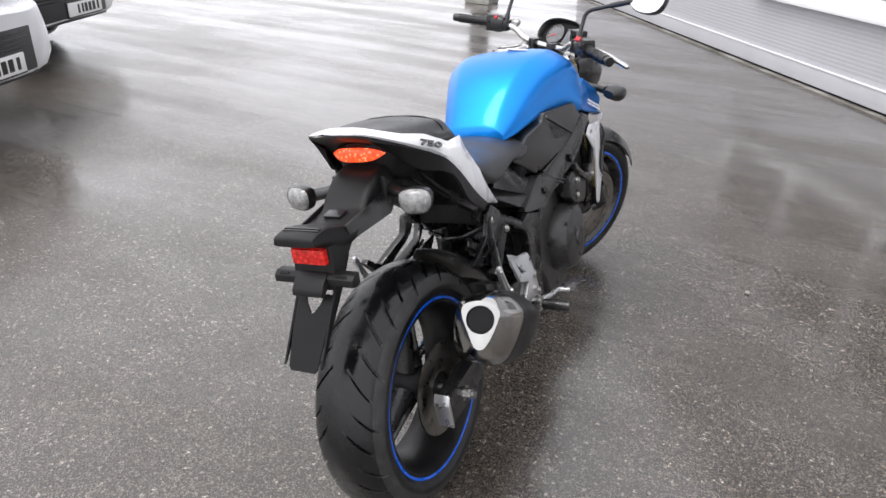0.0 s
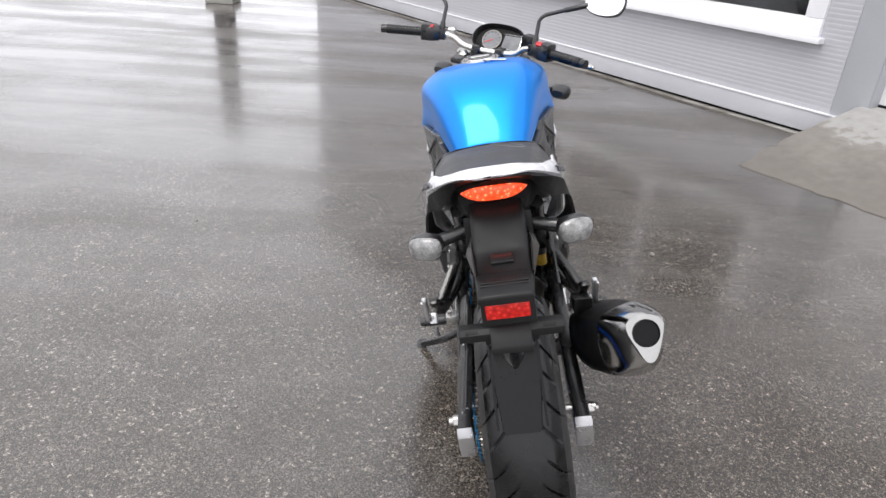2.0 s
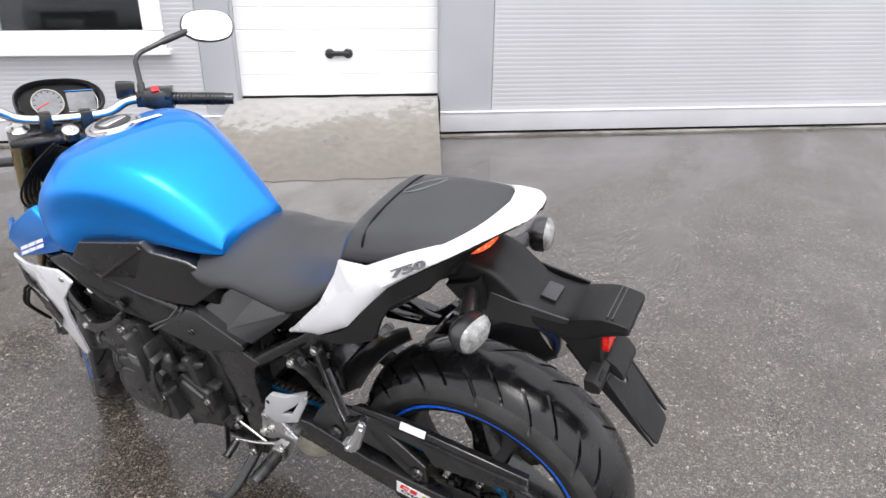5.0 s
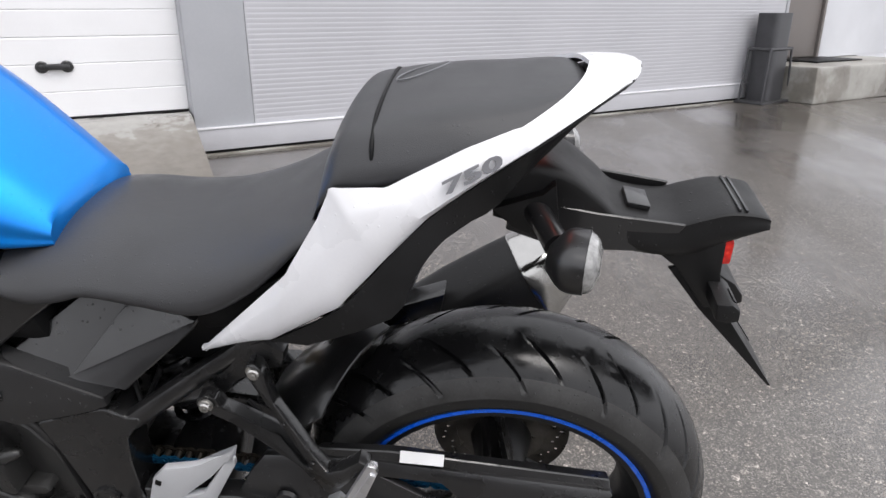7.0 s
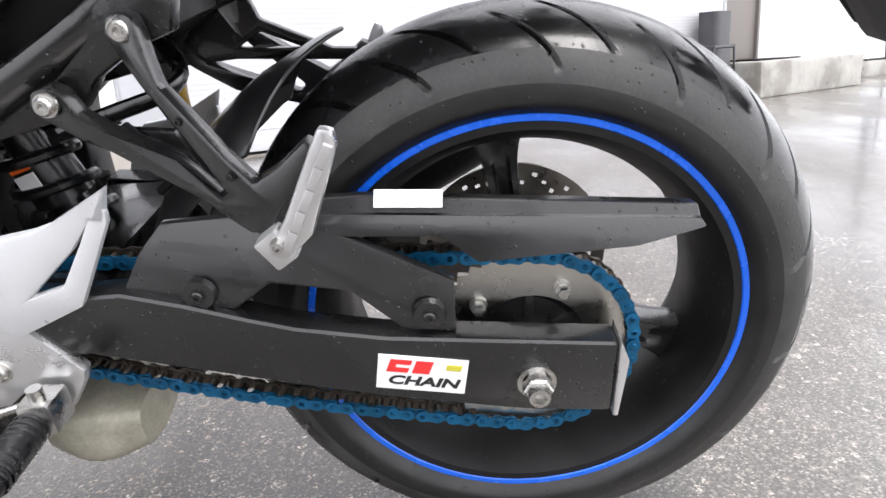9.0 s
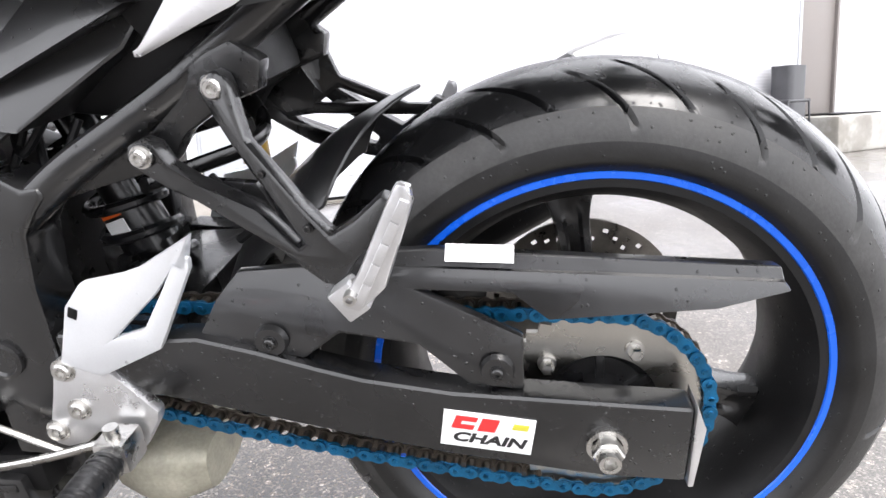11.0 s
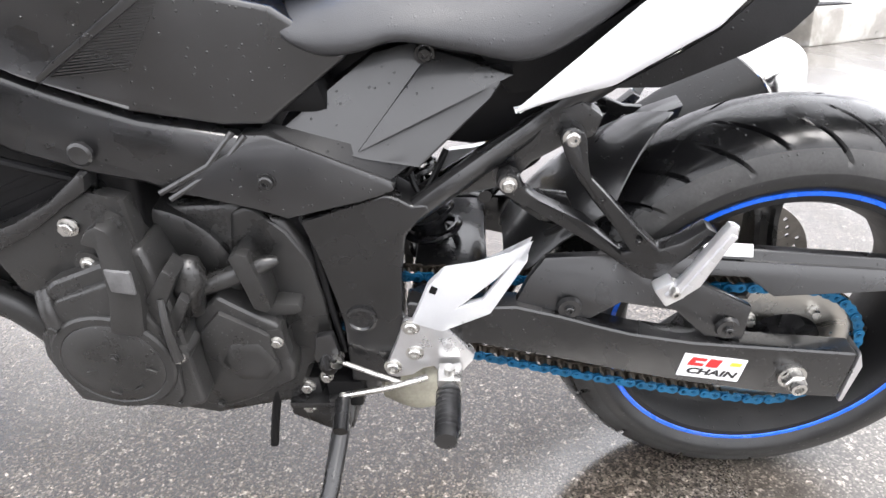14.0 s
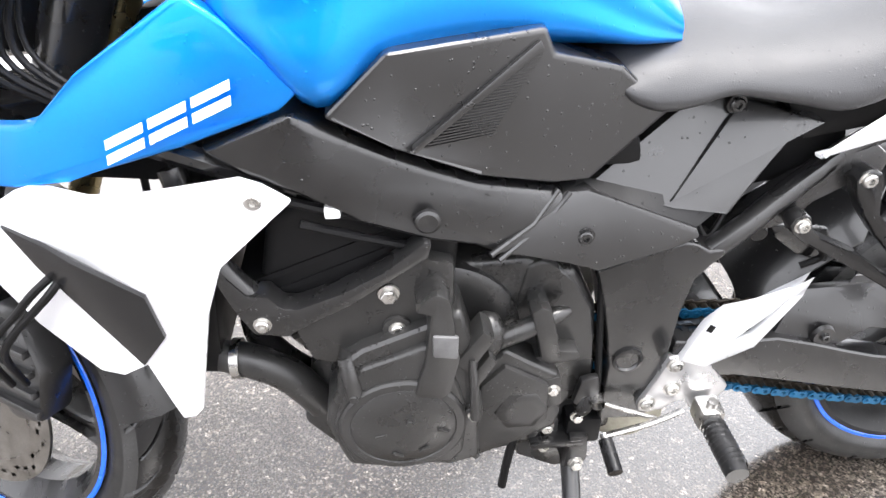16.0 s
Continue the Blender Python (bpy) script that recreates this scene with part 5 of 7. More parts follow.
joint = part("hose_joint", joined(tube([(-0.184, 0.758, 0.435), (-0.190, 0.756, 0.460), (-0.192, 0.753, 0.482), (-0.188, 0.750, 0.500), (-0.180, 0.747, 0.512)], [0.013, 0.017, 0.0215, 0.019, 0.008], sides=18), tube([(-0.184, 0.742, 0.470), (-0.180, 0.705, 0.482), (-0.174, 0.668, 0.495), (-0.170, 0.650, 0.498)], [0.012, 0.0125, 0.011, 0.004], sides=14)), ENGINE, eng, "black water hose joint with a clamp")
part("clamp", slab([(0.701, 0.514), (0.690, 0.522), (0.678, 0.517), (0.667, 0.475), (0.662, 0.440), (0.670, 0.434), (0.684, 0.440), (0.690, 0.470)], 0.150, 0.192, -1, 0.003, 2), ENGINE, joint)
part("flat_arm", slab([(0.704, 0.424), (0.660, 0.437), (0.634, 0.434), (0.630, 0.424), (0.640, 0.418), (0.700, 0.412)], 0.150, 0.176, -1, 0.004), ENGINE, eng)
part("side_plate", slab([(0.716, 0.480), (0.702, 0.552), (0.684, 0.560), (0.668, 0.552), (0.640, 0.524), (0.617, 0.482), (0.607, 0.429), (0.600, 0.335), (0.66, 0.34), (0.70, 0.43)], 0.11, 0.152, -1, 0.006, 3), ENGINE, eng)
part("cam_chain_cover", moved(lathe([(-0.02, 0.104), (0.010, 0.102), (0.014, 0.096), (0.0155, 0.075), (0.0140, 0.071), (0.0140, 0.0)], 64), pose(-0.148, 0.808, 0.462, 0, 0, 180)), ENGINE, eng)
part("clutch_cover", moved(joined(lathe([(0.14, 0.118), (0.175, 0.115), (0.205, 0.100), (0.215, 0.080), (0.215, 0.0)], 56), lathe([(0.215, 0.03), (0.222, 0.028), (0.222, 0.0)], 32)), pose(0, 0.80, 0.39)), ENGINE, eng, "round black clutch cover")
for k in range(8):
    a = k * math.pi / 4
    bolt(eng, 0.196, 0.80 + 0.104 * math.cos(a), 0.39 + 0.104 * math.sin(a), 0.006, 0.009, ENGINE, True)
part("oil_pan", slab([(0.90, 0.25), (0.70, 0.24), (0.72, 0.165), (0.88, 0.17)], -0.085, 0.085, 1, 0.012), ENGINE, eng)
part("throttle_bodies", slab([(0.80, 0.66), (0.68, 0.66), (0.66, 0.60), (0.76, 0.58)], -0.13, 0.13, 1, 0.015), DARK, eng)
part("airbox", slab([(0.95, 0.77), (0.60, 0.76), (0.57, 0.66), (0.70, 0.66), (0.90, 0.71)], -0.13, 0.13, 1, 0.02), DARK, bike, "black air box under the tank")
# dark slab added to close the see-through gap between seat and cowl
part("undertray_fill", slab([(0.42, 0.725), (0.30, 0.738), (0.20, 0.80), (0.12, 0.86), (0.10, 0.80), (0.17, 0.725), (0.28, 0.685), (0.38, 0.668)], -0.100, 0.100, 1, 0.008), DARK, bike, "dark filler slab added under the seat")
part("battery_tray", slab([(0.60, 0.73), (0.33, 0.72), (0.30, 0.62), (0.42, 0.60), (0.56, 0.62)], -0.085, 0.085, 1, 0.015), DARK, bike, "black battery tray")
for k, (y, z) in enumerate(((0.52, 0.615), (0.50, 0.60), (0.545, 0.61))):
    part("wire_loop", tube([(-0.10, y, z), (-0.125, y - 0.02, z - 0.03 - 0.01 * k), (-0.11, y - 0.05, z + 0.01)], 0.004, sides=8), DARK, bike)
# thin dark strand that paints the shaded gap between engine and pivot plate
part("pivot_gap_shade", tube([(-0.150, 0.612, 0.545), (-0.152, 0.606, 0.48), (-0.152, 0.598, 0.40), (-0.150, 0.59, 0.335)], 0.0045, sides=10), DARK, bike, "thin dark strand painting the gap beside the pivot plate")

# exhaust: four header pipes, a collector box, link pipe and a stubby silencer on the right
exh = part("exhaust_header", tube([(-0.130, 0.98, 0.55), (-0.13, 1.020, 0.49), (-0.12, 1.005, 0.41), (-0.08, 0.915, 0.29), (-0.03, 0.80, 0.20)], 0.019, sides=14), FRAME, bike, "black exhaust header pipe")
for x in (-0.045, 0.045, 0.135):
    part("header_pipe", tube([(x, 0.98, 0.55), (x, 1.020, 0.49), (x * 0.92, 1.005, 0.41), (x * 0.6, 0.915, 0.29), (x * 0.3, 0.80, 0.20)], 0.019, sides=14), FRAME, exh)
part("side_hose", tube([(-0.162, 1.061, 0.456), (-0.165, 1.028, 0.447), (-0.163, 0.987, 0.416), (-0.156, 0.955, 0.358)], [0.019, 0.0205, 0.0215, 0.0215], sides=16), ENGINE, exh, "thick black coolant hose")
part("hose_clamp", moved(lathe([(-0.005, 0.0245), (0.005, 0.0245), (0.005, 0.0225), (-0.005, 0.0225)], 36, True), pose(-0.1637, 1.0429, 0.4511, 8, 0, 88)), STEEL, exh, "steel hose clamp")
part("collector_box", moved(loft([(-0.060, [(0, 0.030), (0.035, 0.028), (0.050, 0.012), (0.045, -0.025), (0, -0.035)]), (-0.02, [(0, 0.042), (0.048, 0.038), (0.066, 0.015), (0.058, -0.034), (0, -0.046)]), (0.015, [(0, 0.042), (0.048, 0.038), (0.066, 0.015), (0.058, -0.034), (0, -0.046)]), (0.055, [(0, 0.03), (0.036, 0.028), (0.05, 0.012), (0.045, -0.025), (0, -0.035)])]), pose(-0.02, 0.505, 0.180)), CREAM, exh, "sooty cream collector box under the swingarm")
part("link_pipe", tube([(0.02, 0.47, 0.18), (0.09, 0.41, 0.19), (0.17, 0.33, 0.27), (0.200, 0.272, 0.352)], 0.026, sides=16), FRAME, exh)


def silencer():
    """A short three-sided can whose bright end cap looks up and back."""
    a, b = Vector((0.200, 0.272, 0.352)), Vector((0.280, -0.112, 0.566))
    ax = (b - a).normalized()
    side = Vector((1, 0, 0)) - ax * ax.x
    side.normalize()
    up = ax.cross(side)
    body = [(-0.086, 0.036), (-0.072, 0.060), (-0.010, 0.083), (0.030, 0.082), (0.076, 0.050), (0.084, 0.020), (0.066, -0.050), (0.044, -0.086), (0.010, -0.098), (-0.056, -0.094), (-0.080, -0.070), (-0.090, -0.010)]
    mouth = [(-0.046, 0.034), (-0.036, 0.048), (-0.008, 0.056), (0.020, 0.054), (0.042, 0.040), (0.044, 0.022), (0.034, -0.012), (0.020, -0.044), (0.006, -0.056), (-0.010, -0.050), (-0.026, -0.020), (-0.042, 0.012)]
    def ring(t, r, k):
        """A section at t along the can: k from the body's five-sided shape to the mouth's triangle."""
        c = a.lerp(b, t)
        pts = crom([(p[0] * (1 - k) + q[0] * k, p[1] * (1 - k) + q[1] * k) for p, q in zip(body, mouth)], 3, True)
        return [c + (side * p[0] + up * p[1]) * r * 0.95 for p in pts]
    def hole(t, r):
        c = a.lerp(b, t) + up * 0.012
        return [c + side * math.cos(q) * r + up * math.sin(q) * r for q in (2 * math.pi * i / 36 for i in range(36))]
    can = skin([ring(0.0, 0.34, 0), ring(0.05, 0.60, 0), ring(0.18, 0.82, 0), ring(0.34, 0.94, 0), ring(0.52, 0.98, 0), ring(0.72, 0.97, 0.03), ring(0.805, 0.95, 0.06)])
    cap = skin([ring(0.800, 0.945, 0.06), ring(0.806, 0.965, 0.06), ring(0.822, 0.965, 0.08), ring(0.945, 0.99, 0.62), ring(0.985, 1.0, 0.97), ring(0.995, 0.96, 1.0), ring(0.997, 0.60, 1.0), ring(0.990, 0.30, 1.0)])
    # short tube closed by a disc just inside its rim, all in DARK
    mouth = skin([hole(0.95, 0.0295), hole(1.004, 0.0295), hole(1.006, 0.0275), hole(0.9995, 0.0265)])
    s = part("silencer", can, BLACK_MATT, bike, "stubby black silencer with a bright stainless end cap")
    part("end_cap", cap, CAP_STEEL, s, "brushed stainless silencer end cap", smooth=24)
    part("outlet", mouth, DARK, s, "black outlet closed just inside its rim")
    part("bracket", slab([(0.22, 0.47), (0.18, 0.52), (0.10, 0.55), (0.11, 0.50)], 0.155, 0.20, 1, 0.004), FRAME, s)
    return s


silencer()

# rider foot controls
for sx in (-1, 1):
    plate = part("footrest_plate", slab([(0.538, 0.314), (0.520, 0.361), (0.508, 0.398), (0.482, 0.405), (0.452, 0.384), (0.417, 0.341), (0.420, 0.330), (0.444, 0.295), (0.462, 0.300), (0.472, 0.320), (0.486, 0.316), (0.500, 0.304), (0.522, 0.299), (0.535, 0.303)], 0.150, 0.166, sx, 0.005), ALU, bike, "bare cast aluminium footrest plate")
    for y, z in ((0.499, 0.389), (0.496, 0.345), (0.526, 0.320)):
        bolt(plate, sx * 0.165, y, z, 0.0092, 0.007, STEEL)
    heel = part("heel_guard", slab([(0.498, 0.398), (0.492, 0.412), (0.475, 0.457), (0.455, 0.479), (0.417, 0.485), (0.374, 0.497), (0.354, 0.497), (0.355, 0.486), (0.398, 0.409), (0.460, 0.383)], lambda y, z: 0.156 - 0.06 * max(0, 0.44 - y), lambda y, z: 0.169 - 0.10 * max(0, 0.44 - y), sx, 0.004, hole=[(0.378, 0.478), (0.390, 0.464), (0.436, 0.424), (0.409, 0.430), (0.384, 0.468)]), SILVER, bike, "silver painted heel guard with an open slot")
    part("slot", slab([(0.474, 0.448), (0.470, 0.458), (0.462, 0.454), (0.466, 0.444)], 0.160, 0.1700, sx, 0.001), DARK, heel)
    mount = part("peg_mount", joined(box(min(sx * 0.17, sx * 0.205), max(sx * 0.17, sx * 0.205), 0.434, 0.466, 0.300, 0.334, 0.006), tube([(sx * 0.192, 0.450, 0.295), (sx * 0.192, 0.450, 0.345)], 0.007, smooth=False)), STEEL, bike, "steel footpeg hinge")
    peg = part("footpeg", tube([(sx * 0.203, 0.450, 0.317), (sx * 0.245, 0.451, 0.316), (sx * 0.285, 0.453, 0.315)], [0.013, 0.0165, 0.014], sides=16), BLACK, bike, "black rubber rider footpeg")
    for k in range(9):
        part("groove", moved(lathe([(-0.0014, 0.0160), (0.0014, 0.01665), (0.003, 0.0160)], 20), pose(sx * (0.212 + 0.0075 * k), 0.4512, 0.316)), BLACK, peg)
shift = part("shift_lever", joined(tube([(-0.178, 0.480, 0.313), (-0.190, 0.53, 0.306), (-0.197, 0.590, 0.298)], 0.0062, sides=10, flat=0.7), tube([(-0.195, 0.590, 0.298), (-0.236, 0.588, 0.288)], 0.006, smooth=False)), STEEL, bike, "cast aluminium shift lever")
part("toe_rubber", tube([(-0.203, 0.590, 0.296), (-0.246, 0.588, 0.285)], 0.0100, smooth=False, sides=14), RUBBER, shift, "black rubber toe peg")
rod = part("shift_rod", tube([(-0.177, 0.514, 0.300), (-0.175, 0.590, 0.336)], 0.0034, smooth=False, sides=10), STEEL, bike, "thin bright shift rod")
part("joint", moved(lathe([(-0.008, 0.009), (0.008, 0.009), (0.008, 0), (-0.008, 0)], 20), pose(-0.172, 0.598, 0.338)), STEEL, rod)
part("shift_arm", slab([(0.622, 0.375), (0.600, 0.380), (0.594, 0.345), (0.612, 0.315), (0.630, 0.335)], 0.158, 0.170, -1, 0.004), BLACK, bike)
bolt(bike, -0.160, 0.618, 0.298, 0.007, 0.009, STEEL, True, "shift_shaft_bolt")
brake = part("brake_pedal", tube([(0.18, 0.47, 0.315), (0.195, 0.54, 0.30), (0.20, 0.60, 0.29), (0.235, 0.61, 0.288)], 0.0075, sides=10), ALU, bike, "cast aluminium brake pedal")

# side stand
stand = part("side_stand", joined(tube([(-0.135, 0.612, 0.190), (-0.19, 0.618, 0.158), (-0.25, 0.630, 0.124), (-0.335, 0.688, 0.074)], [0.014, 0.0135, 0.0125, 0.012], sides=14), box(-0.385, -0.325, 0.675, 0.730, 0.058, 0.068, 0.004)), FRAME, bike, "black steel side stand, folded out")
part("prong", tube([(-0.262, 0.638, 0.118), (-0.272, 0.668, 0.126), (-0.275, 0.695, 0.128)], 0.006, sides=10), FRAME, stand)
br = part("stand_bracket", slab([(0.69, 0.245), (0.60, 0.240), (0.585, 0.200), (0.60, 0.155), (0.63, 0.150), (0.69, 0.185)], 0.095, 0.130, -1, 0.005), FRAME, bike, "black side stand bracket with bolts")
part("cross_bar", box(-0.162, -0.128, 0.602, 0.678, 0.234, 0.245, 0.003), FRAME, br)
part("lug_plate", slab([(0.672, 0.275), (0.636, 0.275), (0.632, 0.208), (0.668, 0.205)], 0.120, 0.142, -1, 0.004), FRAME, br)
part("clevis", slab([(0.622, 0.252), (0.596, 0.250), (0.592, 0.205), (0.604, 0.178), (0.626, 0.180)], 0.122, 0.160, -1, 0.004), FRAME, br)
for y, z in ((0.653, 0.260), (0.655, 0.221), (0.609, 0.196)):
    bolt(br, -0.142 if y > 0.63 else -0.160, y, z, 0.0085, 0.010, STEEL, True)
part("joint_boot", tube([(-0.160, 0.612, 0.345), (-0.163, 0.613, 0.325), (-0.160, 0.612, 0.308)], [0.010, 0.014, 0.009], sides=14), RUBBER, br, "black rubber joint boot")
part("stand_spring", tube([(-0.14, 0.69, 0.285), (-0.15, 0.706, 0.21), (-0.16, 0.715, 0.155)], 0.0065, sides=10), DARK, stand, "dark return spring")
part("stand_switch", box(-0.150, -0.110, 0.575, 0.625, 0.225, 0.275, 0.006), DARK, bike)
part("lower_cradle", box(-0.12, 0.12, 0.55, 0.66, 0.215, 0.285, 0.012), FRAME, bike)

# ---- bodywork: tank, covers, seats, tail ----
tank = part("fuel_tank", loft([
    (0.545, [(0, 0.826), (0.053, 0.824), (0.077, 0.816), (0.092, 0.804), (0.094, 0.794), (0.086, 0.783), (0, 0.775)]),
    (0.600, [(0, 0.884), (0.061, 0.880), (0.088, 0.868), (0.113, 0.842), (0.117, 0.815), (0.110, 0.790), (0, 0.775)]),
    (0.680, [(0, 0.952), (0.076, 0.946), (0.107, 0.932), (0.139, 0.896), (0.144, 0.855), (0.134, 0.805), (0, 0.770)]),
    (0.760, [(0, 0.988), (0.090, 0.983), (0.129, 0.970), (0.166, 0.932), (0.169, 0.885), (0.155, 0.810), (0, 0.765)]),
    (0.840, [(0, 1.001), (0.103, 0.995), (0.148, 0.982), (0.191, 0.946), (0.195, 0.895), (0.181, 0.805), (0, 0.765)]),
    (0.910, [(0, 0.996), (0.107, 0.988), (0.150, 0.974), (0.200, 0.934), (0.212, 0.870), (0.206, 0.778), (0, 0.760)]),
    (0.965, [(0, 0.978), (0.094, 0.970), (0.129, 0.954), (0.185, 0.912), (0.208, 0.862), (0.183, 0.830), (0, 0.760)]),
    (1.000, [(0, 0.958), (0.060, 0.950), (0.086, 0.932), (0.150, 0.896), (0.170, 0.872), (0.150, 0.850), (0, 0.765)]),
    (1.035, [(0, 0.930), (0.045, 0.922), (0.062, 0.908), (0.100, 0.880), (0.110, 0.860), (0.100, 0.845), (0, 0.770)]),
], 5, 5), BLUE, bike, "metallic blue fuel tank beaded with rain", smooth=50)
cap = part("filler_cap", moved(joined(lathe([(0.0, 0.052), (0.006, 0.050), (0.008, 0.044), (0.008, 0.0)], 40), joined(box(0.008, 0.013, -0.012, 0.012, -0.03, 0.03, 0.004), lathe([(0.0, 0.062), (0.003, 0.061), (0.003, 0.053)], 40))), pose(0, 0.900, 0.998, 4, -90, 0)), CHROME, tank, "bright filler cap with a black middle")
part("cap_middle", moved(lathe([(0.0082, 0.040), (0.0095, 0.039), (0.0095, 0.0)], 40), pose(0, 0.900, 0.998, 4, -90, 0)), BLACK_GLOSS, cap, "black middle of the filler cap")
part("warning_label", moved(box(-0.035, 0.035, -0.009, 0.009, 0, 0.001, 0), plane_on((0.045, 0.84, 1.0025), (1, -0.1, -0.13), (0, 1, -0.02))), LABEL, tank, "white warning label", smooth=0)
FLANK = [(0.906, 0.772), (0.849, 0.826), (0.704, 0.828), (0.693, 0.803), (0.618, 0.779), (0.551, 0.721), (0.640, 0.658), (0.682, 0.664), (0.764, 0.692), (0.844, 0.738)]
RIDGE = [(0.828, 0.731), (0.830, 0.737), (0.711, 0.819), (0.706, 0.810)]


def flank_x(y, z):
    """Half width of the tank's side covers."""
    return min(0.168 + 0.33 * (y - 0.705), 0.216)


for sx in (-1, 1):
    flank = part("tank_side_cover", slab(FLANK, lambda y, z: flank_x(y, z) - 0.045, flank_x, sx, 0.006, 3), BLACK, bike, "matt black tank side cover with a ridge")
    part("ridge", slab(RIDGE, lambda y, z: flank_x(y, z) - 0.01, lambda y, z: flank_x(y, z) + 0.0045, sx, 0.0022), BLACK, flank)
    for k in range(26):
        z0 = 0.7345 + 0.0028 * k
        y0 = float(np.interp(z0, [0.731, 0.810], [0.826, 0.706])) - 0.002
        y1 = float(np.interp(z0, [0.731, 0.810], [0.754, 0.703]))
        if y0 - y1 > 0.004:
            part("grip_rib", slab([(y0, z0 + 0.0008), (y0, z0 - 0.0008), (y1, z0 - 0.0008), (y1, z0 + 0.0008)], lambda y, z: flank_x(y, z) - 0.01, lambda y, z: flank_x(y, z) + 0.0004, sx, 0.0), BLACK, flank)

part("rider_seat", loft([
    (0.622, [(0, 0.780), (0.060, 0.778), (0.114, 0.768), (0.124, 0.756), (0, 0.750)]),
    (0.602, [(0, 0.790), (0.064, 0.786), (0.122, 0.768), (0.134, 0.739), (0, 0.738)]),
    (0.570, [(0, 0.798), (0.066, 0.792), (0.124, 0.770), (0.136, 0.728), (0, 0.730)]),
    (0.535, [(0, 0.804), (0.066, 0.798), (0.124, 0.772), (0.136, 0.732), (0, 0.732)]),
    (0.495, [(0, 0.806), (0.066, 0.800), (0.122, 0.774), (0.134, 0.741), (0, 0.738)]),
    (0.430, [(0, 0.801), (0.070, 0.795), (0.126, 0.768), (0.134, 0.730), (0, 0.728)]),
    (0.360, [(0, 0.806), (0.076, 0.800), (0.132, 0.768), (0.134, 0.720), (0, 0.724)]),
    (0.290, [(0, 0.826), (0.080, 0.820), (0.134, 0.792), (0.130, 0.756), (0, 0.760)]),
    (0.235, [(0, 0.848), (0.082, 0.844), (0.130, 0.828), (0.124, 0.806), (0, 0.81)]),
    (0.190, [(0, 0.864), (0.080, 0.862), (0.122, 0.856), (0.118, 0.846), (0, 0.84)]),
], 5, 5), SEAT, bike, "black vinyl rider seat", smooth=60)
pil = part("pillion_seat", loft([
    (0.212, [(0, 0.858), (0.076, 0.856), (0.112, 0.852), (0.114, 0.846), (0, 0.840)]),
    (0.197, [(0, 0.914), (0.078, 0.908), (0.113, 0.894), (0.120, 0.868), (0, 0.860)]),
    (0.176, [(0, 0.945), (0.080, 0.940), (0.112, 0.927), (0.124, 0.884), (0, 0.870)]),
    (0.138, [(0, 0.957), (0.080, 0.951), (0.113, 0.935), (0.124, 0.889), (0, 0.880)]),
    (0.070, [(0, 0.966), (0.076, 0.961), (0.110, 0.944), (0.119, 0.910), (0, 0.905)]),
    (0.000, [(0, 0.970), (0.068, 0.966), (0.097, 0.955), (0.104, 0.938), (0, 0.930)]),
    (-0.042, [(0, 0.974), (0.058, 0.971), (0.079, 0.965), (0.084, 0.954), (0, 0.945)]),
    (-0.064, [(0, 0.974), (0.046, 0.972), (0.062, 0.968), (0.066, 0.960), (0, 0.952)]),
    (-0.076, [(0, 0.970), (0.034, 0.968), (0.042, 0.966), (0.044, 0.962), (0, 0.958)]),
], 5, 5), SEAT, bike, "black vinyl pillion seat with a cross seam", smooth=60)
part("seam", tube([(-0.1255, 0.142, 0.889), (-0.1225, 0.142, 0.914), (-0.1140, 0.142, 0.9345), (-0.081, 0.142, 0.9503), (-0.04, 0.142, 0.9549), (0, 0.142, 0.9563), (0.04, 0.142, 0.9549), (0.081, 0.142, 0.9503), (0.1140, 0.142, 0.9345), (0.1225, 0.142, 0.914), (0.1255, 0.142, 0.889)], 0.0024, sides=8), DARK, pil, "dark sewn seam across the pillion seat")
emb = []
for k in range(29):
    a = 2 * math.pi * k / 28
    u, v = 0.043 * math.cos(a), 0.013 * math.sin(a)
    x, y = 0.042 + 0.80 * u + 0.60 * v, 0.106 - 0.60 * u + 0.80 * v
    emb.append((x, y, 0.9578 + 0.1125 * (0.150 - y) - 0.0060 * (x / 0.079) ** 2))
part("embossed_oval", tube(emb, 0.0010, smooth=False, sides=6), DIAL, pil, "stitched oval mark")


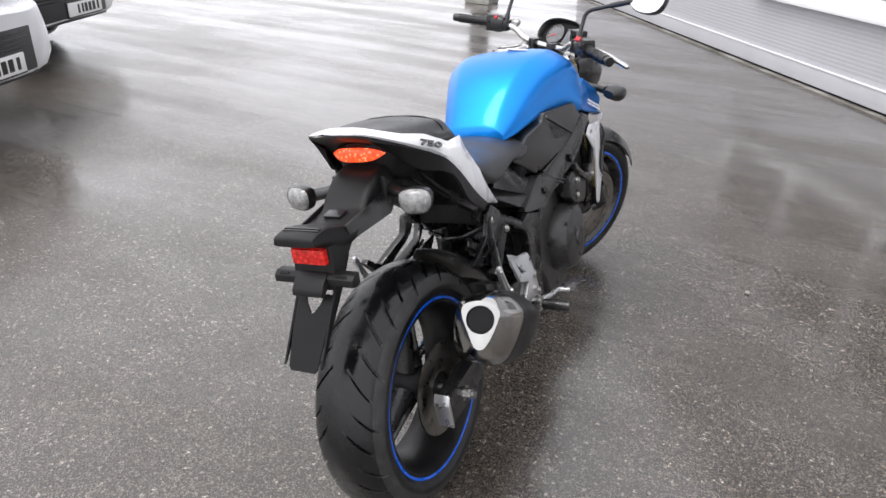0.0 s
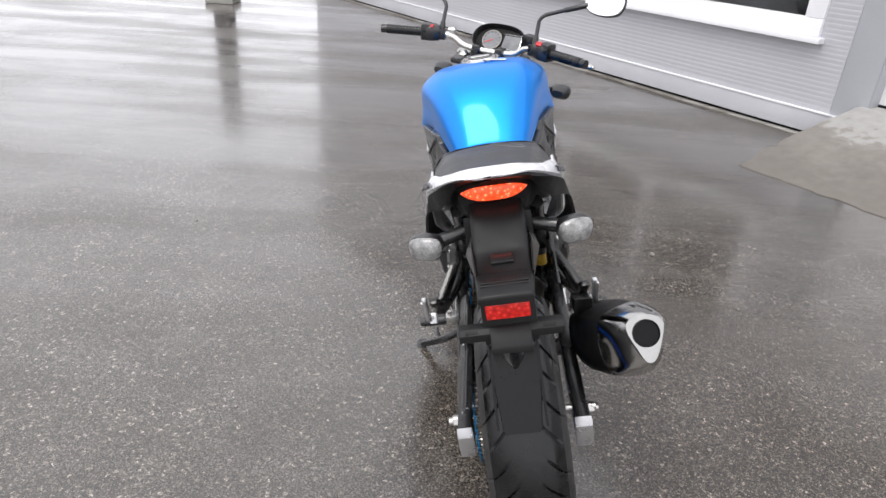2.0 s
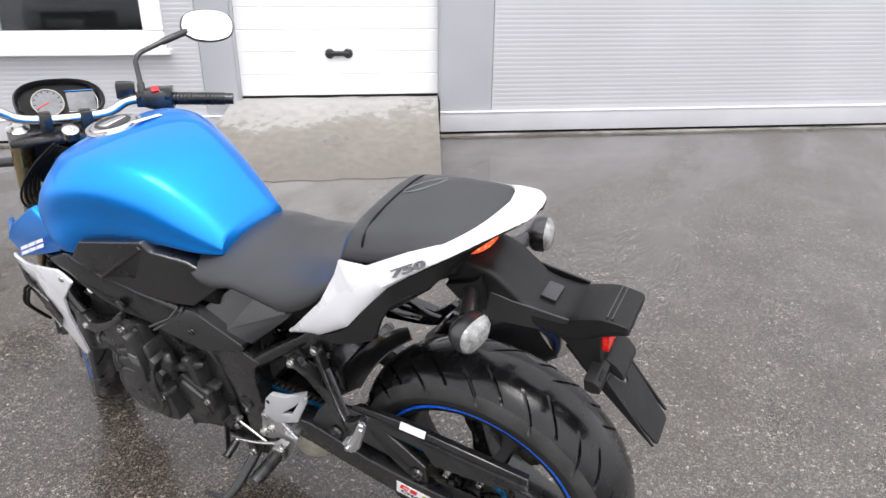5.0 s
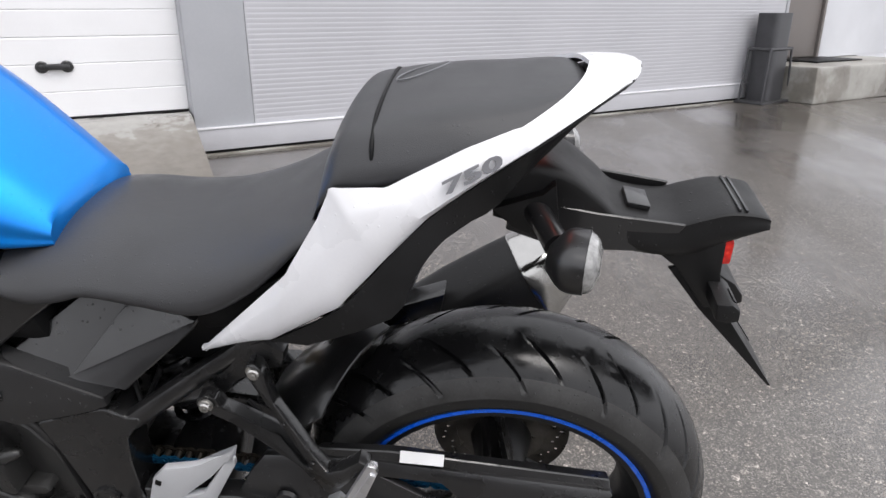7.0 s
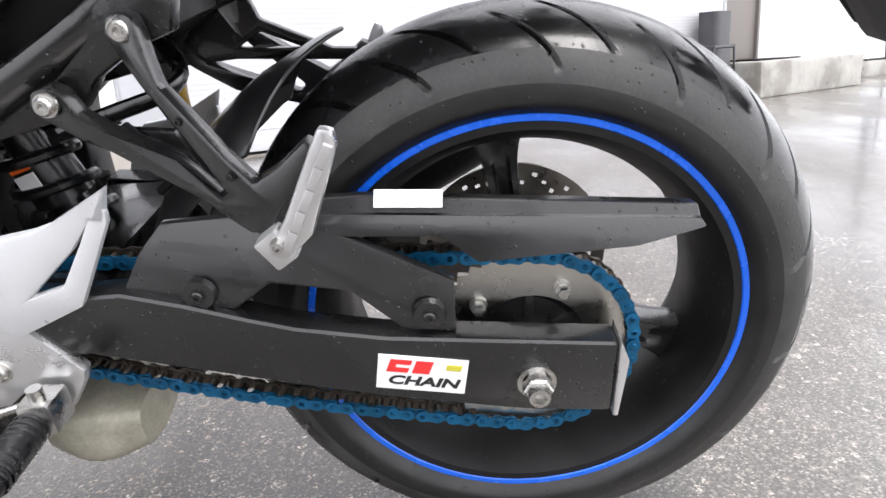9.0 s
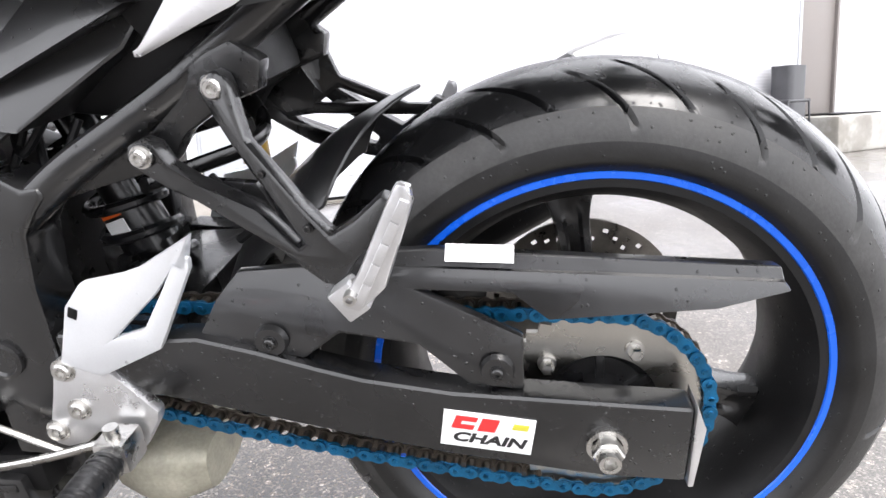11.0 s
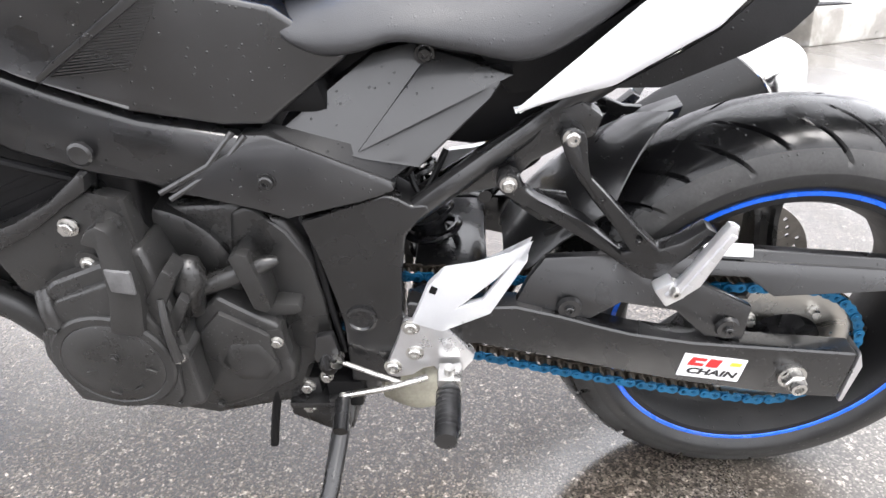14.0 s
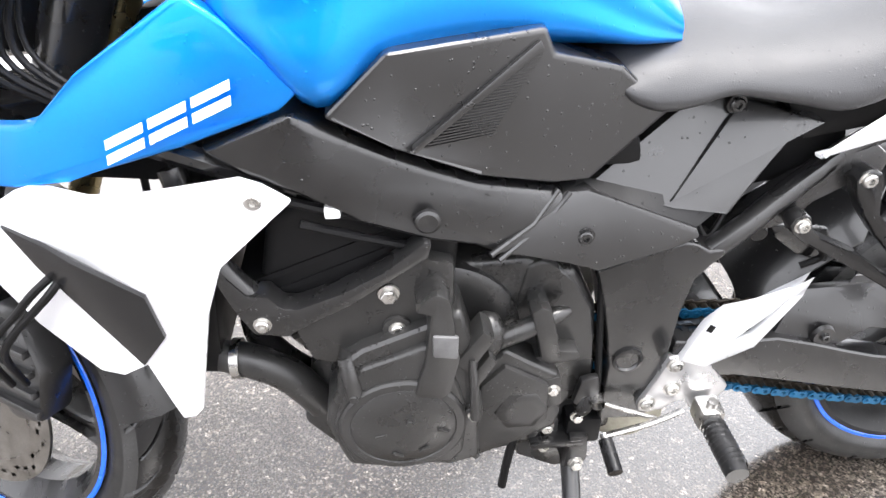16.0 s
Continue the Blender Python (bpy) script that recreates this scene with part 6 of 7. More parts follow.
def cowl_strip(sx):
    up = [(0.0, -0.080, 0.985), (0.042, -0.070, 0.981), (0.074, -0.048, 0.969), (0.103, -0.012, 0.952), (0.126, 0.046, 0.936), (0.139, 0.126, 0.898), (0.142, 0.183, 0.897), (0.144, 0.200, 0.862), (0.154, 0.242, 0.796), (0.127, 0.371, 0.666)]
    lo = [(0.0, -0.140, 0.985), (0.046, -0.125, 0.980), (0.080, -0.088, 0.965), (0.114, -0.026, 0.933), (0.144, 0.044, 0.896), (0.153, 0.084, 0.868), (0.159, 0.130, 0.820), (0.162, 0.186, 0.757), (0.149, 0.275, 0.696), (0.126, 0.374, 0.659)]
    def run(line):
        out = line[:4]
        for a, b in zip(line[3:], line[4:]):
            out += [tuple(p * (1 - w) + q * w for p, q in zip(a, b)) for w in (0.22, 0.78)] + [b]
        return out
    up, lo = run(up), run(lo)
    rows = []
    for k in (0.0, 0.3, 0.38, 0.7, 0.86, 1.0):
        bulge = {0.0: 0.0, 0.3: 0.0045, 0.38: 0.0058, 0.7: 0.0045, 0.86: 0.0030, 1.0: -0.006}[k]
        rows.append([(-(u[0] * (1 - k) + l[0] * k + (bulge if u[0] else 0)), u[1] * (1 - k) + l[1] * k - (bulge if not u[0] else 0), u[2] * (1 - k) + l[2] * k) for u, l in zip(up, lo)])
    rows = [crom(r, 4) for r in rows]
    bm = sheet([[tuple(p) for p in r] for r in rows[::-1]], -0.005, 0.0)
    if sx > 0:
        bmesh.ops.scale(bm, vec=(-1, 1, 1), verts=bm.verts)
        bmesh.ops.reverse_faces(bm, faces=bm.faces)
    return bm


for sx in (-1, 1):
    cw = part("tail_cowl", cowl_strip(sx), WHITE, bike, "white gloss tail cowl", smooth=50)
    lettering("750", 0.0215, INK_GREY, cw, plane_on((sx * 0.1440, 0.040, 0.9150), (0.030, sx * 0.090, -sx * 0.038), (-sx * 0.0144, 0.010, 0.031)) @ Matrix.Diagonal((2.0, 0.84, 1, 1)), "lettering", 0.0022, 0.1, "grey number on the cowl")
    edge = [(0.077, -0.086, 0.962), (0.111, -0.024, 0.930), (0.141, 0.046, 0.893), (0.150, 0.086, 0.865), (0.156, 0.132, 0.817), (0.159, 0.187, 0.754), (0.144, 0.277, 0.693)]
    low = [(0.084, -0.034, 0.926), (0.116, 0.012, 0.870), (0.138, 0.052, 0.853), (0.157, 0.077, 0.836), (0.166, 0.098, 0.806), (0.170, 0.125, 0.755), (0.152, 0.230, 0.696)]
    rows = [crom([(sx * x, y, z) for x, y, z in line], 3) for line in (edge, low)]
    part("cowl_underside", sheet([[tuple(p) for p in r] for r in rows], 0.006 * sx, 0.0), BLACK_MATT, bike, "black panel under the tail cowl")

# tail lamp and its housing
housing = part("tail_housing", loft([
    (0.120, [(0, 0.90), (0.085, 0.89), (0.105, 0.86), (0.085, 0.80), (0, 0.79)]),
    (0.060, [(0, 0.93), (0.080, 0.92), (0.095, 0.89), (0.075, 0.83), (0, 0.82)]),
    (0.010, [(0, 0.94), (0.070, 0.935), (0.080, 0.91), (0.060, 0.85), (0, 0.84)]),
    (-0.006, [(0, 0.94), (0.062, 0.935), (0.072, 0.91), (0.055, 0.86), (0, 0.85)]),
    (-0.034, [(0, 0.938), (0.024, 0.936), (0.030, 0.924), (0.024, 0.909), (0, 0.906)]),
], 4, 4), BLACK_MATT, bike, "black tail housing")
for sx in (-1, 1):
    rim_line = [(0.0, -0.135, 0.982), (0.045, -0.122, 0.977), (0.077, -0.086, 0.962), (0.111, -0.024, 0.930), (0.146, 0.080, 0.867)]
    deep = [(0.0, -0.016, 0.934), (0.040, -0.014, 0.931), (0.074, -0.004, 0.920), (0.092, 0.020, 0.895), (0.100, 0.070, 0.850)]
    rows = [crom([(sx * x, y, z) for x, y, z in line], 3) for line in (rim_line, deep)]
    part("lamp_hood", sheet([[tuple(p) for p in r] for r in rows], 0.003 * sx, 0.0), BLACK_MATT, housing)
lamp_rows = []
for h, k in ((0.013, 0.0), (0.008, 0.7), (-0.001, 1.0), (-0.011, 0.7), (-0.019, 0.0)):
    lamp_rows.append([(0.069 * s, -0.027 - 0.022 * (1 - s * s) - 0.005 * k * (1 - s * s), 0.920 + h * (1 - abs(s) ** 3.4) - 0.005 * s * s) for s in np.linspace(-1, 1, 25)])
part("tail_lamp", sheet(lamp_rows, 0.006, 0.0), TAIL_LAMP, bike, "lit orange-red tail lamp")

# rear fender: down and back to the plate bracket
fender = part("rear_fender", loft([
    (0.020, [(0, 0.895), (0.046, 0.893), (0.056, 0.870), (0.050, 0.818), (0, 0.81)]),
    (-0.055, [(0, 0.880), (0.047, 0.879), (0.056, 0.860), (0.050, 0.795), (0, 0.788)]),
    (-0.100, [(0, 0.846), (0.047, 0.846), (0.056, 0.830), (0.052, 0.782), (0, 0.778)]),
    (-0.128, [(0, 0.822), (0.047, 0.821), (0.056, 0.808), (0.052, 0.779), (0, 0.776)]),
    (-0.182, [(0, 0.812), (0.046, 0.811), (0.054, 0.803), (0.052, 0.772), (0, 0.770)]),
    (-0.216, [(0, 0.822), (0.045, 0.820), (0.052, 0.812), (0.050, 0.774), (0, 0.772)]),
    (-0.250, [(0, 0.830), (0.044, 0.828), (0.050, 0.821), (0.048, 0.790), (0, 0.788)]),
    (-0.288, [(0, 0.824), (0.043, 0.823), (0.048, 0.819), (0.047, 0.805), (0, 0.804)]),
    (-0.294, [(0, 0.816), (0.041, 0.815), (0.045, 0.813), (0.044, 0.806), (0, 0.805)]),
], 4, 4), BLACK_MATT, bike, "black rear fender carrying the plate bracket", smooth=40)
for y, z in ((-0.258, 0.8292), (-0.266, 0.8280)):
    part("ridge_line", box(-0.044, 0.044, y - 0.0015, y + 0.0015, z - 0.002, z + 0.0022, 0.0008), BLACK, fender)
part("vent_step", moved(box(-0.022, 0.022, -0.014, 0.014, -0.003, 0.004, 0.002), plane_on((0, -0.150, 0.8190), (1, 0, 0), (0, 1, 0.2))), BLACK, fender)
for sx in (-1, 1):
    part("stalk_bracket", slab([(0.021, 0.838), (-0.035, 0.857), (-0.049, 0.870), (-0.057, 0.806), (-0.054, 0.792), (-0.002, 0.815)], 0.050, 0.070, sx, 0.003), BLACK_MATT, fender)
part("side_wing", sheet([[(-0.052, 0.0, 0.845), (-0.060, -0.10, 0.83), (-0.055, -0.20, 0.815)], [(-0.05, 0.005, 0.80), (-0.075, -0.06, 0.79), (-0.05, -0.18, 0.775)]], 0.004), BLACK, fender)
part("side_wing", sheet([[(0.052, 0.0, 0.845), (0.060, -0.10, 0.83), (0.055, -0.20, 0.815)], [(0.05, 0.005, 0.80), (0.075, -0.06, 0.79), (0.05, -0.18, 0.775)]], -0.004), BLACK, fender)
part("reflector", box(-0.041, 0.041, -0.263, -0.246, 0.754, 0.786, 0.004), GLOWING_REFLECTOR, bike, "red rectangular reflector with a faint glow added")
plate_box = part("plate_bracket", slab([(-0.170, 0.776), (-0.250, 0.792), (-0.252, 0.745), (-0.262, 0.700), (-0.240, 0.694), (-0.200, 0.752)], -0.050, 0.052, 1, 0.004), BLACK_MATT, bike, "black plate bracket with two slots")
part("cross_bar", slab([(-0.238, 0.736), (-0.256, 0.735), (-0.266, 0.727), (-0.267, 0.712), (-0.254, 0.709), (-0.240, 0.712)], -0.097, 0.100, 1, 0.003), BLACK_MATT, plate_box)
part("lamp_hood", slab([(-0.236, 0.738), (-0.258, 0.736), (-0.276, 0.724), (-0.288, 0.708), (-0.290, 0.696), (-0.283, 0.695), (-0.268, 0.706), (-0.244, 0.708)], -0.038, 0.038, 1, 0.003), BLACK_MATT, plate_box, "black plate lamp hood")
for sx in (-1, 1):
    part("slot", moved(box(min(sx * 0.060, sx * 0.084), max(sx * 0.060, sx * 0.084), -0.0028, 0.0028, -0.0005, 0.0010, 0.0), plane_on((0, -0.2615, 0.7312), (1, 0, 0), (0, 0.775, 0.632))), DARK, plate_box)
flap_bm = slab([(u, -v) for u, v in [(-0.050, 0.0), (0.050, 0.0), (0.036, 1.0), (0.030, 1.05), (-0.030, 1.05), (-0.036, 1.0)]], 0.0, 0.004, 1, 0.0012, 1, hole=[(u, -v) for u, v in [(-0.020, 0.06), (-0.016, 0.14), (-0.003, 0.27), (0.003, 0.27), (0.016, 0.14), (0.020, 0.06)]])
flap = part("mud_flap", moved(flap_bm, Matrix(((0, 1, 0, 0), (0.82, 0, 0.086, -0.264), (-0.57, 0, 0.124, 0.692), (0, 0, 0, 1)))), FLAP, bike, "black plastic flap below the plate bracket")
for sx in (-1, 1):
    part("flange", slab([(-0.264, 0.694), (-0.350, 0.570), (-0.346, 0.570), (-0.236, 0.692), (-0.190, 0.752), (-0.215, 0.756)], 0.043, 0.048, sx, 0.001), FLAP, flap)

# turn signals
for sx in (-1, 1):
    stalk = part("turn_signal", joined(tube([(sx * 0.045, -0.020, 0.838), (sx * 0.080, -0.035, 0.832), (sx * 0.125, -0.050, 0.826)], [0.016, 0.014, 0.015], sides=14), moved(loft([(-0.012, [(0, 0.028), (0.034, 0.022), (0.042, 0.0), (0.028, -0.024), (0, -0.028)]), (0.020, [(0, 0.027), (0.032, 0.021), (0.039, 0.0), (0.026, -0.023), (0, -0.026)]), (0.045, [(0, 0.010), (0.014, 0.008), (0.018, 0.0), (0.012, -0.010), (0, -0.012)])], 4, 4), pose(sx * 0.152, -0.070, 0.825, 0, 0, sx * 12) @ Matrix.Diagonal((0.88, 0.70, 1.0, 1)))), BLACK, bike, "rear turn signal on a black stalk")
    part("lens", moved(loft([(-0.032, [(0, 0.012), (0.016, 0.010), (0.022, 0.0), (0.012, -0.012), (0, -0.014)]), (-0.024, [(0, 0.022), (0.028, 0.017), (0.036, 0.0), (0.023, -0.020), (0, -0.023)]), (-0.0125, [(0, 0.027), (0.033, 0.021), (0.0405, 0.0), (0.027, -0.023), (0, -0.027)])], 4, 3), pose(sx * 0.152, -0.070, 0.825, 0, 0, sx * 12) @ Matrix.Diagonal((0.88, 0.70, 1.0, 1))), LENS, stalk, "clear turn signal lens")

# radiator, shrouds
def shroud_x(y, z):
    """How far out the side shrouds stand."""
    return 0.226 - 0.45 * max(0, y - 1.15) - 0.10 * max(0, 0.60 - z)


rad = part("radiator", slab([(1.060, 0.44), (1.090, 0.445), (1.055, 0.745), (1.025, 0.740)], -0.175, 0.175, 1, 0.004), DARK, bike, "black radiator core")
def blue_x(y, z):
    return 0.216 + 0.06 * (y - 0.95) - 0.25 * max(0, z - 0.80) - 0.55 * max(0, y - 1.12)


for k in range(26):
    t = k / 25
    part("core_fin", box(-0.17, 0.17, 1.0915 - 0.036 * t, 1.0935 - 0.036 * t, 0.45 + 0.29 * t, 0.453 + 0.29 * t, 0.0), FRAME, rad)
for sx in (-1, 1):
    wsh = part("white_shroud", slab([(1.184, 0.713), (1.169, 0.720), (1.146, 0.723), (1.116, 0.713), (1.083, 0.711), (0.984, 0.723), (0.965, 0.715), (0.941, 0.697), (1.018, 0.627), (1.041, 0.570), (1.082, 0.416), (1.093, 0.403), (1.108, 0.401), (1.112, 0.428), (1.121, 0.499), (1.149, 0.485), (1.178, 0.482), (1.232, 0.539), (1.262, 0.600), (1.235, 0.680)], lambda y, z: shroud_x(y, z) - 0.008, shroud_x, sx, 0.003), WHITE, bike, "white gloss radiator shroud")
    part("black_insert", slab([(1.215, 0.672), (1.172, 0.658), (1.150, 0.646), (1.095, 0.600), (1.091, 0.541), (1.123, 0.501), (1.174, 0.609), (1.191, 0.629)], lambda y, z: shroud_x(y, z) - 0.004, lambda y, z: shroud_x(y, z) + 0.0025, sx, 0.001), BLACK_GLOSS, wsh, "black insert in the white shroud")
    bolt(wsh, sx * 0.224, 0.975, 0.700, 0.008, 0.006, STEEL)
    bsh = part("blue_shroud", slab([(1.300, 0.690), (1.192, 0.706), (1.127, 0.726), (1.103, 0.735), (1.026, 0.753), (0.941, 0.780), (0.925, 0.793), (0.927, 0.802), (0.973, 0.851), (1.004, 0.874), (1.014, 0.870), (1.096, 0.819), (1.140, 0.780), (1.162, 0.772), (1.290, 0.752)], lambda y, z: blue_x(y, z) - 0.018, blue_x, sx, 0.005, 3), BLUE, bike, "metallic blue side shroud with a white mark")
    u = Vector((0, -1, 0.42)) if sx < 0 else Vector((0, 1, -0.42))
    v = Vector((0, 0.4, 1))
    mm = plane_on((sx * 0.2262, 1.030, 0.779), (0.06 * u.y * sx, u.y, u.z), (sx * -0.25, v.y, v.z))
    bar_mark(bsh, mm, [(c - 0.018, c + 0.018, v0, v0 + 0.0075, 0.5) for c in (-0.041, 0.0, 0.041) for v0 in (-0.0095, 0.0020)], LABEL, "white_mark", "white slanted maker mark")
for sx in (-1, 1):
    part("frame_tube", tube([(sx * 0.185, 1.090, 0.752), (sx * 0.190, 1.020, 0.725), (sx * 0.188, 0.940, 0.690)], 0.012, smooth=False, sides=10), FRAME, bike, "black frame tube behind the shrouds")
    # added filler slab; its dark colour stands for the shaded parts in there
    part("shroud_gap_fill", slab([(1.170, 0.700), (1.150, 0.780), (1.020, 0.800), (0.930, 0.770), (0.960, 0.690), (1.080, 0.690)], 0.120, 0.160, sx, 0.006), DARK, bike, "dark filler slab added between the shrouds")
for k in range(5):
    o = 0.008 * k
    part("cable", tube([(-0.02 - o, 1.08, 0.92 + o), (-0.062 - o, 1.165, 0.885), (-0.085 - o, 1.19 + o, 0.80), (-0.09, 1.12 + o, 0.73)], 0.0032 + 0.0008 * (k % 2), sides=8), FLAP, bike, "black control cable")
for z0, y0 in ((0.655, 0.95), (0.625, 0.93)):
    part("hose", tube([(-0.205, y0 + 0.01, z0 + 0.035), (-0.20, y0 - 0.05, z0 + 0.012), (-0.19, y0 - 0.11, z0 - 0.012)], 0.005, sides=8), DARK, bike)
part("cable_clip", box(-0.212, -0.200, 0.90, 0.915, 0.668, 0.680, 0.002), LABEL, bike, "white cable clip")

# ---- steered front end ----
def front(name, bm, material, parent=None, label="", smooth=35):
    return part(name, moved(bm, STEER), material, parent or bike, label, smooth)


F_AT = pose(*FRONT_AXLE)
fw = front("front_wheel", moved(rim(0.052, 0.217, 0.055, 3, radians(80)), F_AT), FRAME, None, "black cast alloy front wheel")
for bm in spoke_parts(0.217, 3, radians(80)):
    front("spoke", moved(bm, F_AT), FRAME, fw)
bands = tyre(0.297, 0.0555, 0.2315, 28, 2)
fr = front("tyre", moved(bands[0], F_AT), RUBBER, fw, "wet black front tyre with tread grooves")
for bm in bands[1:3]:
    front("shoulder", moved(bm, F_AT), SHOULDER, fr, "dusty grey unworn tyre shoulder")
for bm in bands[3:]:
    front("sidewall", moved(bm, F_AT), SIDEWALL, fw, "dark damp tyre sidewall")
for sx in (-1, 1):
    front("rim_stripe", moved(lathe([(sx * 0.0525, 0.2210), (sx * 0.0540, 0.2222), (sx * 0.0540, 0.2278), (sx * 0.052, 0.2290)], 160), F_AT), STRIPE, fw, "bright blue tape round the rim edge")
    front("brake_disc", moved(joined(brake_disc(sx * 0.070, 0.115, 0.152, 24), lathe([(sx * 0.060, 0.045), (sx * 0.066, 0.060), (sx * 0.068, 0.116)], 40)), F_AT), DISC, fw, "drilled steel front brake disc")
    cal = front("brake_caliper", moved(slab([(0.055, 0.070), (0.015, 0.100), (-0.035, 0.085), (-0.050, 0.020), (-0.030, -0.055), (0.020, -0.060), (0.050, -0.010)], 0.062, 0.112, sx, 0.010), pose(0, 1.262, 0.385)), BLACK, None, "black front brake caliper")
    for k in range(4):
        front("caliper_rib", moved(slab([(0.040, -0.028 + 0.028 * k), (-0.040, -0.040 + 0.028 * k), (-0.040, -0.030 + 0.028 * k), (0.040, -0.018 + 0.028 * k)], 0.110, 0.120, sx, 0.002), pose(0, 1.262, 0.385)), BLACK, cal)
    ax, up = STEER_AXIS, Vector((sx * 0.105, 0, 0))
    top, low = Vector((sx * 0.105, 1.160, 0.955)), Vector((sx * 0.105, 1.160, 0.955)) - STEER_AXIS * 0.70
    leg = front("fork_leg", joined(tube([top, top - STEER_AXIS * 0.33], 0.0255, smooth=False, sides=24), tube([top - STEER_AXIS * 0.30, low], 0.0205, smooth=False, sides=20)), BRONZE, None, "gold fork leg")
    front("fork_foot", joined(tube([low + STEER_AXIS * 0.10, low], 0.030, smooth=False, sides=20), tube([low, Vector((sx * 0.085, 1.43, 0.30))], 0.024, smooth=False, sides=16)), FRAME, leg, "black fork foot")
    front("fork_cap", moved(lathe([(0.0, 0.0255), (0.008, 0.0255), (0.012, 0.018), (0.018, 0.012), (0.018, 0)], 24), Matrix.Translation(top) @ STEER_AXIS.to_track_quat("X", "Z").to_matrix().to_4x4()), STEEL, leg, "bright fork cap bolt")
    grip_in, grip_out = Vector((sx * 0.245, 1.100, 1.018)), Vector((sx * 0.368, 1.050, 1.018))
    grip = front("grip", tube([grip_in, grip_in.lerp(grip_out, 0.5), grip_out], [0.0165, 0.0155, 0.0165], sides=20), RUBBER, None, "black rubber handlebar grip")
    for k in range(12):
        c = grip_in.lerp(grip_out, 0.1 + 0.07 * k)
        q = (grip_out - grip_in).to_track_quat("X", "Z").to_matrix().to_4x4()
        front("rib", moved(lathe([(-0.002, 0.0160), (0.0, 0.0168), (0.002, 0.0160)], 20), Matrix.Translation(c) @ q), RUBBER, grip)
    front("bar_end", tube([grip_out, grip_out + (grip_out - grip_in) * 0.16], 0.0145, smooth=False, sides=18), FRAME, grip, "black bar end weight")
    sw = front("switch_box", moved(loft([(-0.030, [(0, 0.024), (0.020, 0.020), (0.025, 0.0), (0.020, -0.022), (0, -0.026)]), (0.0, [(0, 0.030), (0.024, 0.024), (0.029, 0.0), (0.023, -0.026), (0, -0.030)]), (0.032, [(0, 0.022), (0.018, 0.018), (0.023, 0.0), (0.018, -0.020), (0, -0.024)])], 3, 3), pose(sx * 0.215, 1.112, 1.020, 0, 0, 90 - sx * 20)), BLACK, None, "black switch box")
    front("red_button", moved(box(-0.010, 0.010, -0.008, 0.008, -0.004, 0.006, 0.003) if sx > 0 else box(-0.006, 0.006, -0.006, 0.006, -0.004, 0.004, 0.002), pose(sx * 0.205, 1.092, 1.044, 40)), RED, sw, "red switch button")
    front("switch_half", moved(box(-0.016, 0.016, -0.024, 0.020, -0.027, 0.030, 0.006), pose(sx * 0.236, 1.104, 1.019, 0, 0, -sx * 22)), FRAME, sw)
    front("switch_rocker", moved(box(-0.007, 0.007, -0.004, 0.004, -0.006, 0.006, 0.002), pose(sx * 0.232, 1.080, 1.026, 0, 0, -sx * 22)), BLACK_GLOSS, sw)
    clamp = front("perch_clamp", moved(box(-0.011, 0.011, -0.020, 0.022, -0.019, 0.019, 0.005), pose(sx * 0.176, 1.122, 1.018, 0, 0, -sx * 18)), FRAME, None, "black clamp of the hand lever")
    if sx < 0:
        front("adjuster", moved(lathe([(-0.014, 0.0), (-0.014, 0.010), (-0.004, 0.012), (0.010, 0.012), (0.014, 0.009), (0.014, 0.0)], 20), pose(-0.150, 1.142, 1.030, 0, 0, 20)), STEEL, clamp, "steel cable adjuster")
    else:
        front("reservoir", moved(box(-0.026, 0.020, -0.020, 0.020, -0.014, 0.026, 0.005), pose(0.150, 1.155, 1.030, 0, 0, -12)), BLACK_GLOSS, clamp, "black brake fluid reservoir")
    lev_root = Vector((sx * 0.205, 1.150, 1.005))
    front("lever", joined(tube([lev_root, Vector((sx * 0.27, 1.158, 1.000)), Vector((sx * 0.34, 1.140, 0.996)), Vector((sx * 0.385, 1.128, 0.992))], [0.010, 0.0075, 0.006, 0.006], sides=10, flat=1.4), moved(lathe([(-0.008, 0.0), (-0.005, 0.006), (0.0, 0.008), (0.005, 0.006), (0.008, 0.0)], 14), pose(sx * 0.387, 1.128, 0.992))), CHROME, None, "bright hand lever with a ball end")
    front("lever_perch", tube([Vector((sx * 0.19, 1.118, 1.022)), lev_root], 0.014, smooth=False, sides=12), BLACK, None)
    # mirror on its bent stalk
    stem = front("mirror", tube([(sx * 0.180, 1.120, 1.025), (sx * 0.179, 1.125, 1.056), (sx * 0.179, 1.126, 1.060), (sx * 0.177, 1.140, 1.108), (sx * 0.183, 1.144, 1.120), (sx * 0.194, 1.149, 1.129), (sx * 0.250, 1.168, 1.149), (sx * 0.254, 1.170, 1.150), (sx * 0.322, 1.189, 1.172)], [0.0105, 0.0095, 0.0070, 0.0066, 0.0066, 0.0066, 0.0066, 0.0090, 0.0090], smooth=False, sides=12), BLACK, None, "round-cornered mirror on a bent black stalk")
    shape = [(-0.066, 0.0), (-0.054, 0.030), (-0.020, 0.043), (0.030, 0.043), (0.062, 0.030), (0.070, 0.0), (0.056, -0.028), (0.015, -0.040), (-0.030, -0.036), (-0.058, -0.020)]
    shape = crom([(sx * a, b) for a, b in shape], 4, True)
    def head(scale, y, o=0.0):
        return [(p[0] * scale, y, p[1] * scale) for p in shape]
    hm = Matrix.Translation((sx * 0.375, 1.190, 1.182)) @ pose(0, 0, 0, -26, 0, -sx * 6)
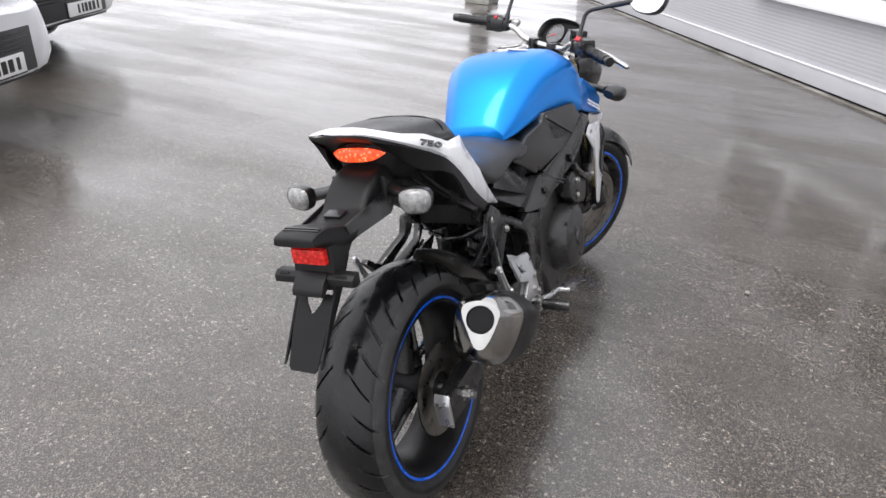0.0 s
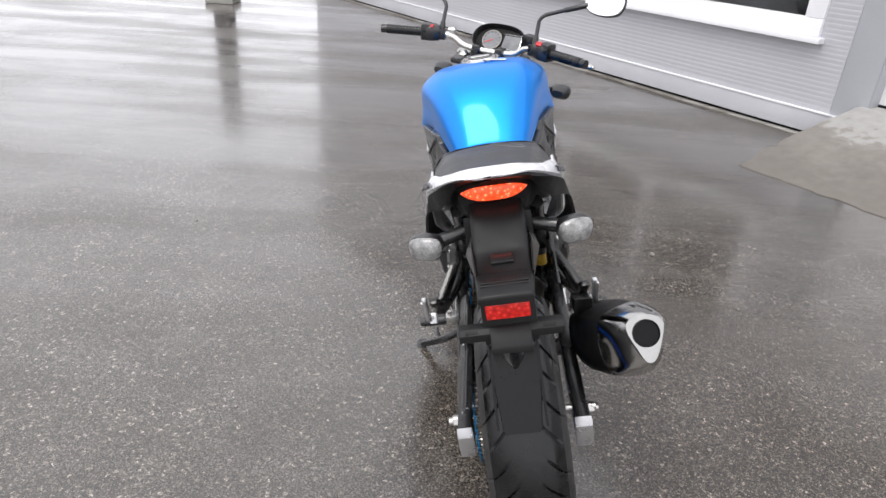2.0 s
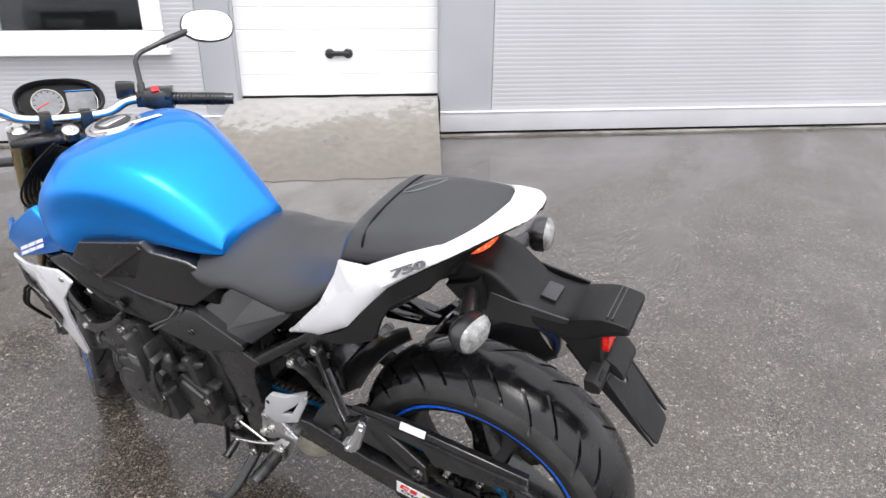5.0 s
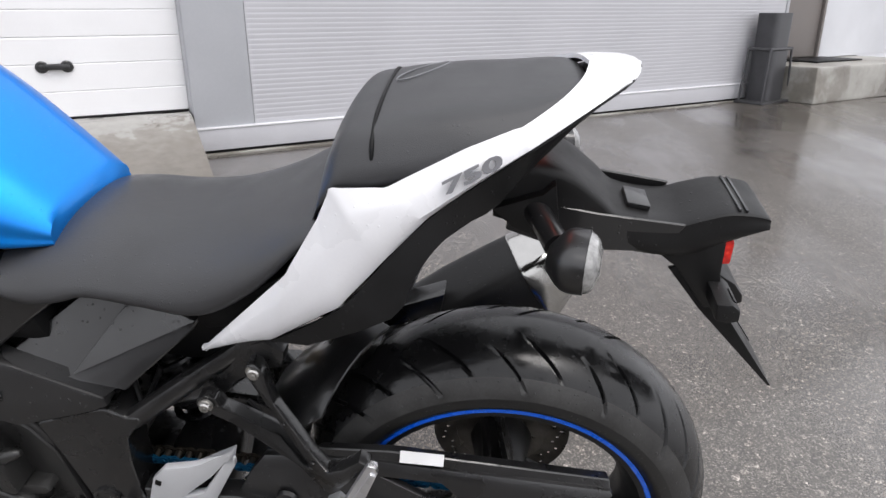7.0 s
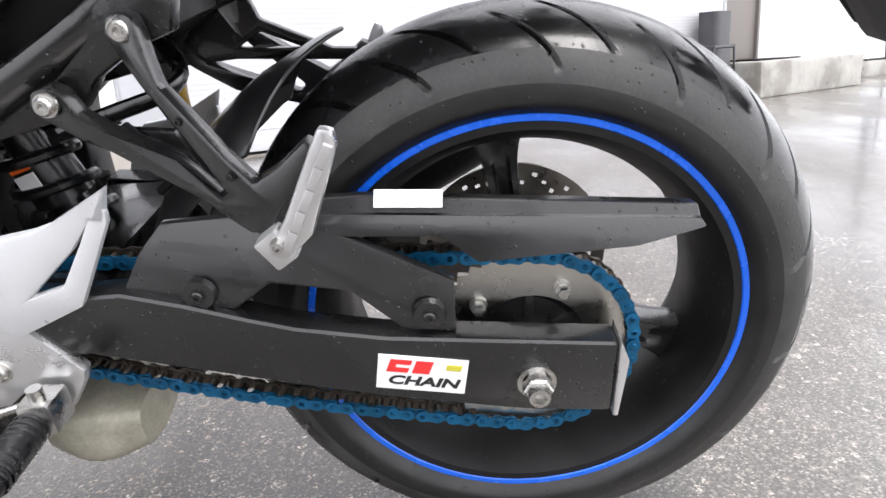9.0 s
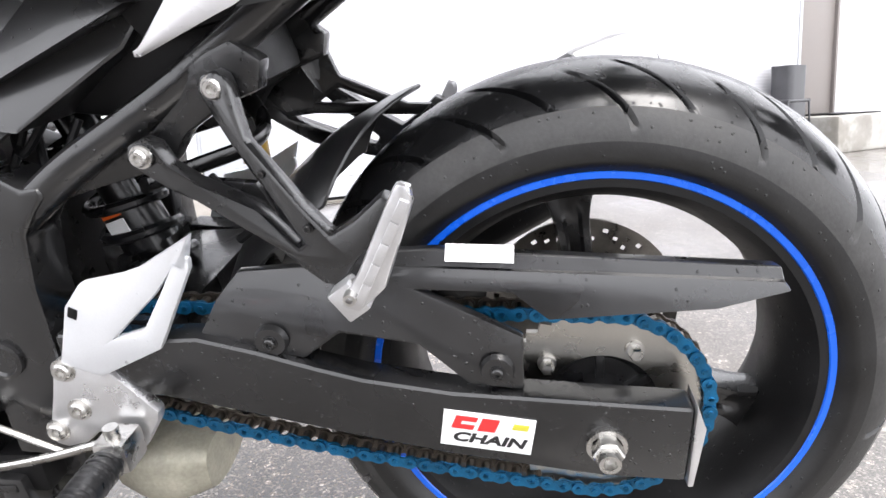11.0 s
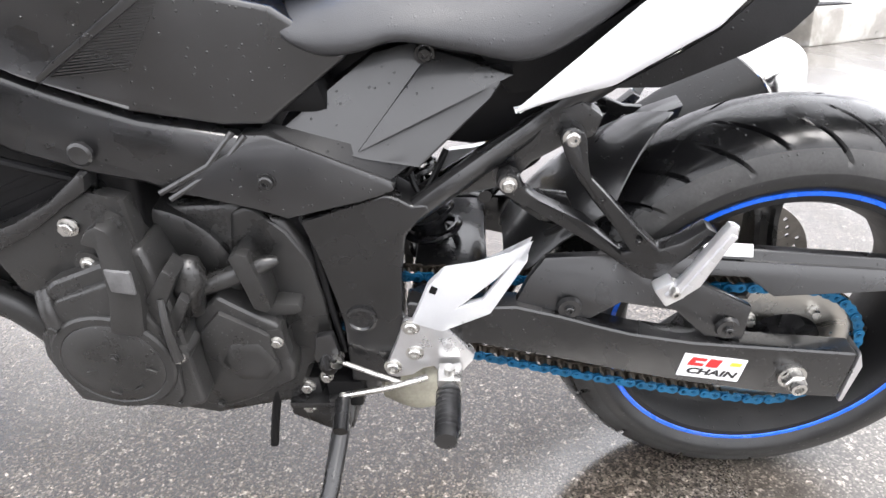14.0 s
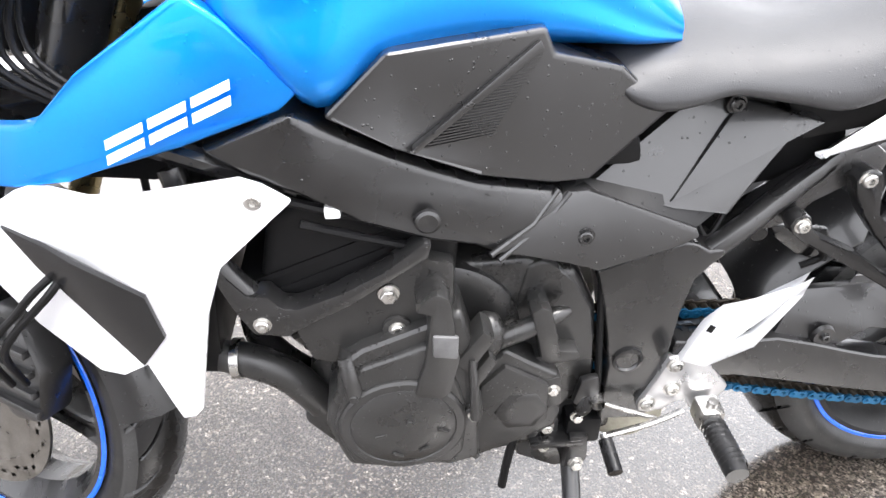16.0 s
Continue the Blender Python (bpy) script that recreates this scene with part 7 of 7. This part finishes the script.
    front("mirror_shell", moved(skin([head(1.0, -0.006), head(1.03, 0.0), head(0.95, 0.014), head(0.6, 0.028), head(0.2, 0.034)]), hm), BLACK, stem, "black mirror shell")
    front("mirror_glass", moved(skin([head(0.955, -0.0075), head(0.955, -0.0055)]), hm), MIRROR, stem, "mirror glass showing the bright sky")
    sig = front("front_turn_signal", joined(tube([(sx * 0.125, 1.235, 0.858), (sx * 0.175, 1.248, 0.855), (sx * 0.21, 1.255, 0.853)], [0.013, 0.011, 0.013], sides=12), moved(loft([(-0.030, [(0, 0.012), (0.018, 0.009), (0.022, 0.0), (0.014, -0.010), (0, -0.013)]), (0.0, [(0, 0.026), (0.030, 0.020), (0.038, 0.0), (0.026, -0.022), (0, -0.026)]), (0.025, [(0, 0.024), (0.028, 0.018), (0.034, 0.0), (0.024, -0.020), (0, -0.024)])], 3, 3), pose(sx * 0.245, 1.262, 0.851))), BLACK, None, "front turn signal in a black housing")
    front("lens", moved(loft([(0.0255, [(0, 0.023), (0.027, 0.017), (0.033, 0.0), (0.023, -0.019), (0, -0.023)]), (0.042, [(0, 0.010), (0.012, 0.008), (0.016, 0.0), (0.010, -0.009), (0, -0.010)])], 3, 3), pose(sx * 0.245, 1.262, 0.851)), LENS, sig, "clear front turn signal lens")
bar = front("handlebar", tube([(-0.36, 1.053, 1.018), (-0.235, 1.104, 1.018), (-0.150, 1.130, 1.014), (-0.095, 1.142, 0.985), (0.0, 1.145, 0.978), (0.095, 1.142, 0.985), (0.150, 1.130, 1.014), (0.235, 1.104, 1.018), (0.36, 1.053, 1.018)], 0.0112, sides=16), CHROME, None, "bright tapered handlebar")
for sx in (-1, 1):
    front("bar_clamp", moved(box(-0.014, 0.014, -0.022, 0.022, -0.028, 0.020, 0.005), pose(sx * 0.045, 1.145, 0.976)), FRAME, bar, "black handlebar clamp")
front("top_yoke", joined(moved(slab([(1.20, 0.965), (1.10, 0.945), (1.10, 0.925), (1.20, 0.945)], -0.13, 0.13, 1, 0.008), pose(0, 0, 0)), moved(lathe([(0, 0.022), (0.012, 0.020), (0.012, 0)], 6), Matrix.Translation((0, 1.115, 0.952)) @ STEER_AXIS.to_track_quat("X", "Z").to_matrix().to_4x4())), FRAME, None, "black upper fork yoke")
front("ignition_lock", moved(lathe([(0, 0.020), (0.02, 0.019), (0.022, 0.012), (0.020, 0.004), (0.020, 0)], 28), Matrix.Translation((0, 1.095, 0.945)) @ STEER_AXIS.to_track_quat("X", "Z").to_matrix().to_4x4()), STEEL, None, "bright ignition lock")
front("lower_yoke", slab([(1.28, 0.745), (1.19, 0.725), (1.19, 0.70), (1.28, 0.72)], -0.13, 0.13, 1, 0.008), FRAME, None)
part("steering_head", tube([(0, 1.118, 0.925), (0, 1.205, 0.74)], 0.034, smooth=False, sides=24), FRAME, bike, "black steering head")


def cluster():
    """Instrument pod: a hooded shell, a round dial and a screen beside it."""
    tilt = Matrix.Translation((0, 1.232, 0.998)) @ pose(0, 0, 0, 52, 0, 0)
    def ring(scale, w, d=0.0):
        out = []
        for k in range(40):
            a = 2 * math.pi * k / 40
            out.append((scale * 0.098 * math.copysign(abs(math.cos(a)) ** 0.75, math.cos(a)), scale * 0.050 * math.copysign(abs(math.sin(a)) ** 0.85, math.sin(a)) * (1.12 if math.sin(a) > 0 else 0.95), w))
        return out
    shell = skin([ring(0.5, -0.060), ring(0.9, -0.045), ring(1.04, -0.01), ring(1.06, 0.018), ring(1.02, 0.022), ring(0.97, 0.016), ring(0.93, 0.0)], caps=True)
    pod = front("instrument_pod", moved(shell, tilt), BLACK, None, "black instrument pod with a round dial and a screen")
    front("face_plate", moved(skin([ring(0.925, -0.002), ring(0.925, 0.0008)]), tilt), DARK, pod, "dark face behind the dial")
    front("dial", moved(skin([[(0.036 * math.cos(a) - 0.028, 0.036 * math.sin(a), w) for a in (2 * math.pi * k / 40 for k in range(40))] for w in (0.001, 0.006)]), tilt), DIAL, pod, "pale grey rev counter face")
    front("dial_ring", moved(moved(lathe([(0.004, 0.0375), (0.009, 0.037), (0.009, 0.035), (0.004, 0.035)], 48, True), pose(0, 0, 0, 0, -90, 0)), tilt @ pose(-0.028, 0, 0)), DISC, pod, "dull metal dial ring")
    front("screen", moved(box(0.016, 0.082, -0.026, 0.026, 0.001, 0.006, 0.003), tilt), DIAL, pod, "grey liquid crystal screen")
    front("screen_frame", moved(tube([(0.014, -0.029, 0.006), (0.082, -0.029, 0.006), (0.086, 0.0, 0.006), (0.080, 0.030, 0.006), (0.014, 0.030, 0.006)], 0.0018, smooth=False, sides=6), tilt), CHROME, pod)
    for k in range(10):
        a = radians(215 - 27 * k)
        front("tick", moved(box(-0.0012, 0.0012, 0.027, 0.033, 0.006, 0.0068, 0), tilt @ pose(-0.028, 0, 0, 0, 0, math.degrees(a) - 90)), INK, pod)
    front("needle", moved(box(-0.0012, 0.0012, -0.004, 0.028, 0.0062, 0.0075, 0), tilt @ pose(-0.028, 0, 0, 0, 0, 118)), INK_RED, pod, "red needle")
    front("headlight", moved(loft([(-0.02, [(0, 0.07), (0.08, 0.06), (0.10, 0.0), (0.07, -0.09), (0, -0.11)]), (0.05, [(0, 0.08), (0.09, 0.07), (0.11, 0.0), (0.075, -0.10), (0, -0.12)]), (0.12, [(0, 0.05), (0.06, 0.045), (0.085, -0.01), (0.05, -0.09), (0, -0.11)]), (0.15, [(0, 0.01), (0.03, 0.0), (0.045, -0.03), (0.03, -0.07), (0, -0.085)])]), pose(0, 1.255, 0.875)), BLACK, None, "black headlight cowl")
    lamp = front("headlight_lens", moved(loft([(0.10, [(0, 0.03), (0.05, 0.025), (0.075, -0.02), (0.045, -0.085), (0, -0.10)]), (0.158, [(0, 0.0), (0.03, -0.005), (0.04, -0.035), (0.025, -0.065), (0, -0.075)])], 3, 3), pose(0, 1.255, 0.872)), LENS, None, "clear headlight lens")


cluster()
fend = []
for x in (-0.068, -0.058, -0.035, 0.0, 0.035, 0.058, 0.068):
    k = (abs(x) / 0.068) ** 2.5
    fend.append([(x, 1.43 + (0.325 - 0.045 * k) * math.cos(a), 0.30 + (0.325 - 0.045 * k) * math.sin(a)) for a in (radians(d) for d in range(25, 176, 10))])
front("front_fender", sheet(fend, 0.004, 0.0), BLACK, None, "black front fender")
for sx in (-1, 1):
    front("brake_hose", tube([(sx * 0.105, 1.31, 0.36), (sx * 0.125, 1.27, 0.45), (sx * 0.11, 1.235, 0.58), (sx * 0.06, 1.22, 0.72)], 0.0055, sides=10), DARK, None, "black front brake hose")

for o in (0.0, 0.016):
    part("brake_line", tube([(-0.192, 1.165, 0.628), (-0.2185, 1.180 + o, 0.610), (-0.217, 1.211 + o, 0.580), (-0.214, 1.240 + o, 0.552), (-0.205, 1.266 + o, 0.515), (-0.17, 1.285 + o, 0.44)], 0.0042, sides=10), DARK, bike, "black front brake line")

# ---- small things on the ground ----
def pebble(x, y, r, name="pebble"):
    bm = bmesh.new()
    bmesh.ops.create_icosphere(bm, subdivisions=2, radius=r)
    for v in bm.verts:
        v.co *= 1 + 0.25 * noise.noise(v.co * (1.3 / r))
        v.co.z = v.co.z * 0.6 + r * 0.45
    return solid(name, bm, CONCRETE, "small pale stone lying on the asphalt", "stone", pose(x, y, 0), group="loose stones")


for x, y, r in ((0.705, 1.56, 0.012), (-0.35, 2.4, 0.006), (0.95, 1.1, 0.006), (1.25, 1.7, 0.007), (-1.5, 1.6, 0.006), (-0.9, 0.3, 0.005), (0.55, 0.25, 0.006)):
    pebble(x, y, r)
